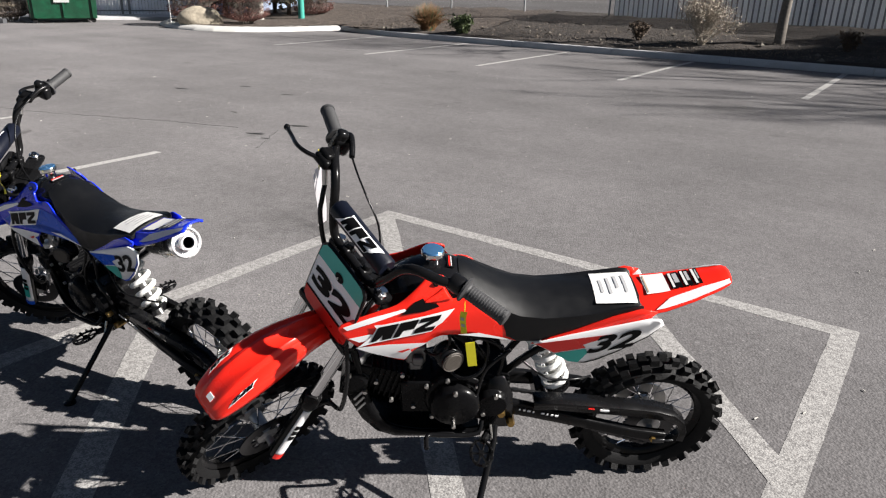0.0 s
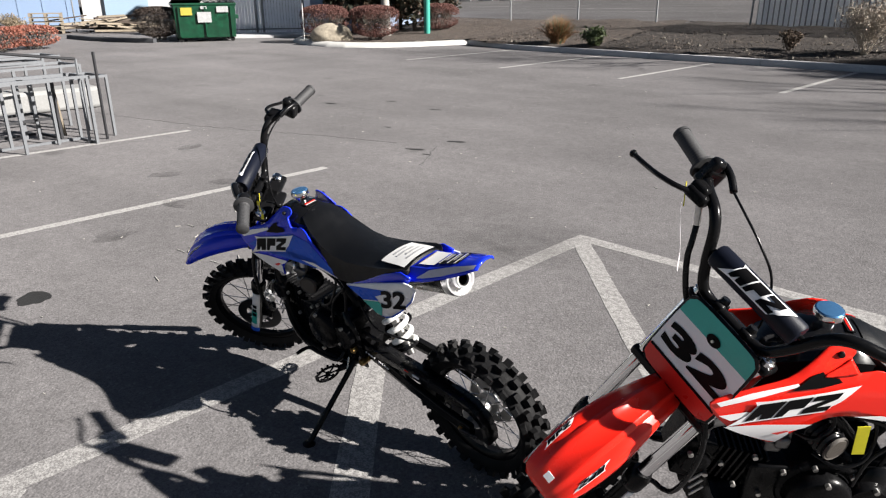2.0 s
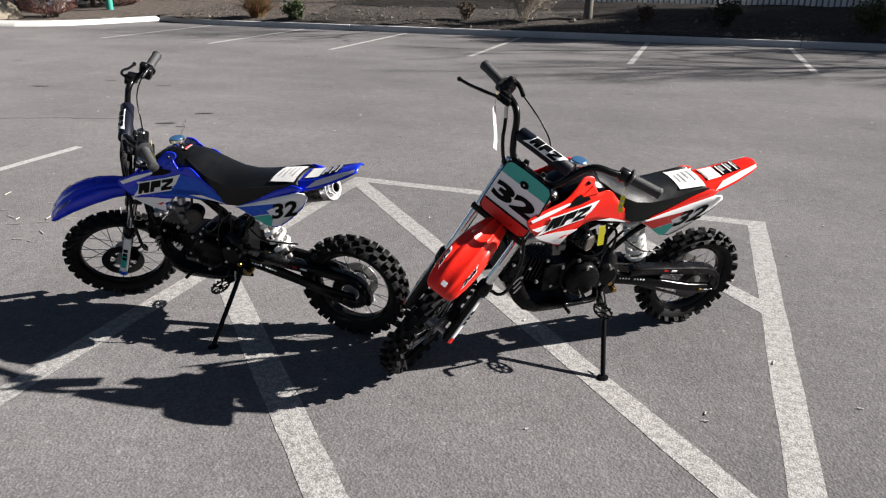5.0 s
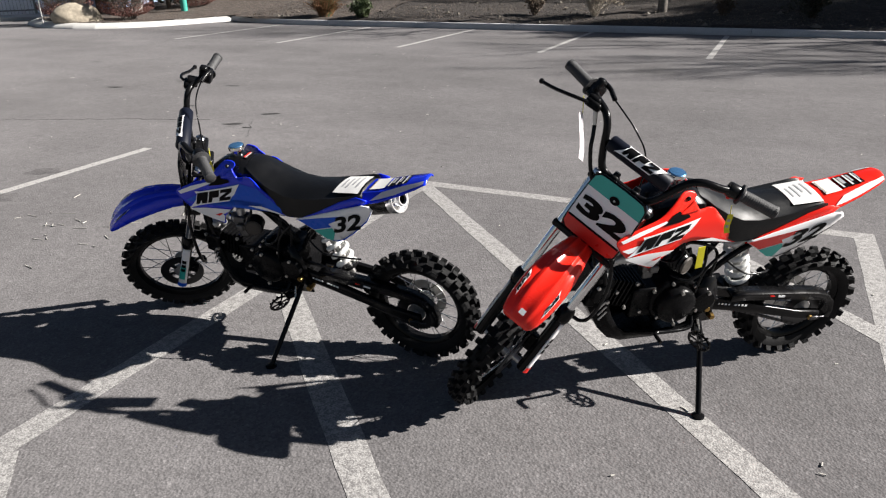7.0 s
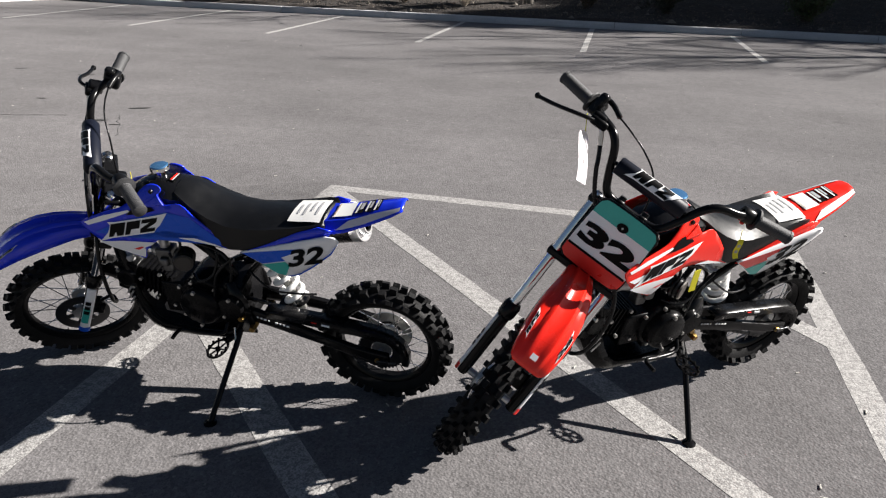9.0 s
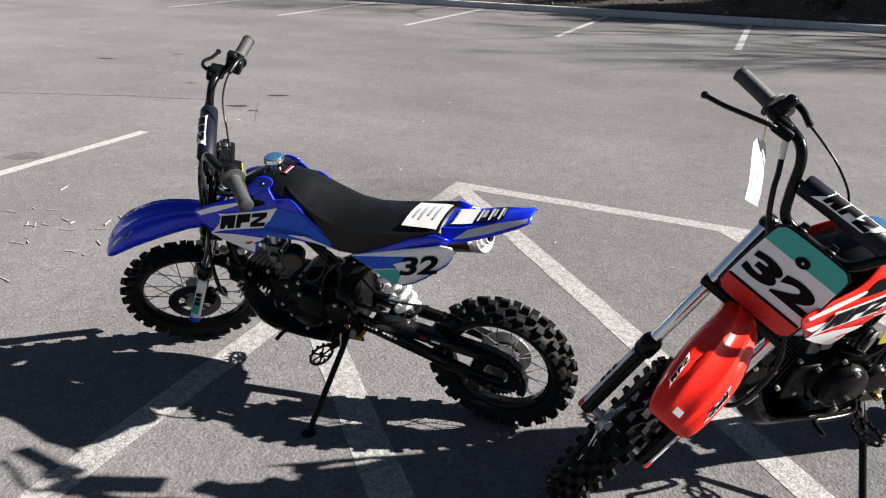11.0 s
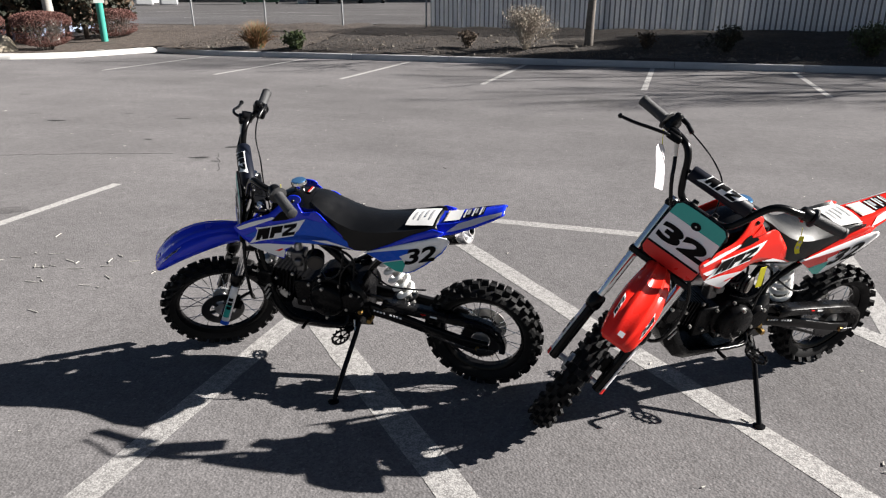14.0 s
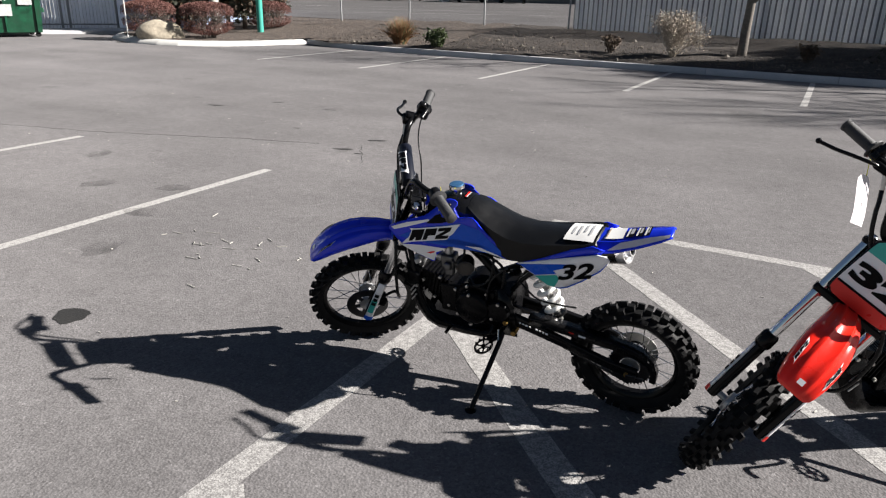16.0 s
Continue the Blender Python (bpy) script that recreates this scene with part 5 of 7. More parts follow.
def make_wheel(name, bike, m, radius, half, rim, knobs, count, front):
    rng = random.Random(3)
    hub = bmesh.new()
    lathe([(0.0, -0.075), (0.011, -0.075), (0.011, -0.05), (0.034, -0.046), (0.036, -0.034), (0.021, -0.028), (0.021, 0.028), (0.036, 0.034), (0.034, 0.046), (0.011, 0.05), (0.011, 0.075), (0.0, 0.075)], "y", seg=20, bm=hub)
    wheel = part(name, hub, "alloy", bike, "cast hub with steel axle", m)
    part("tyre", tyre_mesh(radius, half, rim), "rubber", wheel, "black knobbly off-road tyre")
    touch = []
    for k in knob_places(radius, half, knobs):
        place("knob", KNOB, wheel, "", k)
        touch += [k @ v.co for v in KNOB.vertices]
    w = half * 0.55
    part("rim", lathe([(rim - 0.012, -w * 0.45), (rim - 0.004, -w * 0.8), (rim + 0.008, -w), (rim + 0.008, -w * 0.8), (rim - 0.003, -w * 0.4), (rim - 0.003, w * 0.4), (rim + 0.008, w * 0.8), (rim + 0.008, w), (rim - 0.004, w * 0.8), (rim - 0.012, w * 0.45)], "y", seg=48, closed=True), "paint_black", wheel, "black steel rim")
    one = bmesh.new()
    tube(one, [(0, 0, 0), (0, 0, 1)], 1.0, 5)
    spoke = bpy.data.meshes.new("spoke")
    one.to_mesh(spoke)
    one.free()
    spoke.materials.append(M["chrome"])
    for a, b in spoke_lines(rim - 0.008, 0.033, 0.036, count):
        d = b - a
        turn = d.to_track_quat("Z", "Y").to_matrix().to_4x4()
        place("spoke", spoke, wheel, "", Matrix.Translation(a) @ turn @ Matrix.Diagonal((0.0017, 0.0017, d.length, 1)))
    if front:
        disc = bmesh.new()
        lathe([(0.052, 0.043), (0.086, 0.043), (0.086, 0.047), (0.052, 0.047)], "y", seg=36, bm=disc, closed=True)
        for k in range(6):
            a = math.pi / 3 * k
            box(disc, (0.034, 0.003, 0.016), (0.043 * math.cos(a), 0.045, 0.043 * math.sin(a)), Matrix.Rotation(-a, 3, "Y"))
        part("brake_disc", disc, "dark_steel", wheel, "drilled steel brake disc")
    else:
        ring = bmesh.new()
        teeth = 37
        prof = []
        for k in range(teeth * 4):
            r = 0.079 if k % 4 < 2 else 0.073
            a = 2 * math.pi * k / (teeth * 4)
            prof.append((r * math.cos(a), r * math.sin(a)))
        lo = [ring.verts.new((x, 0.043, z)) for x, z in prof]
        hi = [ring.verts.new((x, 0.048, z)) for x, z in prof]
        inn_lo = [ring.verts.new((x * 0.5, 0.043, z * 0.5)) for x, z in prof]
        inn_hi = [ring.verts.new((x * 0.5, 0.048, z * 0.5)) for x, z in prof]
        for loop_a, loop_b in ((lo, hi), (hi, inn_hi), (inn_hi, inn_lo), (inn_lo, lo)):
            n = len(lo)
            for k in range(n):
                ring.faces.new((loop_a[k], loop_a[(k + 1) % n], loop_b[(k + 1) % n], loop_b[k]))
        bmesh.ops.recalc_face_normals(ring, faces=ring.faces)
        part("sprocket", ring, "dark_steel", wheel, "toothed steel sprocket", smooth=False)
        part("brake_disc", lathe([(0.045, -0.046), (0.08, -0.046), (0.08, -0.05), (0.045, -0.05)], "y", seg=32, closed=True), "steel", wheel, "steel brake disc")
        part("axle_nut", lathe([(0, 0.100), (0.009, 0.100), (0.010, 0.097), (0.010, 0.075), (0, 0.075)], "y", seg=6), "brass", wheel, "gold passivated nut", smooth=False)
    return wheel, touch


def clipped(outline, lo, hi):
    """The part of a convex outline whose v lies between lo and hi."""
    for bound, sign in ((lo, 1), (hi, -1)):
        out = []
        for (u0, v0), (u1, v1) in zip(outline, outline[1:] + outline[:1]):
            in0, in1 = sign * (v0 - bound) >= 0, sign * (v1 - bound) >= 0
            if in0:
                out.append((u0, v0))
            if in0 != in1:
                t = (bound - v0) / (v1 - v0)
                out.append((u0 + t * (u1 - u0), bound))
        outline = out
    return outline


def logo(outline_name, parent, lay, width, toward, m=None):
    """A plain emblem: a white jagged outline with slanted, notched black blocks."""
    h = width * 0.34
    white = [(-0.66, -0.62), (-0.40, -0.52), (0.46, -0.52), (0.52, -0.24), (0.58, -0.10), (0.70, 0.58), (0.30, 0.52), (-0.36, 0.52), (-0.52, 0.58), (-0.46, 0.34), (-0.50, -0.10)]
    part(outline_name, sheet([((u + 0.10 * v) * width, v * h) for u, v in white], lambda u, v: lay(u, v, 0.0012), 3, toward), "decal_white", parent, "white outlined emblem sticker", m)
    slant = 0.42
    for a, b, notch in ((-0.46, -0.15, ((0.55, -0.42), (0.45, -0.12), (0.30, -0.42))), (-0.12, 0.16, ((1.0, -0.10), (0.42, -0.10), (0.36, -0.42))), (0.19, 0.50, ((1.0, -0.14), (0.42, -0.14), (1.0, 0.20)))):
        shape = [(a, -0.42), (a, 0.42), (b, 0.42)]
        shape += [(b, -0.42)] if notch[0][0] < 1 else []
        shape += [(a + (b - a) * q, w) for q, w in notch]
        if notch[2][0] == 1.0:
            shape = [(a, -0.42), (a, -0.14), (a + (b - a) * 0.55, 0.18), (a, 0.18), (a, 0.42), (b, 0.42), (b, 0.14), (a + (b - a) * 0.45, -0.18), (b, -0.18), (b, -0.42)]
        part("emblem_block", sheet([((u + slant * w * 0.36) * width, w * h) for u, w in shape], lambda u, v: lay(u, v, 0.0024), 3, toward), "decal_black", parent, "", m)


def saddle(x, top, half, low, crown=0.012, n=7):
    """One rounded cross-section of a seat or tank, from its left foot over the top to the right one."""
    out = []
    pts = [(half * 0.96, low), (half, low + (top - low) * 0.45), (half * 0.97, low + (top - low) * 0.75), (half * 0.82, top - crown * 0.9), (half * 0.45, top - crown * 0.15), (0, top)]
    for y, z in pts:
        out.append((x, y, z))
    for y, z in pts[-2::-1]:
        out.append((x, -y, z))
    return out


def make_bike(colour, words, at, heading, turn, lean=12.0, reach=0.0, foot=(0.510, 0.282, 0.064)):
    """One pit bike. colour: the plastic's material. turn: degrees to the left of the steering."""
    other = "decal_" + colour
    bike = thing("dirt_bike", words, "dirt bike", group="dirt bikes")
    S = steering(turn)
    low_fork = S @ pose(0, 0, -reach)
    left, right, ahead = (0, 1, 0), (0, -1, 0), (1, 0, 0)

    # wheels
    rear = make_wheel("rear_wheel", bike, pose(0, 0, REAR_R), REAR_R, 0.043, 0.158, 23, 28, False)
    front = make_wheel("front_wheel", bike, low_fork @ pose(FRONT_AXLE[0], 0, FRONT_AXLE[1], 0, 28), FRONT_R, 0.034, 0.180, 27, 28, True)

    # main frame
    frame_ob = part("frame", bars(0.016, [(0.855, 0, 0.70), (0.74, 0, 0.655), (0.60, 0, 0.57), (0.50, 0, 0.46), (0.455, 0, 0.33)], smooth=5), "paint_black", bike, "black tubular steel frame")
    for s in (1, -1):
        part("subframe_tube", bars(0.010, [(0.62, 0.03 * s, 0.60), (0.42, 0.06 * s, 0.60), (0.22, 0.065 * s, 0.645), (0.04, 0.05 * s, 0.70)], [(0.44, 0.030 * s, 0.44), (0.36, 0.045 * s, 0.54), (0.20, 0.060 * s, 0.64)], smooth=4), "paint_black", frame_ob)
        part("down_tube", bars(0.011, [(0.87, 0.012 * s, 0.62), (0.84, 0.05 * s, 0.50), (0.80, 0.07 * s, 0.33), (0.72, 0.075 * s, 0.255), (0.52, 0.075 * s, 0.25), (0.455, 0.07 * s, 0.31)], smooth=4), "paint_black", frame_ob)
        plate = sheet([(0.41, 0.27), (0.50, 0.265), (0.51, 0.35), (0.49, 0.46), (0.45, 0.47), (0.42, 0.40)], lambda u, v: Vector((u, 0.078 * s, v)), 0, (0, s, 0))
        part("pivot_plate", plate, "paint_black", frame_ob, solid=0.006)
        for x, z in ((0.448, 0.335), (0.418, 0.296)):
            part("pivot_bolt", lathe([(0, 0.096 * s), (0.010, 0.096 * s), (0.012, 0.088 * s), (0.012, 0.060 * s)], "y", (x, 0, z), 6), "brass", frame_ob, smooth=False)
    w0 = steering(0)
    part("head_tube", bars(0.021, [w0 @ Vector((0, 0, 0.42)), w0 @ Vector((0, 0, 0.585))], seg=14), "paint_black", frame_ob)

    # engine
    eng = bmesh.new()
    lathe([(0, -0.085), (0.075, -0.085), (0.095, -0.06), (0.095, 0.06), (0.085, 0.075), (0, 0.075)], "y", (0.57, 0, 0.375), 24, eng)
    box(eng, (0.20, 0.15, 0.15), (0.53, 0, 0.37))
    box(eng, (0.14, 0.13, 0.12), (0.655, 0, 0.375))
    engine = part("engine", eng, "engine_black", bike, "black horizontal single-cylinder engine", bevel=0.006)
    part("crankcase_cover", lathe([(0, 0.112), (0.058, 0.110), (0.066, 0.104), (0.070, 0.092), (0.072, 0.07)], "y", (0.578, 0, 0.375), 32), "engine_black", engine, "smooth round black cover")
    part("sprocket_cover", lathe([(0, 0.100), (0.040, 0.098), (0.046, 0.088), (0.047, 0.07)], "y", (0.478, 0, 0.375), 24), "engine_black", engine)
    cyl = bmesh.new()
    tilt = Matrix.Rotation(radians(-16), 3, "Y")
    box(cyl, (0.14, 0.085, 0.085), (0.76, 0, 0.417), tilt)
    barrel = part("cylinder", cyl, "engine_black", engine, "finned black cylinder", smooth=False)
    for k in range(9):
        c = Vector((0.70 + 0.0145 * k, 0, 0.40 + 0.0042 * k))
        part("fin", boxes(((0.005, 0.112 - 0.002 * k, 0.098), c, tilt)), "engine_black", barrel, smooth=False)
    head = bmesh.new()
    box(head, (0.065, 0.12, 0.115), (0.845, 0, 0.437), tilt)
    lathe([(0, 0.074), (0.030, 0.072), (0.036, 0.066), (0.036, 0.05)], "y", (0.845, 0, 0.437), 20, head)
    part("cylinder_head", head, "engine_black", engine, bevel=0.007)
    part("rocker_cap", lathe([(0, 0.512), (0.020, 0.511), (0.024, 0.505), (0.024, 0.49)], "z", (0.84, 0.03, 0), 16), "alloy", engine, "bare alloy valve cap")
    for q in ((0.655, 0.07, 0.425), (0.64, 0.095, 0.335), (0.52, 0.085, 0.44), (0.69, 0.068, 0.345), (0.72, 0.062, 0.46), (0.60, 0.08, 0.455), (0.75, 0.066, 0.37), (0.79, 0.066, 0.44), (0.86, 0.072, 0.47), (0.82, 0.074, 0.41), (0.47, 0.100, 0.415), (0.50, 0.098, 0.345), (0.58, 0.112, 0.44), (0.58, 0.112, 0.31)):
        part("engine_bolt", lathe([(0, 0.006), (0.006, 0.005), (0.0065, -0.004)], "y", q, 8), "steel", engine)
    part("carburettor", boxes(((0.055, 0.05, 0.060), (0.685, 0.035, 0.530)), ((0.038, 0.040, 0.034), (0.685, 0.035, 0.486)), ((0.03, 0.02, 0.03), (0.68, 0.066, 0.52))), "dull_alloy", engine, "grey cast carburettor", bevel=0.007)
    part("intake_pipe", bars(0.019, [(0.70, 0.03, 0.53), (0.765, 0.025, 0.545), (0.815, 0.012, 0.515), (0.825, 0.0, 0.47)], smooth=5), "alloy", engine)
    filt = bmesh.new()
    prof = [(0, 0)]
    for k in range(9):
        prof += [(0.034 if k % 2 else 0.030, 0.004 + 0.006 * k)]
    prof += [(0.031, 0.058), (0, 0.058)]
    m_filt = pose(0.615, 0.045, 0.545) @ Matrix.Rotation(radians(24), 4, "Z") @ Matrix.Rotation(radians(-90), 4, "X")
    part("air_filter", lathe(prof, "z", seg=24, bm=filt), "black", engine, "ribbed black air filter", m_filt)
    part("filter_cap", lathe([(0, 0.062), (0.024, 0.062), (0.026, 0.060), (0.029, 0.062), (0.031, 0.058)], "z", seg=24), "mesh_metal", engine, "dull brown metal gauze end", m_filt)
    part("throttle_body_cap", lathe([(0, 0.590), (0.014, 0.589), (0.016, 0.584), (0.016, 0.560)], "z", (0.685, 0.035, 0), 14), "alloy", engine, "bare alloy carburettor top")
    part("clamp_ring", lathe([(0.0205, -0.005), (0.0225, -0.005), (0.0225, 0.005), (0.0205, 0.005)], "x", (0.735, 0.028, 0.54), 16, closed=True), "chrome", engine, "bright hose clamp")
    part("fuel_hose", bars(0.0045, [(0.63, 0.04, 0.66), (0.60, 0.075, 0.60), (0.63, 0.085, 0.555), (0.67, 0.05, 0.545)], [(0.60, 0.05, 0.47), (0.56, 0.085, 0.47), (0.51, 0.08, 0.50), (0.50, 0.05, 0.57), (0.55, 0.04, 0.60)], [(0.74, 0.06, 0.62), (0.71, 0.085, 0.60), (0.68, 0.075, 0.61), (0.69, 0.05, 0.64)], smooth=6), "black", engine)
    part("wiring", bars(0.005, [(0.83, 0.03, 0.64), (0.70, 0.05, 0.61), (0.55, 0.06, 0.60), (0.46, 0.06, 0.55), (0.47, 0.07, 0.44)], [(0.88, 0.02, 0.58), (0.86, 0.05, 0.5), (0.81, 0.06, 0.45)], [(0.52, 0.09, 0.42), (0.50, 0.08, 0.50), (0.44, 0.07, 0.56)], smooth=6), "black", engine)
    if colour == "red":
        part("neon_label", boxes(((0.024, 0.0015, 0.084), (0.545, 0.092, 0.566), Matrix.Rotation(radians(8), 3, "Y"))), "yellow", engine, "neon yellow label strip", smooth=False)
    part("exhaust_header", bars(0.014, [(0.86, -0.03, 0.40), (0.90, -0.07, 0.36), (0.86, -0.11, 0.33), (0.66, -0.12, 0.36), (0.45, -0.11, 0.47), (0.30, -0.085, 0.56)], smooth=6), "paint_black", engine)

    # skid plate: a bent tray with slots
    tray = []
    for x, z, hw in ((0.885, 0.415, 0.045), (0.865, 0.36, 0.065), (0.83, 0.295, 0.08), (0.79, 0.252, 0.088), (0.74, 0.232, 0.09), (0.62, 0.228, 0.09), (0.50, 0.235, 0.088)):
        rise = 0.056 if x > 0.78 else lerp(x, (0.5, 0.022), (0.78, 0.052))
        back = lerp(x, (0.74, 0.0), (0.89, -0.055))
        tray.append([(x + back, hw + 0.004, z + rise), (x + back * 0.4, hw, z + rise * 0.45), (x, hw * 0.85, z), (x, 0, z - 0.003), (x, -hw * 0.85, z), (x + back * 0.4, -hw, z + rise * 0.45), (x + back, -hw - 0.004, z + rise)])
    skid = part("skid_plate", loft(tray, False, False), "engine_black", bike, "black bent skid plate with slots", solid=0.004)
    for k in range(3):
        tilt_s = Matrix.Rotation(radians(52), 3, "Y")
        part("skid_slot", boxes(((0.040, 0.003, 0.0055), (0.838 - 0.003 * k, 0.0760 + 0.0035 * k, 0.398 - 0.018 * k), tilt_s)), "alloy", skid, "pale cut slot", smooth=False)

    # fuel tank and cap
    tank = part("fuel_tank", loft([saddle(*s) for s in ((0.545, 0.765, 0.060, 0.68, 0.02), (0.575, 0.783, 0.072, 0.67, 0.022), (0.61, 0.793, 0.076, 0.66, 0.022), (0.655, 0.797, 0.077, 0.66, 0.024), (0.70, 0.79, 0.074, 0.66, 0.028), (0.75, 0.765, 0.062, 0.66, 0.03), (0.78, 0.72, 0.045, 0.66, 0.02))]), "tank_black", bike, "black plastic fuel tank")
    cap = part("fuel_cap", lathe([(0.017, 0.79), (0.019, 0.812), (0.026, 0.814), (0.0285, 0.817), (0.0285, 0.826), (0.027, 0.829)], "z", (0.648, 0, 0), 28), "chrome", tank, "chrome screw cap")
    part("cap_top", lathe([(0.0275, 0.828), (0.024, 0.8315), (0.012, 0.833), (0, 0.833)], "z", (0.648, 0, 0), 28), "cap_blue", cap, "blue anodised top")
    on_tank = lambda x, y, z, size: (size, (x, y, z), Matrix.Rotation(radians(-13), 3, "Y"))
    part("tank_sticker", boxes(on_tank(0.604, 0.0, 0.7935, (0.018, 0.046, 0.0015))), "decal_black", tank, "small black warning sticker", smooth=False)
    part("sticker_stripe", boxes(on_tank(0.602, 0.0, 0.7945, (0.0025, 0.040, 0.0015))), "ink", tank, "", smooth=False)
    part("sticker_stripe", boxes(on_tank(0.607, 0.0, 0.7956, (0.003, 0.040, 0.0015))), "decal_red", tank, "thin red warning stripe", smooth=False)

    # seat
    seat = part("seat", loft([saddle(*s) for s in ((0.590, 0.768, 0.046, 0.735, 0.014), (0.584, 0.788, 0.056, 0.728, 0.014), (0.566, 0.785, 0.066, 0.702, 0.018), (0.53, 0.763, 0.078, 0.668, 0.022), (0.48, 0.737, 0.086, 0.632, 0.024), (0.43, 0.718, 0.089, 0.606, 0.021), (0.37, 0.708, 0.089, 0.606, 0.021), (0.30, 0.708, 0.089, 0.628, 0.020), (0.22, 0.714, 0.088, 0.660, 0.018), (0.15, 0.723, 0.084, 0.690, 0.016), (0.128, 0.722, 0.080, 0.698, 0.016), (0.120, 0.712, 0.074, 0.700, 0.010))]), "vinyl", bike, "black stepped vinyl seat")
    note = lambda u, v: Vector((0.185 + u, v, lerp(0.185 + u, (0.1, 0.7255), (0.15, 0.7245), (0.22, 0.7155), (0.30, 0.7095)) - abs(v) ** 2.2 * 3.4))
    slip = part("warning_label", sheet([(-0.052, -0.055), (0.048, -0.062), (0.053, 0.058), (-0.050, 0.066)], note, 3, (0, 0, 1)), "paper", seat, "white printed paper label")
    for k in range(4):
        x0 = -0.034 + 0.020 * k
        y0, y1 = ((-0.036, 0.032), (-0.036, 0.014), (-0.030, 0.032), (-0.024, 0.026))[k]
        part("print_line", sheet([(x0, y0), (x0 + 0.0075, y0), (x0 + 0.0075, y1), (x0, y1)], lambda u, v: note(u, v) + Vector((0, 0, 0.0015)), 1, (0, 0, 1)), "ink", slip, "")

    # tail fender with its side wings
    rings = []
    for x, z, hw in ((0.20, 0.690, 0.080), (0.13, 0.712, 0.080), (0.06, 0.722, 0.074), (-0.012, 0.741, 0.062), (-0.075, 0.757, 0.048), (-0.098, 0.765, 0.040), (-0.106, 0.765, 0.032)):
        d = lerp(x, (-0.108, 0.012), (0.0, 0.026), (0.2, 0.034))
        rings.append([(x, hw, z - d), (x, hw * 0.97, z - d + 0.005), (x, hw * 0.64, z), (x, 0, z + 0.004), (x, -hw * 0.64, z), (x, -hw * 0.97, z - d + 0.005), (x, -hw, z - d)])
    tail = part("tail_fender", loft(rings, False, False), colour, bike, colour + " plastic tail fender", solid=0.004)
    top = lambda u, v, up=0.0015: Vector((u, v, lerp(u, (-0.108, 0.770), (-0.075, 0.761), (-0.012, 0.745), (0.06, 0.726), (0.13, 0.716)) + up))
    part("caution_sticker", sheet([(0.047, -0.036), (0.105, -0.038), (0.105, 0.038), (0.047, 0.036)], top, 2, (0, 0, 1)), "paper", tail, "pale printed caution sticker")
    part("caution_edge", sheet([(0.098, -0.033), (0.1015, -0.033), (0.1015, 0.033), (0.098, 0.033)], lambda u, v: top(u, v, 0.003), 1, (0, 0, 1)), "faded_tan", tail, "")
    for a, b in ((0.014, 0.040), (-0.012, 0.010), (-0.034, -0.016)):
        part("warning_sticker", sheet([(a, -0.031), (b, -0.031), (b, 0.031), (a, 0.031)], top, 2, (0, 0, 1)), "decal_black", tail, "dark warning sticker")
        part("warning_text", sheet([(b - 0.008, -0.028), (b - 0.002, -0.028), (b - 0.002, 0.028), (b - 0.008, 0.028)], lambda u, v: top(u, v, 0.003), 1, (0, 0, 1)), "paper", tail, "")
        part("warning_grey", sheet([(a + 0.004, -0.024), (b - 0.011, -0.024), (b - 0.011, 0.012), (a + 0.004, 0.012)], lambda u, v: top(u, v, 0.003), 1, (0, 0, 1)), "ink", tail, "")
    for s in (1, -1):
        wide = lambda u: lerp(u, (-0.108, 0.030), (-0.098, 0.040), (-0.075, 0.048), (-0.012, 0.062), (0.06, 0.074), (0.13, 0.080))
        edge = lambda u: lerp(u, (-0.108, 0.765), (-0.075, 0.757), (-0.012, 0.741), (0.06, 0.722), (0.13, 0.712))
        drop = lambda u: lerp(u, (-0.108, 0.011), (0.0, 0.025), (0.2, 0.033))
        part("tail_stripe", sheet([(0.088, 0.10), (0.0, 0.10), (-0.098, 0.14), (-0.099, 0.94), (-0.03, 0.99), (0.052, 0.80)], lambda u, v: Vector((u, s * (wide(u) * (0.97 - 0.33 * v) + 0.0020), edge(u) - (drop(u) - 0.005) * (1 - v) + 0.0024)), 3, (0, s, 1)), "tail_pale", tail, "pale side stripe")
        wing = sheet([(0.395, 0.600), (0.34, 0.602), (0.21, 0.642), (0.11, 0.676), (0.09, 0.705), (0.13, 0.714), (0.20, 0.690), (0.30, 0.640)], lambda u, v: Vector((u, s * 0.0900, v)), 1, (0, s, 0))
        part("seat_wing", wing, colour, tail, "", solid=0.004)

    # number panels under the seat
    for s in (1, -1):
        lay = lambda u, v, out=0.0: Vector((u, s * (0.0915 - 0.14 * (0.607 - v) + out), v))
        shape = [(0.390, 0.604), (0.33, 0.622), (0.20, 0.664), (0.11, 0.692), (0.080, 0.690), (0.070, 0.674), (0.10, 0.628), (0.165, 0.570), (0.215, 0.534), (0.245, 0.522), (0.285, 0.528), (0.33, 0.562)]
        panel = part("number_panel", sheet(shape, lay, 2, (0, s, 0)), "decal_white", bike, "white race number panel", solid=0.005)
        part("panel_flash", sheet([(0.385, 0.602), (0.33, 0.613), (0.19, 0.640), (0.225, 0.626), (0.222, 0.618), (0.262, 0.598), (0.252, 0.586), (0.33, 0.566)], lambda u, v: lay(u, v, 0.0015), 2, (0, s, 0)), other, panel, colour + " flash")
        part("panel_corner", sheet([(0.33, 0.562), (0.252, 0.582), (0.243, 0.566), (0.262, 0.526), (0.287, 0.530)], lambda u, v: lay(u, v, 0.0017), 1, (0, s, 0)), "decal_teal", panel, "teal corner")
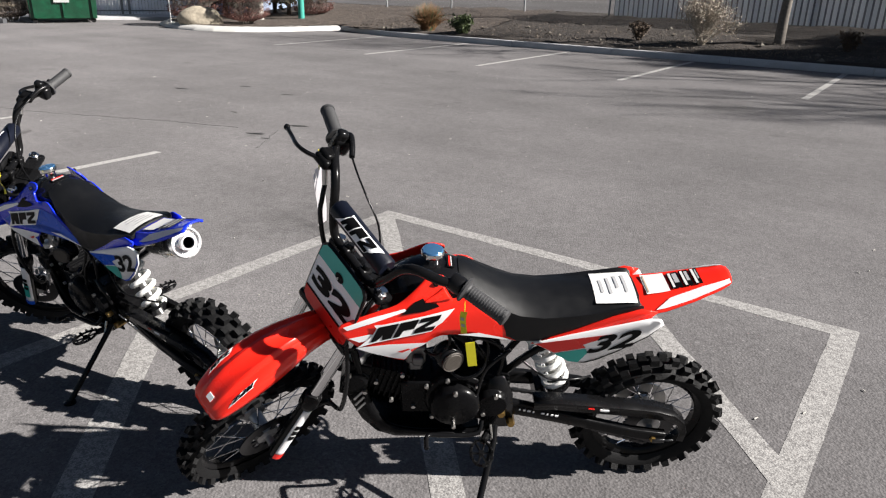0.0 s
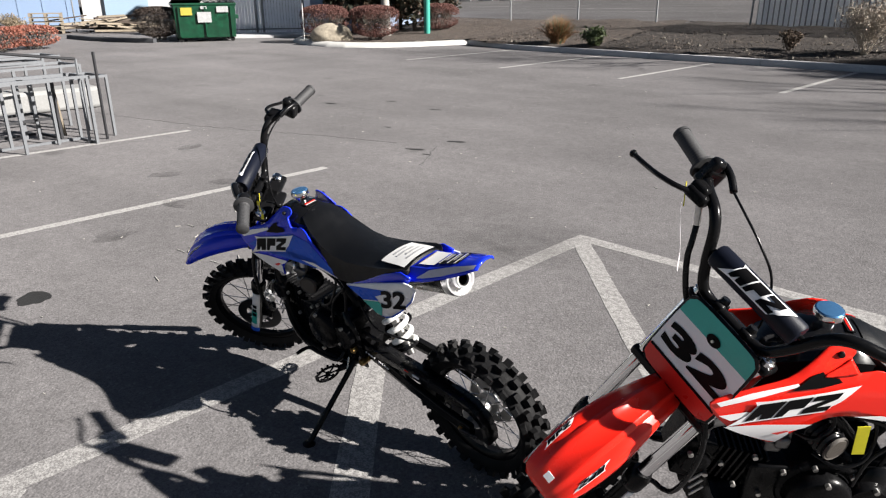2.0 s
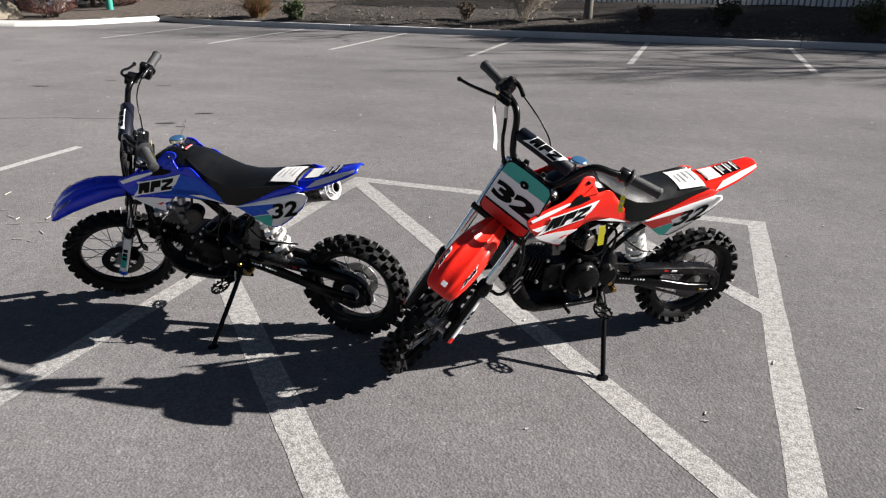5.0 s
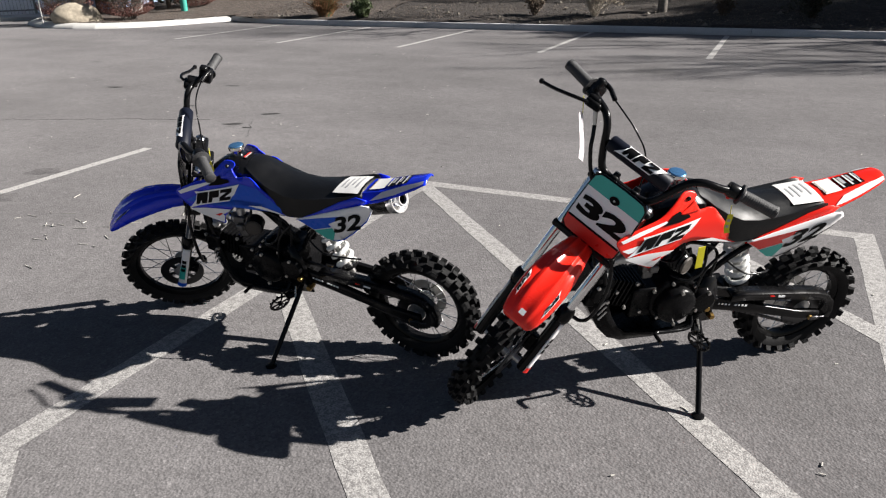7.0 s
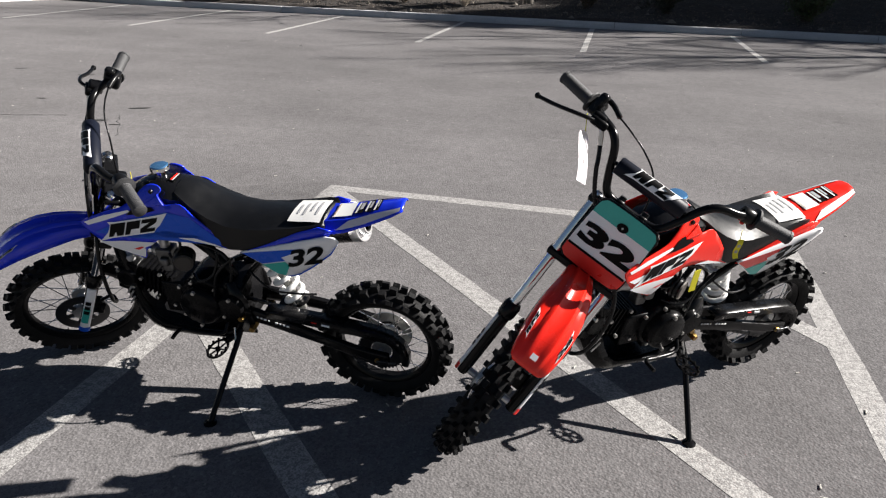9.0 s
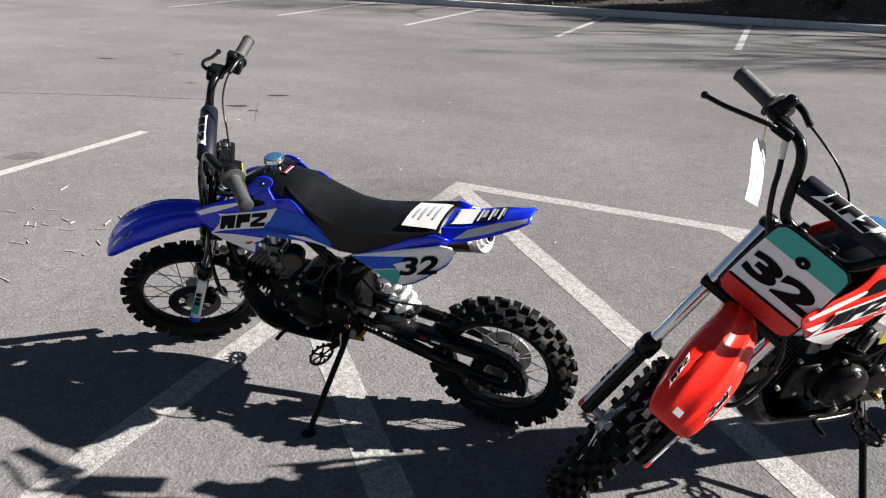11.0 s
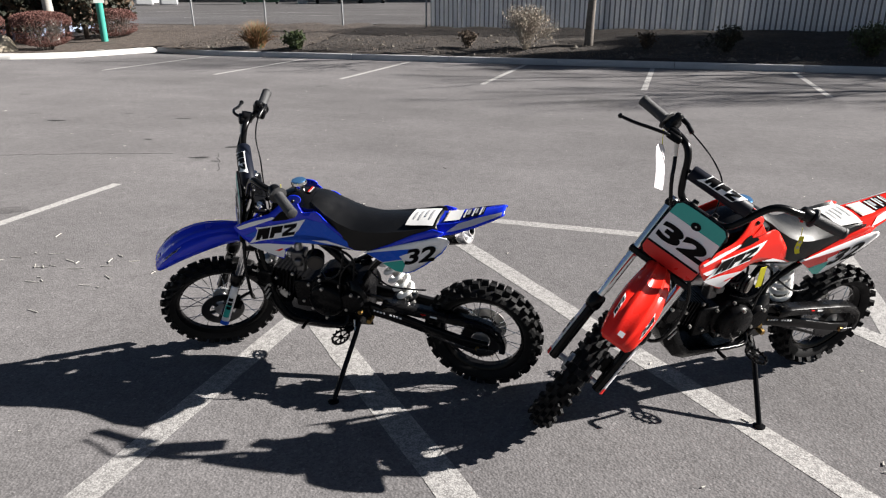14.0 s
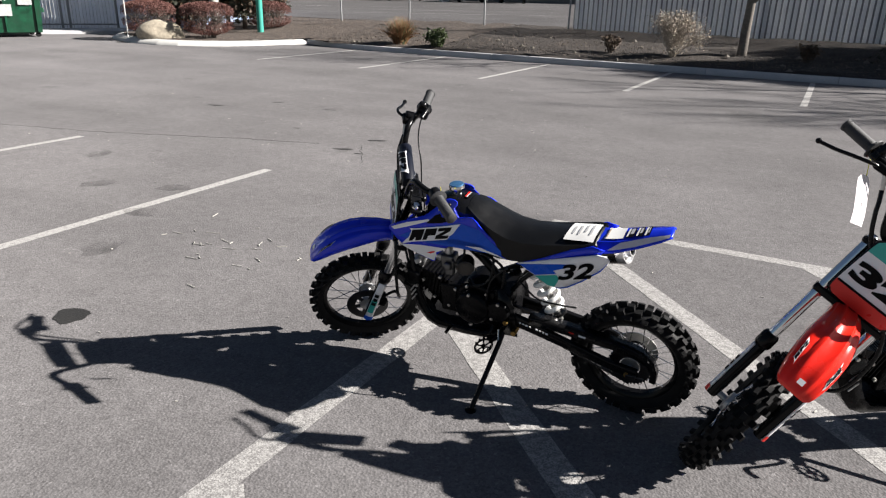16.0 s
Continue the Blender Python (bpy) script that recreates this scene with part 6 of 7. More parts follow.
        part("panel_edge", sheet([(0.272, 0.526), (0.247, 0.5265), (0.217, 0.5385), (0.167, 0.5745), (0.102, 0.6325), (0.072, 0.673), (0.10, 0.6285), (0.165, 0.5705), (0.215, 0.5345), (0.245, 0.5225)], lambda u, v: lay(u, v, 0.0016), 1, (0, s, 0)), other if colour == "blue" else "decal_black", panel, "")
        num = lambda u, v: lay(0.184 - s * u * 1.30 - v * 0.05, 0.611 + v * 0.96 + s * u * 0.36, 0.0026)
        part("race_number", lay_mesh(lettering("32", 0.070, 0.25, 0.035), num, (0, s, 0)), "decal_black", panel, "black race number")

    # radiator shrouds
    for s in (1, -1):
        def lay(u, v, out=0.0):
            y = 0.080 + 0.107 * (u - 0.42)
            y -= 3.0 * max(0, v - 0.690) ** 2 + 2.0 * max(0, 0.64 - v) ** 2
            return Vector((u, s * (y + out), v))

        # lower panel with its front ear that reaches up to the tank
        shape = rounded([(0.866, 0.697, 0), (0.80, 0.722, 0), (0.735, 0.742, 0), (0.69, 0.775, 0), (0.658, 0.801, 0), (0.625, 0.801, 0), (0.614, 0.785, 0), (0.642, 0.763, 0), (0.668, 0.745, 0), (0.60, 0.748, 0), (0.555, 0.750, 0), (0.52, 0.718, 0), (0.48, 0.675, 0), (0.44, 0.637, 0), (0.402, 0.606, 0), (0.43, 0.600, 0), (0.50, 0.620, 0), (0.58, 0.640, 0), (0.63, 0.640, 0), (0.668, 0.615, 0), (0.700, 0.585, 0), (0.716, 0.552, 0), (0.745, 0.566, 0), (0.795, 0.597, 0), (0.835, 0.630, 0), (0.868, 0.672, 0)], 3, True)
        shroud = part("shroud", sheet([(p.x, p.y) for p in shape], lay, 5, (0, s, 0)), colour, bike, colour + " plastic shroud with white graphics", solid=0.004)
        on = lambda k: (lambda u, v: lay(u, v, k))
        up = (0, s, 0)
        part("white_flash", sheet([(0.862, 0.692), (0.80, 0.714), (0.715, 0.733), (0.710, 0.727), (0.79, 0.700), (0.852, 0.681)], on(0.0022), 5, up), "decal_white", shroud, "white flash")
        part("lower_graphic", sheet([(0.835, 0.622), (0.755, 0.626), (0.66, 0.622), (0.672, 0.612), (0.700, 0.600), (0.698, 0.592), (0.714, 0.558), (0.74, 0.568), (0.80, 0.600)], on(0.0022), 5, up), "decal_white", shroud, "pale lower graphic")
        part("graphic_dart", sheet([(0.735, 0.596), (0.706, 0.606), (0.700, 0.603), (0.720, 0.592)], on(0.0036), 3, up), "decal_red", shroud, "")
        part("edge_graphic", sheet([(0.585, 0.642), (0.53, 0.642), (0.47, 0.620), (0.435, 0.603), (0.50, 0.622)], on(0.0021), 5, up), "decal_white", shroud, "")
        if colour == "blue":
            part("graphic_band", sheet([(0.84, 0.655), (0.74, 0.700), (0.60, 0.728), (0.53, 0.712), (0.47, 0.652), (0.43, 0.616), (0.52, 0.650), (0.62, 0.666), (0.75, 0.640)], on(0.0016), 5, up), "decal_blue", shroud, "lighter blue printed band")
        else:
            part("white_flash", sheet([(0.850, 0.655), (0.80, 0.664), (0.735, 0.652), (0.78, 0.650), (0.825, 0.640)], on(0.0020), 5, up), "decal_white", shroud, "")
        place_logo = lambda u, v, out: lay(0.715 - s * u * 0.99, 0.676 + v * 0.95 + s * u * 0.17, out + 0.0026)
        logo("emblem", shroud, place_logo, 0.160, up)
        part("tank_vent", sheet([(0.724, 0.717), (0.690, 0.749), (0.672, 0.756), (0.664, 0.744), (0.640, 0.742), (0.632, 0.733), (0.668, 0.723)], on(0.0030), 4, up), "decal_black", shroud, "black vent panel")
        bolt = lay(0.642, 0.785, 0.003)
        part("shroud_bolt", lathe([(0, 0.004), (0.006, 0.003), (0.007, -0.003)], "y", bolt, 10), "black", shroud, "black fixing bolt")

    # exhaust muffler
    axis = (Vector((0.045, -0.050, 0.646)) - Vector((0.30, -0.085, 0.580)))
    mm = Matrix.Translation((0.30, -0.085, 0.575)) @ axis.to_track_quat("Z", "Y").to_matrix().to_4x4()
    length = axis.length
    muffler = part("muffler", lathe([(0, 0), (0.030, 0.004), (0.047, 0.03), (0.048, 0.04), (0.048, length - 0.02)], "z", seg=32), "black", bike, "black can muffler", mm)
    part("end_cap", lathe([(0.048, length - 0.030), (0.0505, length - 0.028), (0.0505, length - 0.004), (0.048, length), (0.043, length), (0.0415, length - 0.009), (0.025, length - 0.009), (0.025, length + 0.012), (0.0235, length + 0.015), (0.0185, length + 0.015), (0.018, length - 0.05), (0, length - 0.05)], "z", seg=36), "polished", muffler, "polished alloy end cap with a ring round its open outlet")
    # Inside of the outlet, coloured plain black.
    part("outlet", lathe([(0.0175, length + 0.006), (0.0175, length - 0.045), (0, length - 0.045)], "z", seg=24), "decal_black", muffler, "black outlet bore")

    # swingarm, chain guard, chain, shock
    swing = bmesh.new()
    for s in (1, -1):
        rings = []
        for x, z, hh in ((0.455, 0.340, 0.027), (0.36, 0.322, 0.024), (0.20, 0.285, 0.019), (0.06, 0.245, 0.018), (-0.035, 0.228, 0.020)):
            y = lerp(x, (-0.035, 0.084), (0.2, 0.078), (0.455, 0.055)) * s
            rings.append([swing.verts.new((x, y + 0.011 * a, z + hh * b)) for a, b in ((-1, -0.8), (-0.7, -1), (0.7, -1), (1, -0.8), (1, 0.8), (0.7, 1), (-0.7, 1), (-1, 0.8))])
        skin(swing, rings)
    box(swing, (0.03, 0.12, 0.05), (0.33, 0, 0.33))
    lathe([(0, -0.075), (0.026, -0.075), (0.026, 0.075), (0, 0.075)], "y", (0.455, 0, 0.335), 18, swing)
    bmesh.ops.recalc_face_normals(swing, faces=swing.faces)
    arm = part("swingarm", swing, "paint_black", bike, "black box-section swingarm", bevel=0.002)
    part("chain_adjuster", boxes(((0.035, 0.010, 0.014), (-0.015, 0.098, 0.225)), ((0.03, 0.005, 0.005), (-0.045, 0.098, 0.225))), "dark_steel", arm, "steel chain adjuster", bevel=0.002)
    guard = []
    for x, z in ((0.36, 0.378), (0.30, 0.377), (0.18, 0.362), (0.06, 0.346), (0.0, 0.336), (-0.05, 0.318), (-0.085, 0.285), (-0.10, 0.24), (-0.098, 0.205)):
        d = Vector((x - 0.03, 0, z - 0.23)).normalized()
        if x > 0.08:
            d = Vector((0.05, 0, 1)).normalized()
        tall = lerp(x, (-0.1, 0.022), (0.0, 0.034), (0.36, 0.03))
        p = Vector((x, 0, z))
        guard.append([p - d * tall + Vector((0, 0.088, 0)), p - d * 0.003 + Vector((0, 0.089, 0)), p + Vector((0, 0.082, 0)), p + Vector((0, 0.048, 0))])
    guard_ob = part("chain_guard", loft([[g for g in r] for r in guard], False, False), "black", bike, "black plastic chain guard", solid=0.003)
    for k in range(9):
        if k != 4:
            part("print_bar", boxes(((0.005 + 0.002 * (k % 3), 0.0015, 0.006), (0.395 - 0.013 * k, 0.0785 + 0.0011 * k, 0.339 - 0.0022 * k), Matrix.Rotation(radians(-8), 3, "Y"))), "decal_white", arm, "", smooth=False)
    part("guard_sticker", boxes(((0.026, 0.002, 0.006), (0.16, 0.0905, 0.345), Matrix.Rotation(radians(-8), 3, "Y"))), "decal_white", guard_ob, "small white sticker", smooth=False)
    part("guard_mark", boxes(((0.018, 0.002, 0.003), (0.198, 0.0905, 0.352), Matrix.Rotation(radians(-8), 3, "Y"))), "decal_red", guard_ob, "", smooth=False)
    for z0, z1 in ((0.398, 0.300), (0.345, 0.152)):
        links = bmesh.new()
        a, b = Vector((0.478, 0.046, z0)), Vector((0.0, 0.046, z1))
        n = 38
        ang = math.atan2(b.z - a.z, b.x - a.x)
        for k in range(n):
            box(links, (0.016, 0.010 if k % 2 else 0.006, 0.009), a.lerp(b, (k + 0.5) / n), Matrix.Rotation(-ang, 3, "Y"))
        part("chain_run", links, "dark_steel", bike, "steel roller chain", smooth=False)
    s0, s1 = Vector((0.362, 0.0, 0.57)), Vector((0.282, 0.0, 0.365))
    part("shock_absorber", bars(0.014, [s0 + (s0 - s1) * 0.12, s1 - (s0 - s1) * 0.16], seg=14), "steel", bike, "rear shock absorber")
    shock = bike.children[-1]
    coil = []
    d, a0 = (s1 - s0), (s1 - s0).orthogonal().normalized()
    b0 = d.normalized().cross(a0)
    for k in range(91):
        t, a = k / 90, 2 * math.pi * 6.0 * k / 90
        coil.append(s0 + d * t + 0.033 * (math.cos(a) * a0 + math.sin(a) * b0))
    part("coil_spring", bars(0.0090, coil, seg=8), "spring_white", shock, "white painted coil spring")
    part("spring_seat", bars(0.036, [s1, s1 + d * 0.05], seg=20), "paint_black", shock)
    part("spring_seat", bars(0.036, [s0 - d * 0.05, s0], seg=20), "alloy", shock)
    part("brake_hose", bars(0.0035, [(0.40, 0.05, 0.50), (0.33, 0.07, 0.455), (0.25, 0.06, 0.44), (0.20, 0.03, 0.42)], smooth=6), "black", bike, "")

    # stand, pegs, shift lever
    foot = Vector(foot)
    stand = part("kickstand", bars(0.0095, [(0.462, 0.085, 0.285), (0.466, 0.12, 0.255), foot], smooth=0), "paint_black", bike, "black side stand, folded out")
    part("stand_foot", lathe([(0, 0.0), (0.021, 0.0), (0.021, 0.006), (0.008, 0.012), (0, 0.012)], "z", seg=14), "paint_black", stand, "", Matrix.Translation(foot) @ Matrix.Rotation(radians(lean), 4, "X") @ Matrix.Translation((0, 0, -0.004)))
    part("stand_spring", bars(0.004, [(0.475, 0.095, 0.30), (0.468, 0.13, 0.24)], seg=8), "steel", stand)
    for s in (1, -1):
        peg = bmesh.new()
        tube(peg, [(0.470, 0.08 * s, 0.268), (0.498, 0.13 * s, 0.268)], 0.011, 10)
        ring = [Vector((0.505 + 0.029 * math.cos(2 * math.pi * q / 24), (0.170 + 0.042 * math.sin(2 * math.pi * q / 24)) * s, 0.270)) for q in range(25)]
        tube(peg, ring, 0.0042, 6)
        for q in range(0, 24, 2):
            box(peg, (0.006, 0.006, 0.010), ring[q] + Vector((0, 0, 0.005)))
        for q in range(0, 24, 4):
            tube(peg, [(0.505, 0.170 * s, 0.268), ring[q]], 0.0030, 5)
        lathe([(0, 0.263), (0.008, 0.263), (0.008, 0.275), (0, 0.275)], "z", (0.505, 0.170 * s, 0), 10, peg)
        part("footpeg", peg, "paint_black", bike, "toothed oval folding footpeg", smooth=False)
    part("shift_lever", bars(0.0065, [(0.50, 0.09, 0.31), (0.515, 0.115, 0.285), (0.60, 0.125, 0.290), (0.650, 0.130, 0.296), (0.655, 0.175, 0.298)], smooth=4), "paint_black", bike, "black shift lever")
    part("brake_pedal", bars(0.0065, [(0.46, -0.10, 0.29), (0.52, -0.125, 0.275), (0.62, -0.125, 0.285), (0.65, -0.13, 0.30)], smooth=4), "paint_black", bike, "black rear brake pedal")

    # fork
    for s in (1, -1):
        y = 0.092 * s
        leg = part("fork_leg", lathe([(0, -0.035), (0.016, -0.033), (0.019, -0.02), (0.0195, 0.19), (0.0245, 0.195), (0.0265, 0.205), (0.0265, 0.235), (0.022, 0.245), (0.016, 0.247)], "z", (0.016, y, 0), 20), "paint_black", bike, "black lower fork leg", low_fork)
        part("stanchion", lathe([(0.0165, 0.2), (0.0165, 0.612 + reach)], "z", (0.016, y, 0), 20), "chrome", leg, "bright stanchion tube")
        part("fork_cap", lathe([(r, h + reach) for r, h in ((0, 0.625), (0.010, 0.625), (0.012, 0.621), (0.0165, 0.618), (0.0165, 0.606))], "z", (0.016, y, 0), 12), "chrome", leg, "bright top cap")
        cover = []
        for w in (-0.028, 0.0, 0.06, 0.12, 0.175, 0.188):
            r = lerp(w, (-0.03, 0.024), (0.06, 0.0235), (0.188, 0.022))
            cover.append([(0.016 + r * math.cos(radians(a)), y + r * math.sin(radians(a)), w) for a in (s * q for q in (40, 52, 64, 76, 88, 100, 112, 124))])
        guard_f = part("fork_guard", loft(cover, False, False), "decal_white", leg, "white fork guard sticker", solid=0.003)
        tip = []
        for w in (-0.030, -0.018, -0.008):
            r = 0.0252
            tip.append([(0.016 + r * math.cos(radians(a)), y + r * math.sin(radians(a)), w) for a in (s * q for q in (38, 52, 64, 76, 88, 100, 112, 126))])
        part("guard_tip", loft(tip, False, False), other, guard_f, "")
        if colour == "blue":
            mid = [[(0.016 + 0.0248 * math.cos(radians(a)), y + 0.0248 * math.sin(radians(a)), w) for a in (s * q for q in (46, 64, 82, 100))] for w in (0.015, 0.05, 0.09)]
            part("guard_band", loft(mid, False, False), "decal_teal", guard_f, "teal band")
        for k in range(3):
            blk = [[(0.016 + 0.0252 * math.cos(radians(a)), y + 0.0252 * math.sin(radians(a)), w) for a in (s * q for q in (55, 68, 81, 95))] for w in (0.062 + 0.024 * k, 0.080 + 0.024 * k)]
            part("emblem_block", loft(blk, False, False), "decal_black", guard_f, "")
    clamp_lo = boxes(((0.05, 0.225, 0.026), (0.010, 0, 0.415)), ((0.07, 0.06, 0.026), (0.0, 0, 0.415)))
    part("lower_triple_clamp", clamp_lo, "paint_black", bike, "black fork clamp", S, bevel=0.008)
    part("upper_triple_clamp", boxes(((0.05, 0.225, 0.022), (0.010, 0, 0.600)), ((0.075, 0.07, 0.022), (0.0, 0, 0.600))), "paint_black", bike, "black fork clamp", S, bevel=0.008)
    part("caliper", boxes(((0.034, 0.03, 0.062), (-0.012, 0.062, 0.055)), ((0.02, 0.02, 0.04), (-0.03, 0.075, 0.05))), "engine_black", bike, "black brake caliper", low_fork, bevel=0.005)

    # front fender
    line = [(0.895, 0.618, 0.040), (0.935, 0.640, 0.044), (0.985, 0.658, 0.050), (1.04, 0.668, 0.058), (1.09, 0.668, 0.064), (1.14, 0.658, 0.067), (1.185, 0.640, 0.067), (1.222, 0.617, 0.064), (1.252, 0.592, 0.058), (1.266, 0.578, 0.052), (1.272, 0.569, 0.042)]
    to_steer = steering(0).inverted()
    rings = []
    for k, (x, z, hw) in enumerate(line):
        nx = line[min(k + 1, len(line) - 1)]
        pv = line[max(k - 1, 0)]
        tan = Vector((nx[0] - pv[0], 0, nx[1] - pv[1])).normalized()
        nor = Vector((-tan.z, 0, tan.x))
        c = Vector((x, 0, z))
        drop = lerp(x, (0.9, 0.030), (1.06, 0.052), (1.16, 0.045), (1.24, 0.026), (1.272, 0.008))
        ring = []
        for a, d in ((1.0, -1.0), (0.985, -0.55), (0.93, -0.20), (0.80, -0.02), (0.62, 0.02), (0.52, 0.05), (0.44, 0.20), (0.34, 0.25), (0.20, 0.16), (0, 0.13), (-0.20, 0.16), (-0.34, 0.25), (-0.44, 0.20), (-0.52, 0.05), (-0.62, 0.02), (-0.80, -0.02), (-0.93, -0.20), (-0.985, -0.55), (-1.0, -1.0)):
            ring.append(to_steer @ (c + Vector((0, a * hw, 0)) + nor * (d * drop)))
        rings.append(ring)
    fender = part("front_fender", loft(rings, False, False), colour, bike, "glossy " + colour + " plastic front fender", S @ pose(0, 0, -0.008, 0, 0, 5.0 if colour == "red" else 0.0), solid=0.004)
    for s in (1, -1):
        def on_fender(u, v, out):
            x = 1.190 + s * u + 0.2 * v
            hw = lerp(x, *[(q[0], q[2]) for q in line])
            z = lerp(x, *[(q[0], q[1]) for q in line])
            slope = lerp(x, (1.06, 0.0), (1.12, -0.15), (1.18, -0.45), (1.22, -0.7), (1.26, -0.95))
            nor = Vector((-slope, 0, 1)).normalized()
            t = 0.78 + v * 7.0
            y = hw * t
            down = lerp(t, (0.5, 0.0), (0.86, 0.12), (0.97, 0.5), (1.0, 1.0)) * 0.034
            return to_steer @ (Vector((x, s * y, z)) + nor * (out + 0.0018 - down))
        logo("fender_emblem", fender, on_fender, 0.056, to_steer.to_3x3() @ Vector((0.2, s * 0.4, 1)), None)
    part("tip_badge", boxes(((0.016, 0.018, 0.0016), to_steer @ Vector((1.250, 0.0, 0.6005)), to_steer.to_3x3() @ Matrix.Rotation(radians(40), 3, "Y"))), "decal_white", fender, "small white badge", smooth=False)

    # number plate
    def on_plate(u, v, out=0.0):
        # u to the bike's left, v up from the plate's centre
        w = 0.531 + v
        f = 0.066 + 0.20 * v
        return Vector((f + out, u + 0.010, w))

    outline = [(p.x, p.y) for p in rounded([(-0.094, 0.068, 0), (-0.085, 0.096, 0), (-0.058, 0.105, 0), (0.058, 0.105, 0), (0.085, 0.096, 0), (0.094, 0.068, 0), (0.099, -0.070, 0), (0.090, -0.096, 0), (0.062, -0.105, 0), (-0.062, -0.105, 0), (-0.090, -0.096, 0), (-0.099, -0.070, 0)], 4, True)]
    plate = part("number_plate", sheet(outline, on_plate, 2, ahead), "black", bike, "black rimmed front number plate", S, solid=0.007)
    part("plate_bracket", boxes(((0.012, 0.05, 0.02), (0.052, 0.006, 0.562)), ((0.03, 0.02, 0.016), (0.045, 0.006, 0.60))), "black", plate, "black mounting strap", bevel=0.004)
    k = 0.955
    inner = [(u * k, v * k) for u, v in outline]
    part("plate_face", sheet(clipped(inner, -0.056, 0.052), lambda u, v: on_plate(u, v, 0.0012), 2, ahead), "decal_white", plate, "white number field")
    part("plate_top_band", sheet(clipped(inner, 0.052, 1.0), lambda u, v: on_plate(u, v, 0.0012), 1, ahead), "decal_teal", plate, "teal band")
    part("plate_low_band", sheet(clipped(inner, -1.0, -0.056), lambda u, v: on_plate(u, v, 0.0012), 1, ahead), other, plate, colour + " band")
    part("plate_line", sheet([(-0.092, -0.053), (0.092, -0.053), (0.092, -0.060), (-0.092, -0.060)], lambda u, v: on_plate(u, v, 0.0022), 1, ahead), "decal_black", plate, "")
    part("plate_number", lay_mesh(lettering("32", 0.060, 0.0, 0.055), lambda u, v: on_plate(u * 2.25, v - 0.004, 0.0026), ahead), "decal_black", plate, "black race number")
    part("plate_hole", sheet([(0.0165 * math.cos(a), 0.060 + 0.0125 * math.sin(a)) for a in (2 * math.pi * q / 16 for q in range(16))], lambda u, v: on_plate(u, v, 0.0026), 0, ahead), "decal_black", plate, "black fixing hole")
    part("plate_bolt", lathe([(0, 0.004), (0.003, 0.004), (0.003, 0)], "x", on_plate(0, 0.060, 0.005), 8), "steel", plate, "")

    # handlebar
    half = [(0.050, 0.0, 0.630), (0.052, 0.055, 0.632), (0.058, 0.085, 0.645), (0.070, 0.110, 0.690), (0.078, 0.135, 0.745), (0.074, 0.165, 0.775), (0.050, 0.21, 0.787), (0.015, 0.255, 0.800), (-0.016, 0.357, 0.811)]
    line = [(x, -y, z) for x, y, z in half[:0:-1]] + half
    bar = part("handlebar", bars(0.0112, line, seg=14, smooth=5), "paint_black", bike, "black steel handlebar, turned to its left", S)
    part("bar_clamp", boxes(((0.034, 0.026, 0.045), (0.045, 0.036, 0.622)), ((0.034, 0.026, 0.045), (0.045, -0.036, 0.622))), "black", bar, "", bevel=0.006)
    for s in (1, -1):
        part("clamp_bolt", lathe([(0, 0.655), (0.009, 0.655), (0.010, 0.650), (0.010, 0.640)], "z", (0.045, 0.036 * s, 0), 12), "black", bar, "black bolt head")
    part("crossbar", bars(0.006, [(0.073, -0.125, 0.715), (0.073, 0.125, 0.715)], seg=10), "paint_black", bar)
    padm = lathe([(0, -0.104), (0.021, -0.103), (0.0245, -0.098), (0.0245, 0.098), (0.021, 0.103), (0, 0.104)], "y", (0.075, 0, 0.716), 24)
    pad = part("bar_pad", padm, "pad", bar, "navy padded crossbar roll")
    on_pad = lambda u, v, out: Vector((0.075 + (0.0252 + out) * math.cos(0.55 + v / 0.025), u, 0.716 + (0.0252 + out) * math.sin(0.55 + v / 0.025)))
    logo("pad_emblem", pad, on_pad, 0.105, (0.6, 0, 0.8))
    for s in (1, -1):
        a, b = Vector(half[-2]), Vector(half[-1])
        a.y *= s
        b.y *= s
        d = (b - a)
        mg = Matrix.Translation(a) @ d.to_track_quat("Z", "Y").to_matrix().to_4x4()
        n = d.length
        prof = [(0.012, 0.0), (0.029, 0.001), (0.030, 0.006), (0.018, 0.010)]
        for q in range(14):
            z = 0.014 + (n - 0.024) * q / 13
            prof += [(0.0165, z), (0.0175, z + 0.003), (0.0175, z + 0.005), (0.0165, z + 0.006)]
        prof += [(0.0185, n - 0.004), (0.0185, n + 0.003), (0.014, n + 0.006), (0, n + 0.006)]
        part("grip", lathe(prof, "z", seg=20), "grip", bar, "ribbed grey rubber grip", mg)
        if s > 0:
            part("grip_housing", lathe([(0.0112, -0.034), (0.019, -0.034), (0.021, -0.030), (0.021, -0.006), (0.019, -0.002), (0.0112, -0.002)], "z", seg=20), "black", bar, "black switch collar", mg)
        else:
            part("grip_housing", boxes(((0.048, 0.048, 0.034), (0, 0, -0.020)), ((0.03, 0.05, 0.026), (0.010, 0.018, -0.022))), "black", bar, "black throttle housing", mg, bevel=0.009)
        if s > 0:
            part("kill_switch", boxes(((0.010, 0.008, 0.010), (0.002, -0.023, -0.018))), "decal_red", bar, "red stop button", mg, bevel=0.003)
    # brake lever and perch on the right
    part("lever_perch", boxes(((0.040, 0.040, 0.030), (0.066, -0.212, 0.780)), ((0.030, 0.05, 0.024), (0.080, -0.205, 0.772))), "engine_black", bar, "black brake master cylinder", bevel=0.007)
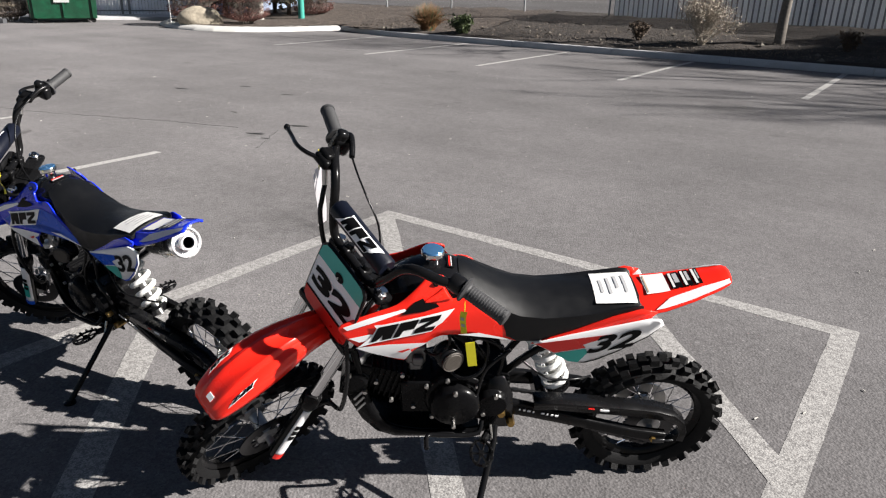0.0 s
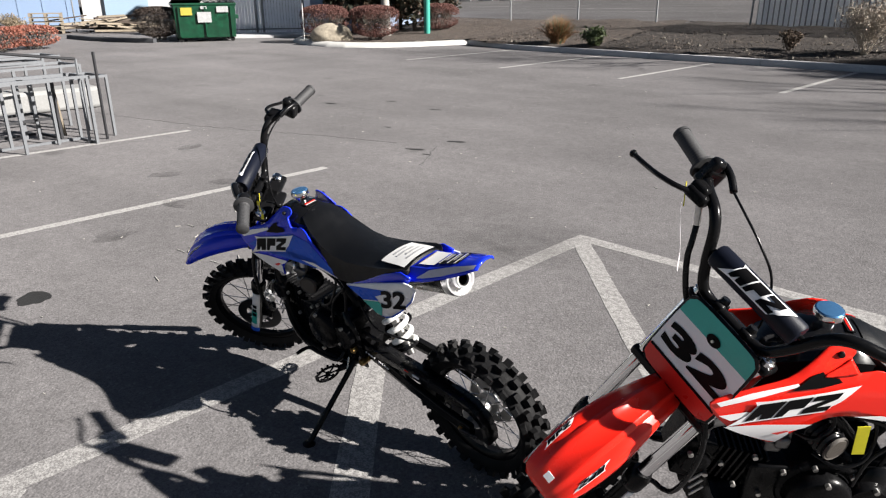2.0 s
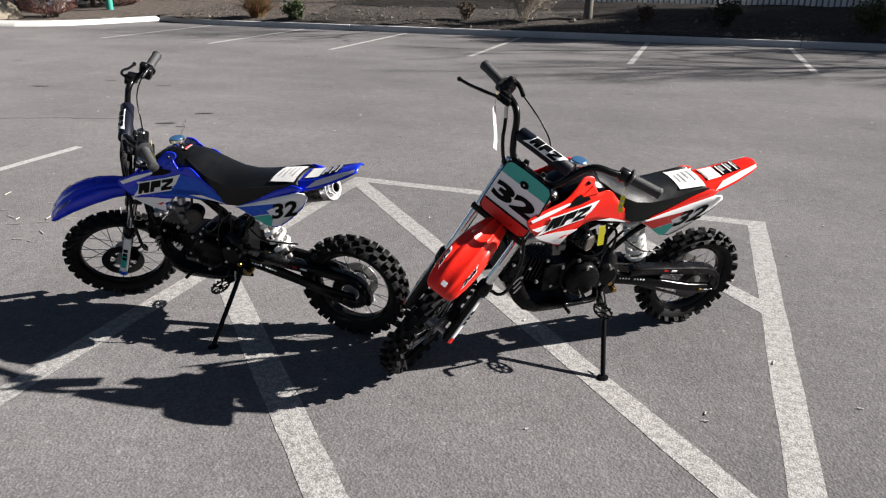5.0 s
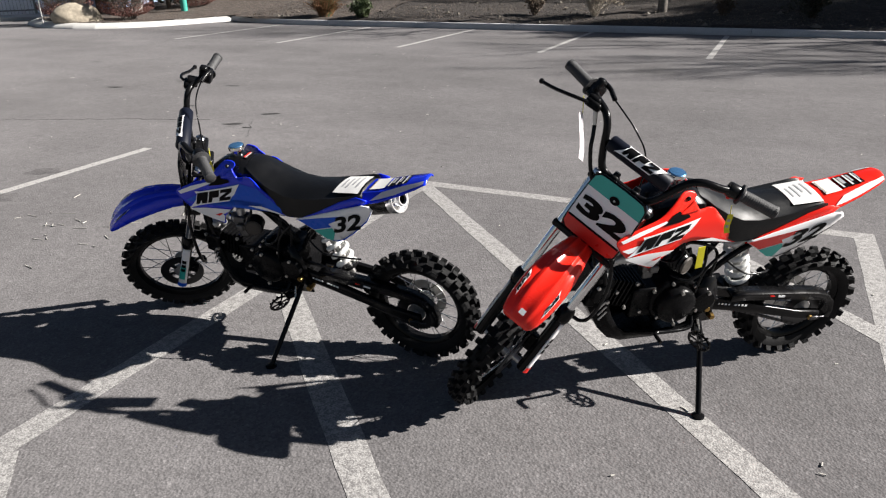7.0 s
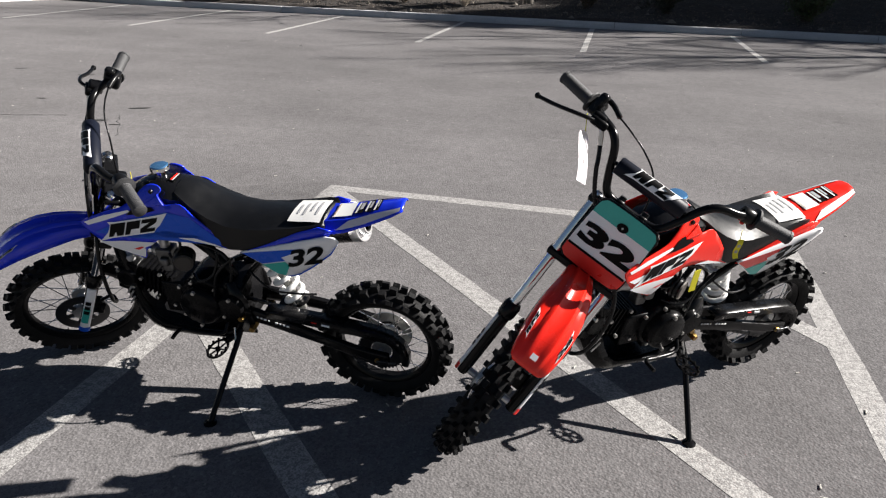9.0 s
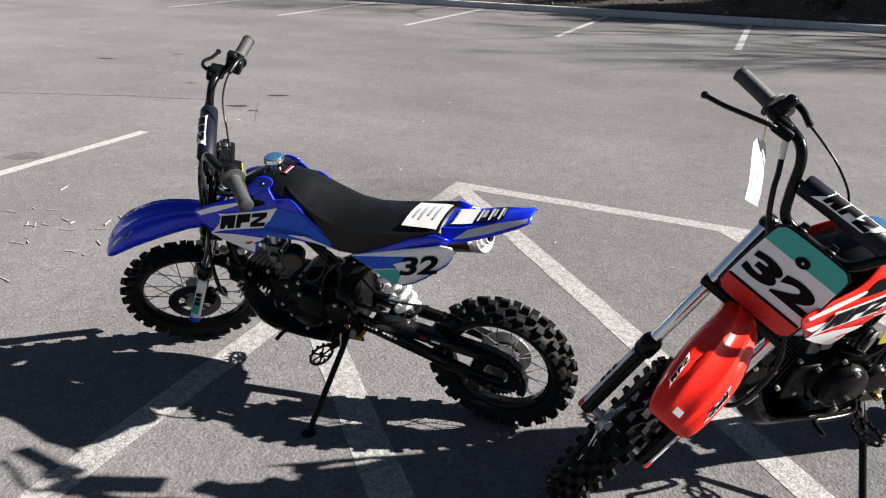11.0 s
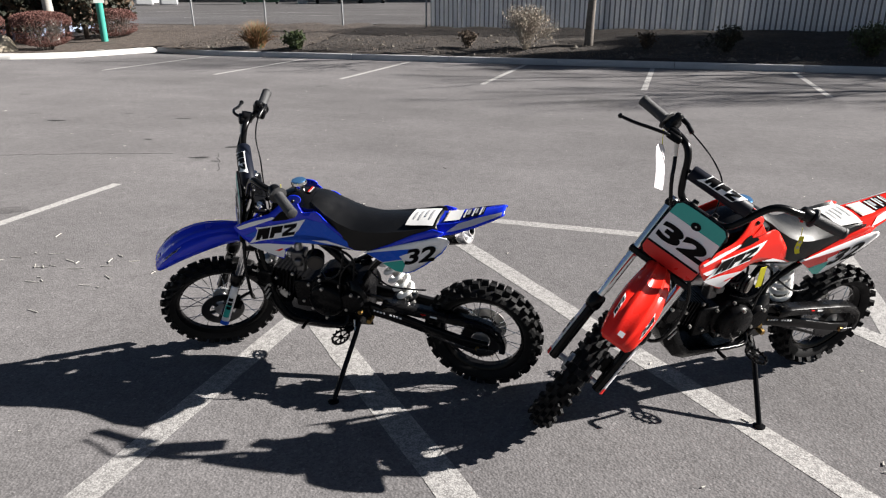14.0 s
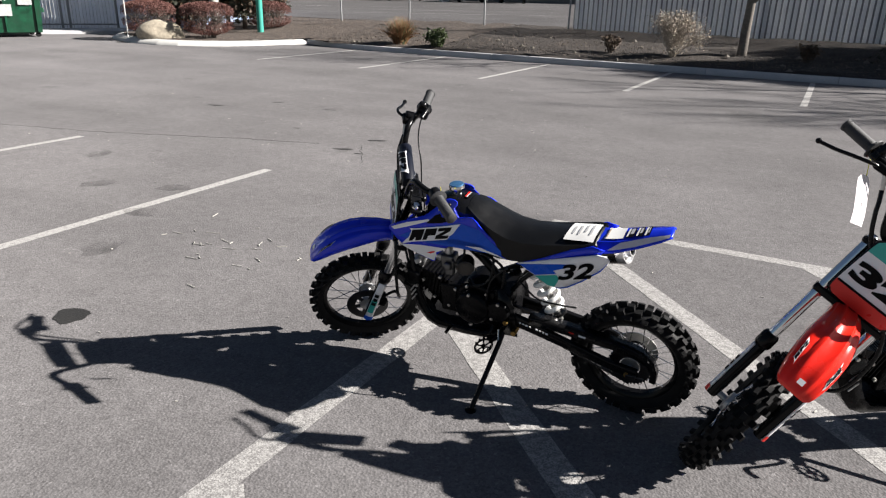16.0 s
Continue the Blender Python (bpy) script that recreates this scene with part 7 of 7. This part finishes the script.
    part("brake_lever", bars(0.0055, [(0.088, -0.215, 0.772), (0.106, -0.245, 0.766), (0.102, -0.285, 0.756), (0.080, -0.33, 0.744), (0.063, -0.376, 0.736)], smooth=5), "paint_black", bar, "black brake lever")
    ball = bmesh.new()
    bmesh.ops.create_uvsphere(ball, u_segments=10, v_segments=8, radius=0.0085, matrix=Matrix.Translation((0.062, -0.379, 0.736)))
    part("lever_ball", ball, "paint_black", bar)
    part("hose_fitting", bars(0.007, [(0.084, -0.190, 0.765), (0.078, -0.169, 0.729)], seg=10), "steel", bar, "bright hose fitting")
    part("brake_hose", bars(0.0062, [(0.078, -0.169, 0.729), (0.082, -0.152, 0.70), (0.082, -0.135, 0.667), (0.066, -0.095, 0.609), (0.044, -0.02, 0.54), (0.034, 0.085, 0.45), (0.020, 0.135, 0.38), (-0.010, 0.155, 0.29), (-0.040, 0.155, 0.215), (-0.058, 0.135, 0.180), (-0.045, 0.105, 0.175), (-0.02, 0.09, 0.13)], smooth=7), "black", bar, "black front brake hose", None)
    part("throttle_elbow", bars(0.0075, [(0.012, -0.252, 0.800), (0.004, -0.238, 0.826), (0.020, -0.205, 0.826), (0.036, -0.172, 0.811)], smooth=5), "black", bar, "black throttle cable elbow")
    part("throttle_cable", bars(0.0026, [(0.036, -0.172, 0.811), (0.046, -0.12, 0.797), (0.046, -0.066, 0.777), (0.028, -0.009, 0.738), (0.002, 0.028, 0.66), (-0.035, 0.03, 0.58), (-0.06, 0.01, 0.50)], smooth=6), "black", bar, "thin black throttle cable")

    # stand the bike on the ground: tyres touch at z = 0
    turn_m = Matrix.Rotation(radians(heading), 4, "Z") @ Matrix.Rotation(radians(-lean), 4, "X")
    lift, pitch = 0.0, 0.0
    tyres = [[w.matrix_basis @ p for p in touch] for w, touch in (rear, front)]
    for _ in range(4):
        m = Matrix.Translation((at[0], at[1], lift)) @ turn_m @ Matrix.Rotation(pitch, 4, "Y")
        low = [min((m @ p).z for p in pts) for pts in tyres]
        pitch += (low[1] - low[0]) / 1.13
        lift -= low[0]
    bike.matrix_basis = m
    return bike


red_bike = make_bike("red", "red and white off-road dirt bike leaning on its side stand", (2.209, 2.551), -141.06, 40.4, 14.7, 0.022, (0.538, 0.318, 0.081))
blue_bike = make_bike("blue", "blue and white off-road dirt bike leaning on its side stand", (1.007, 1.979), 181.8, 34.8, 11.6, -0.020, (0.509, 0.307, 0.076))
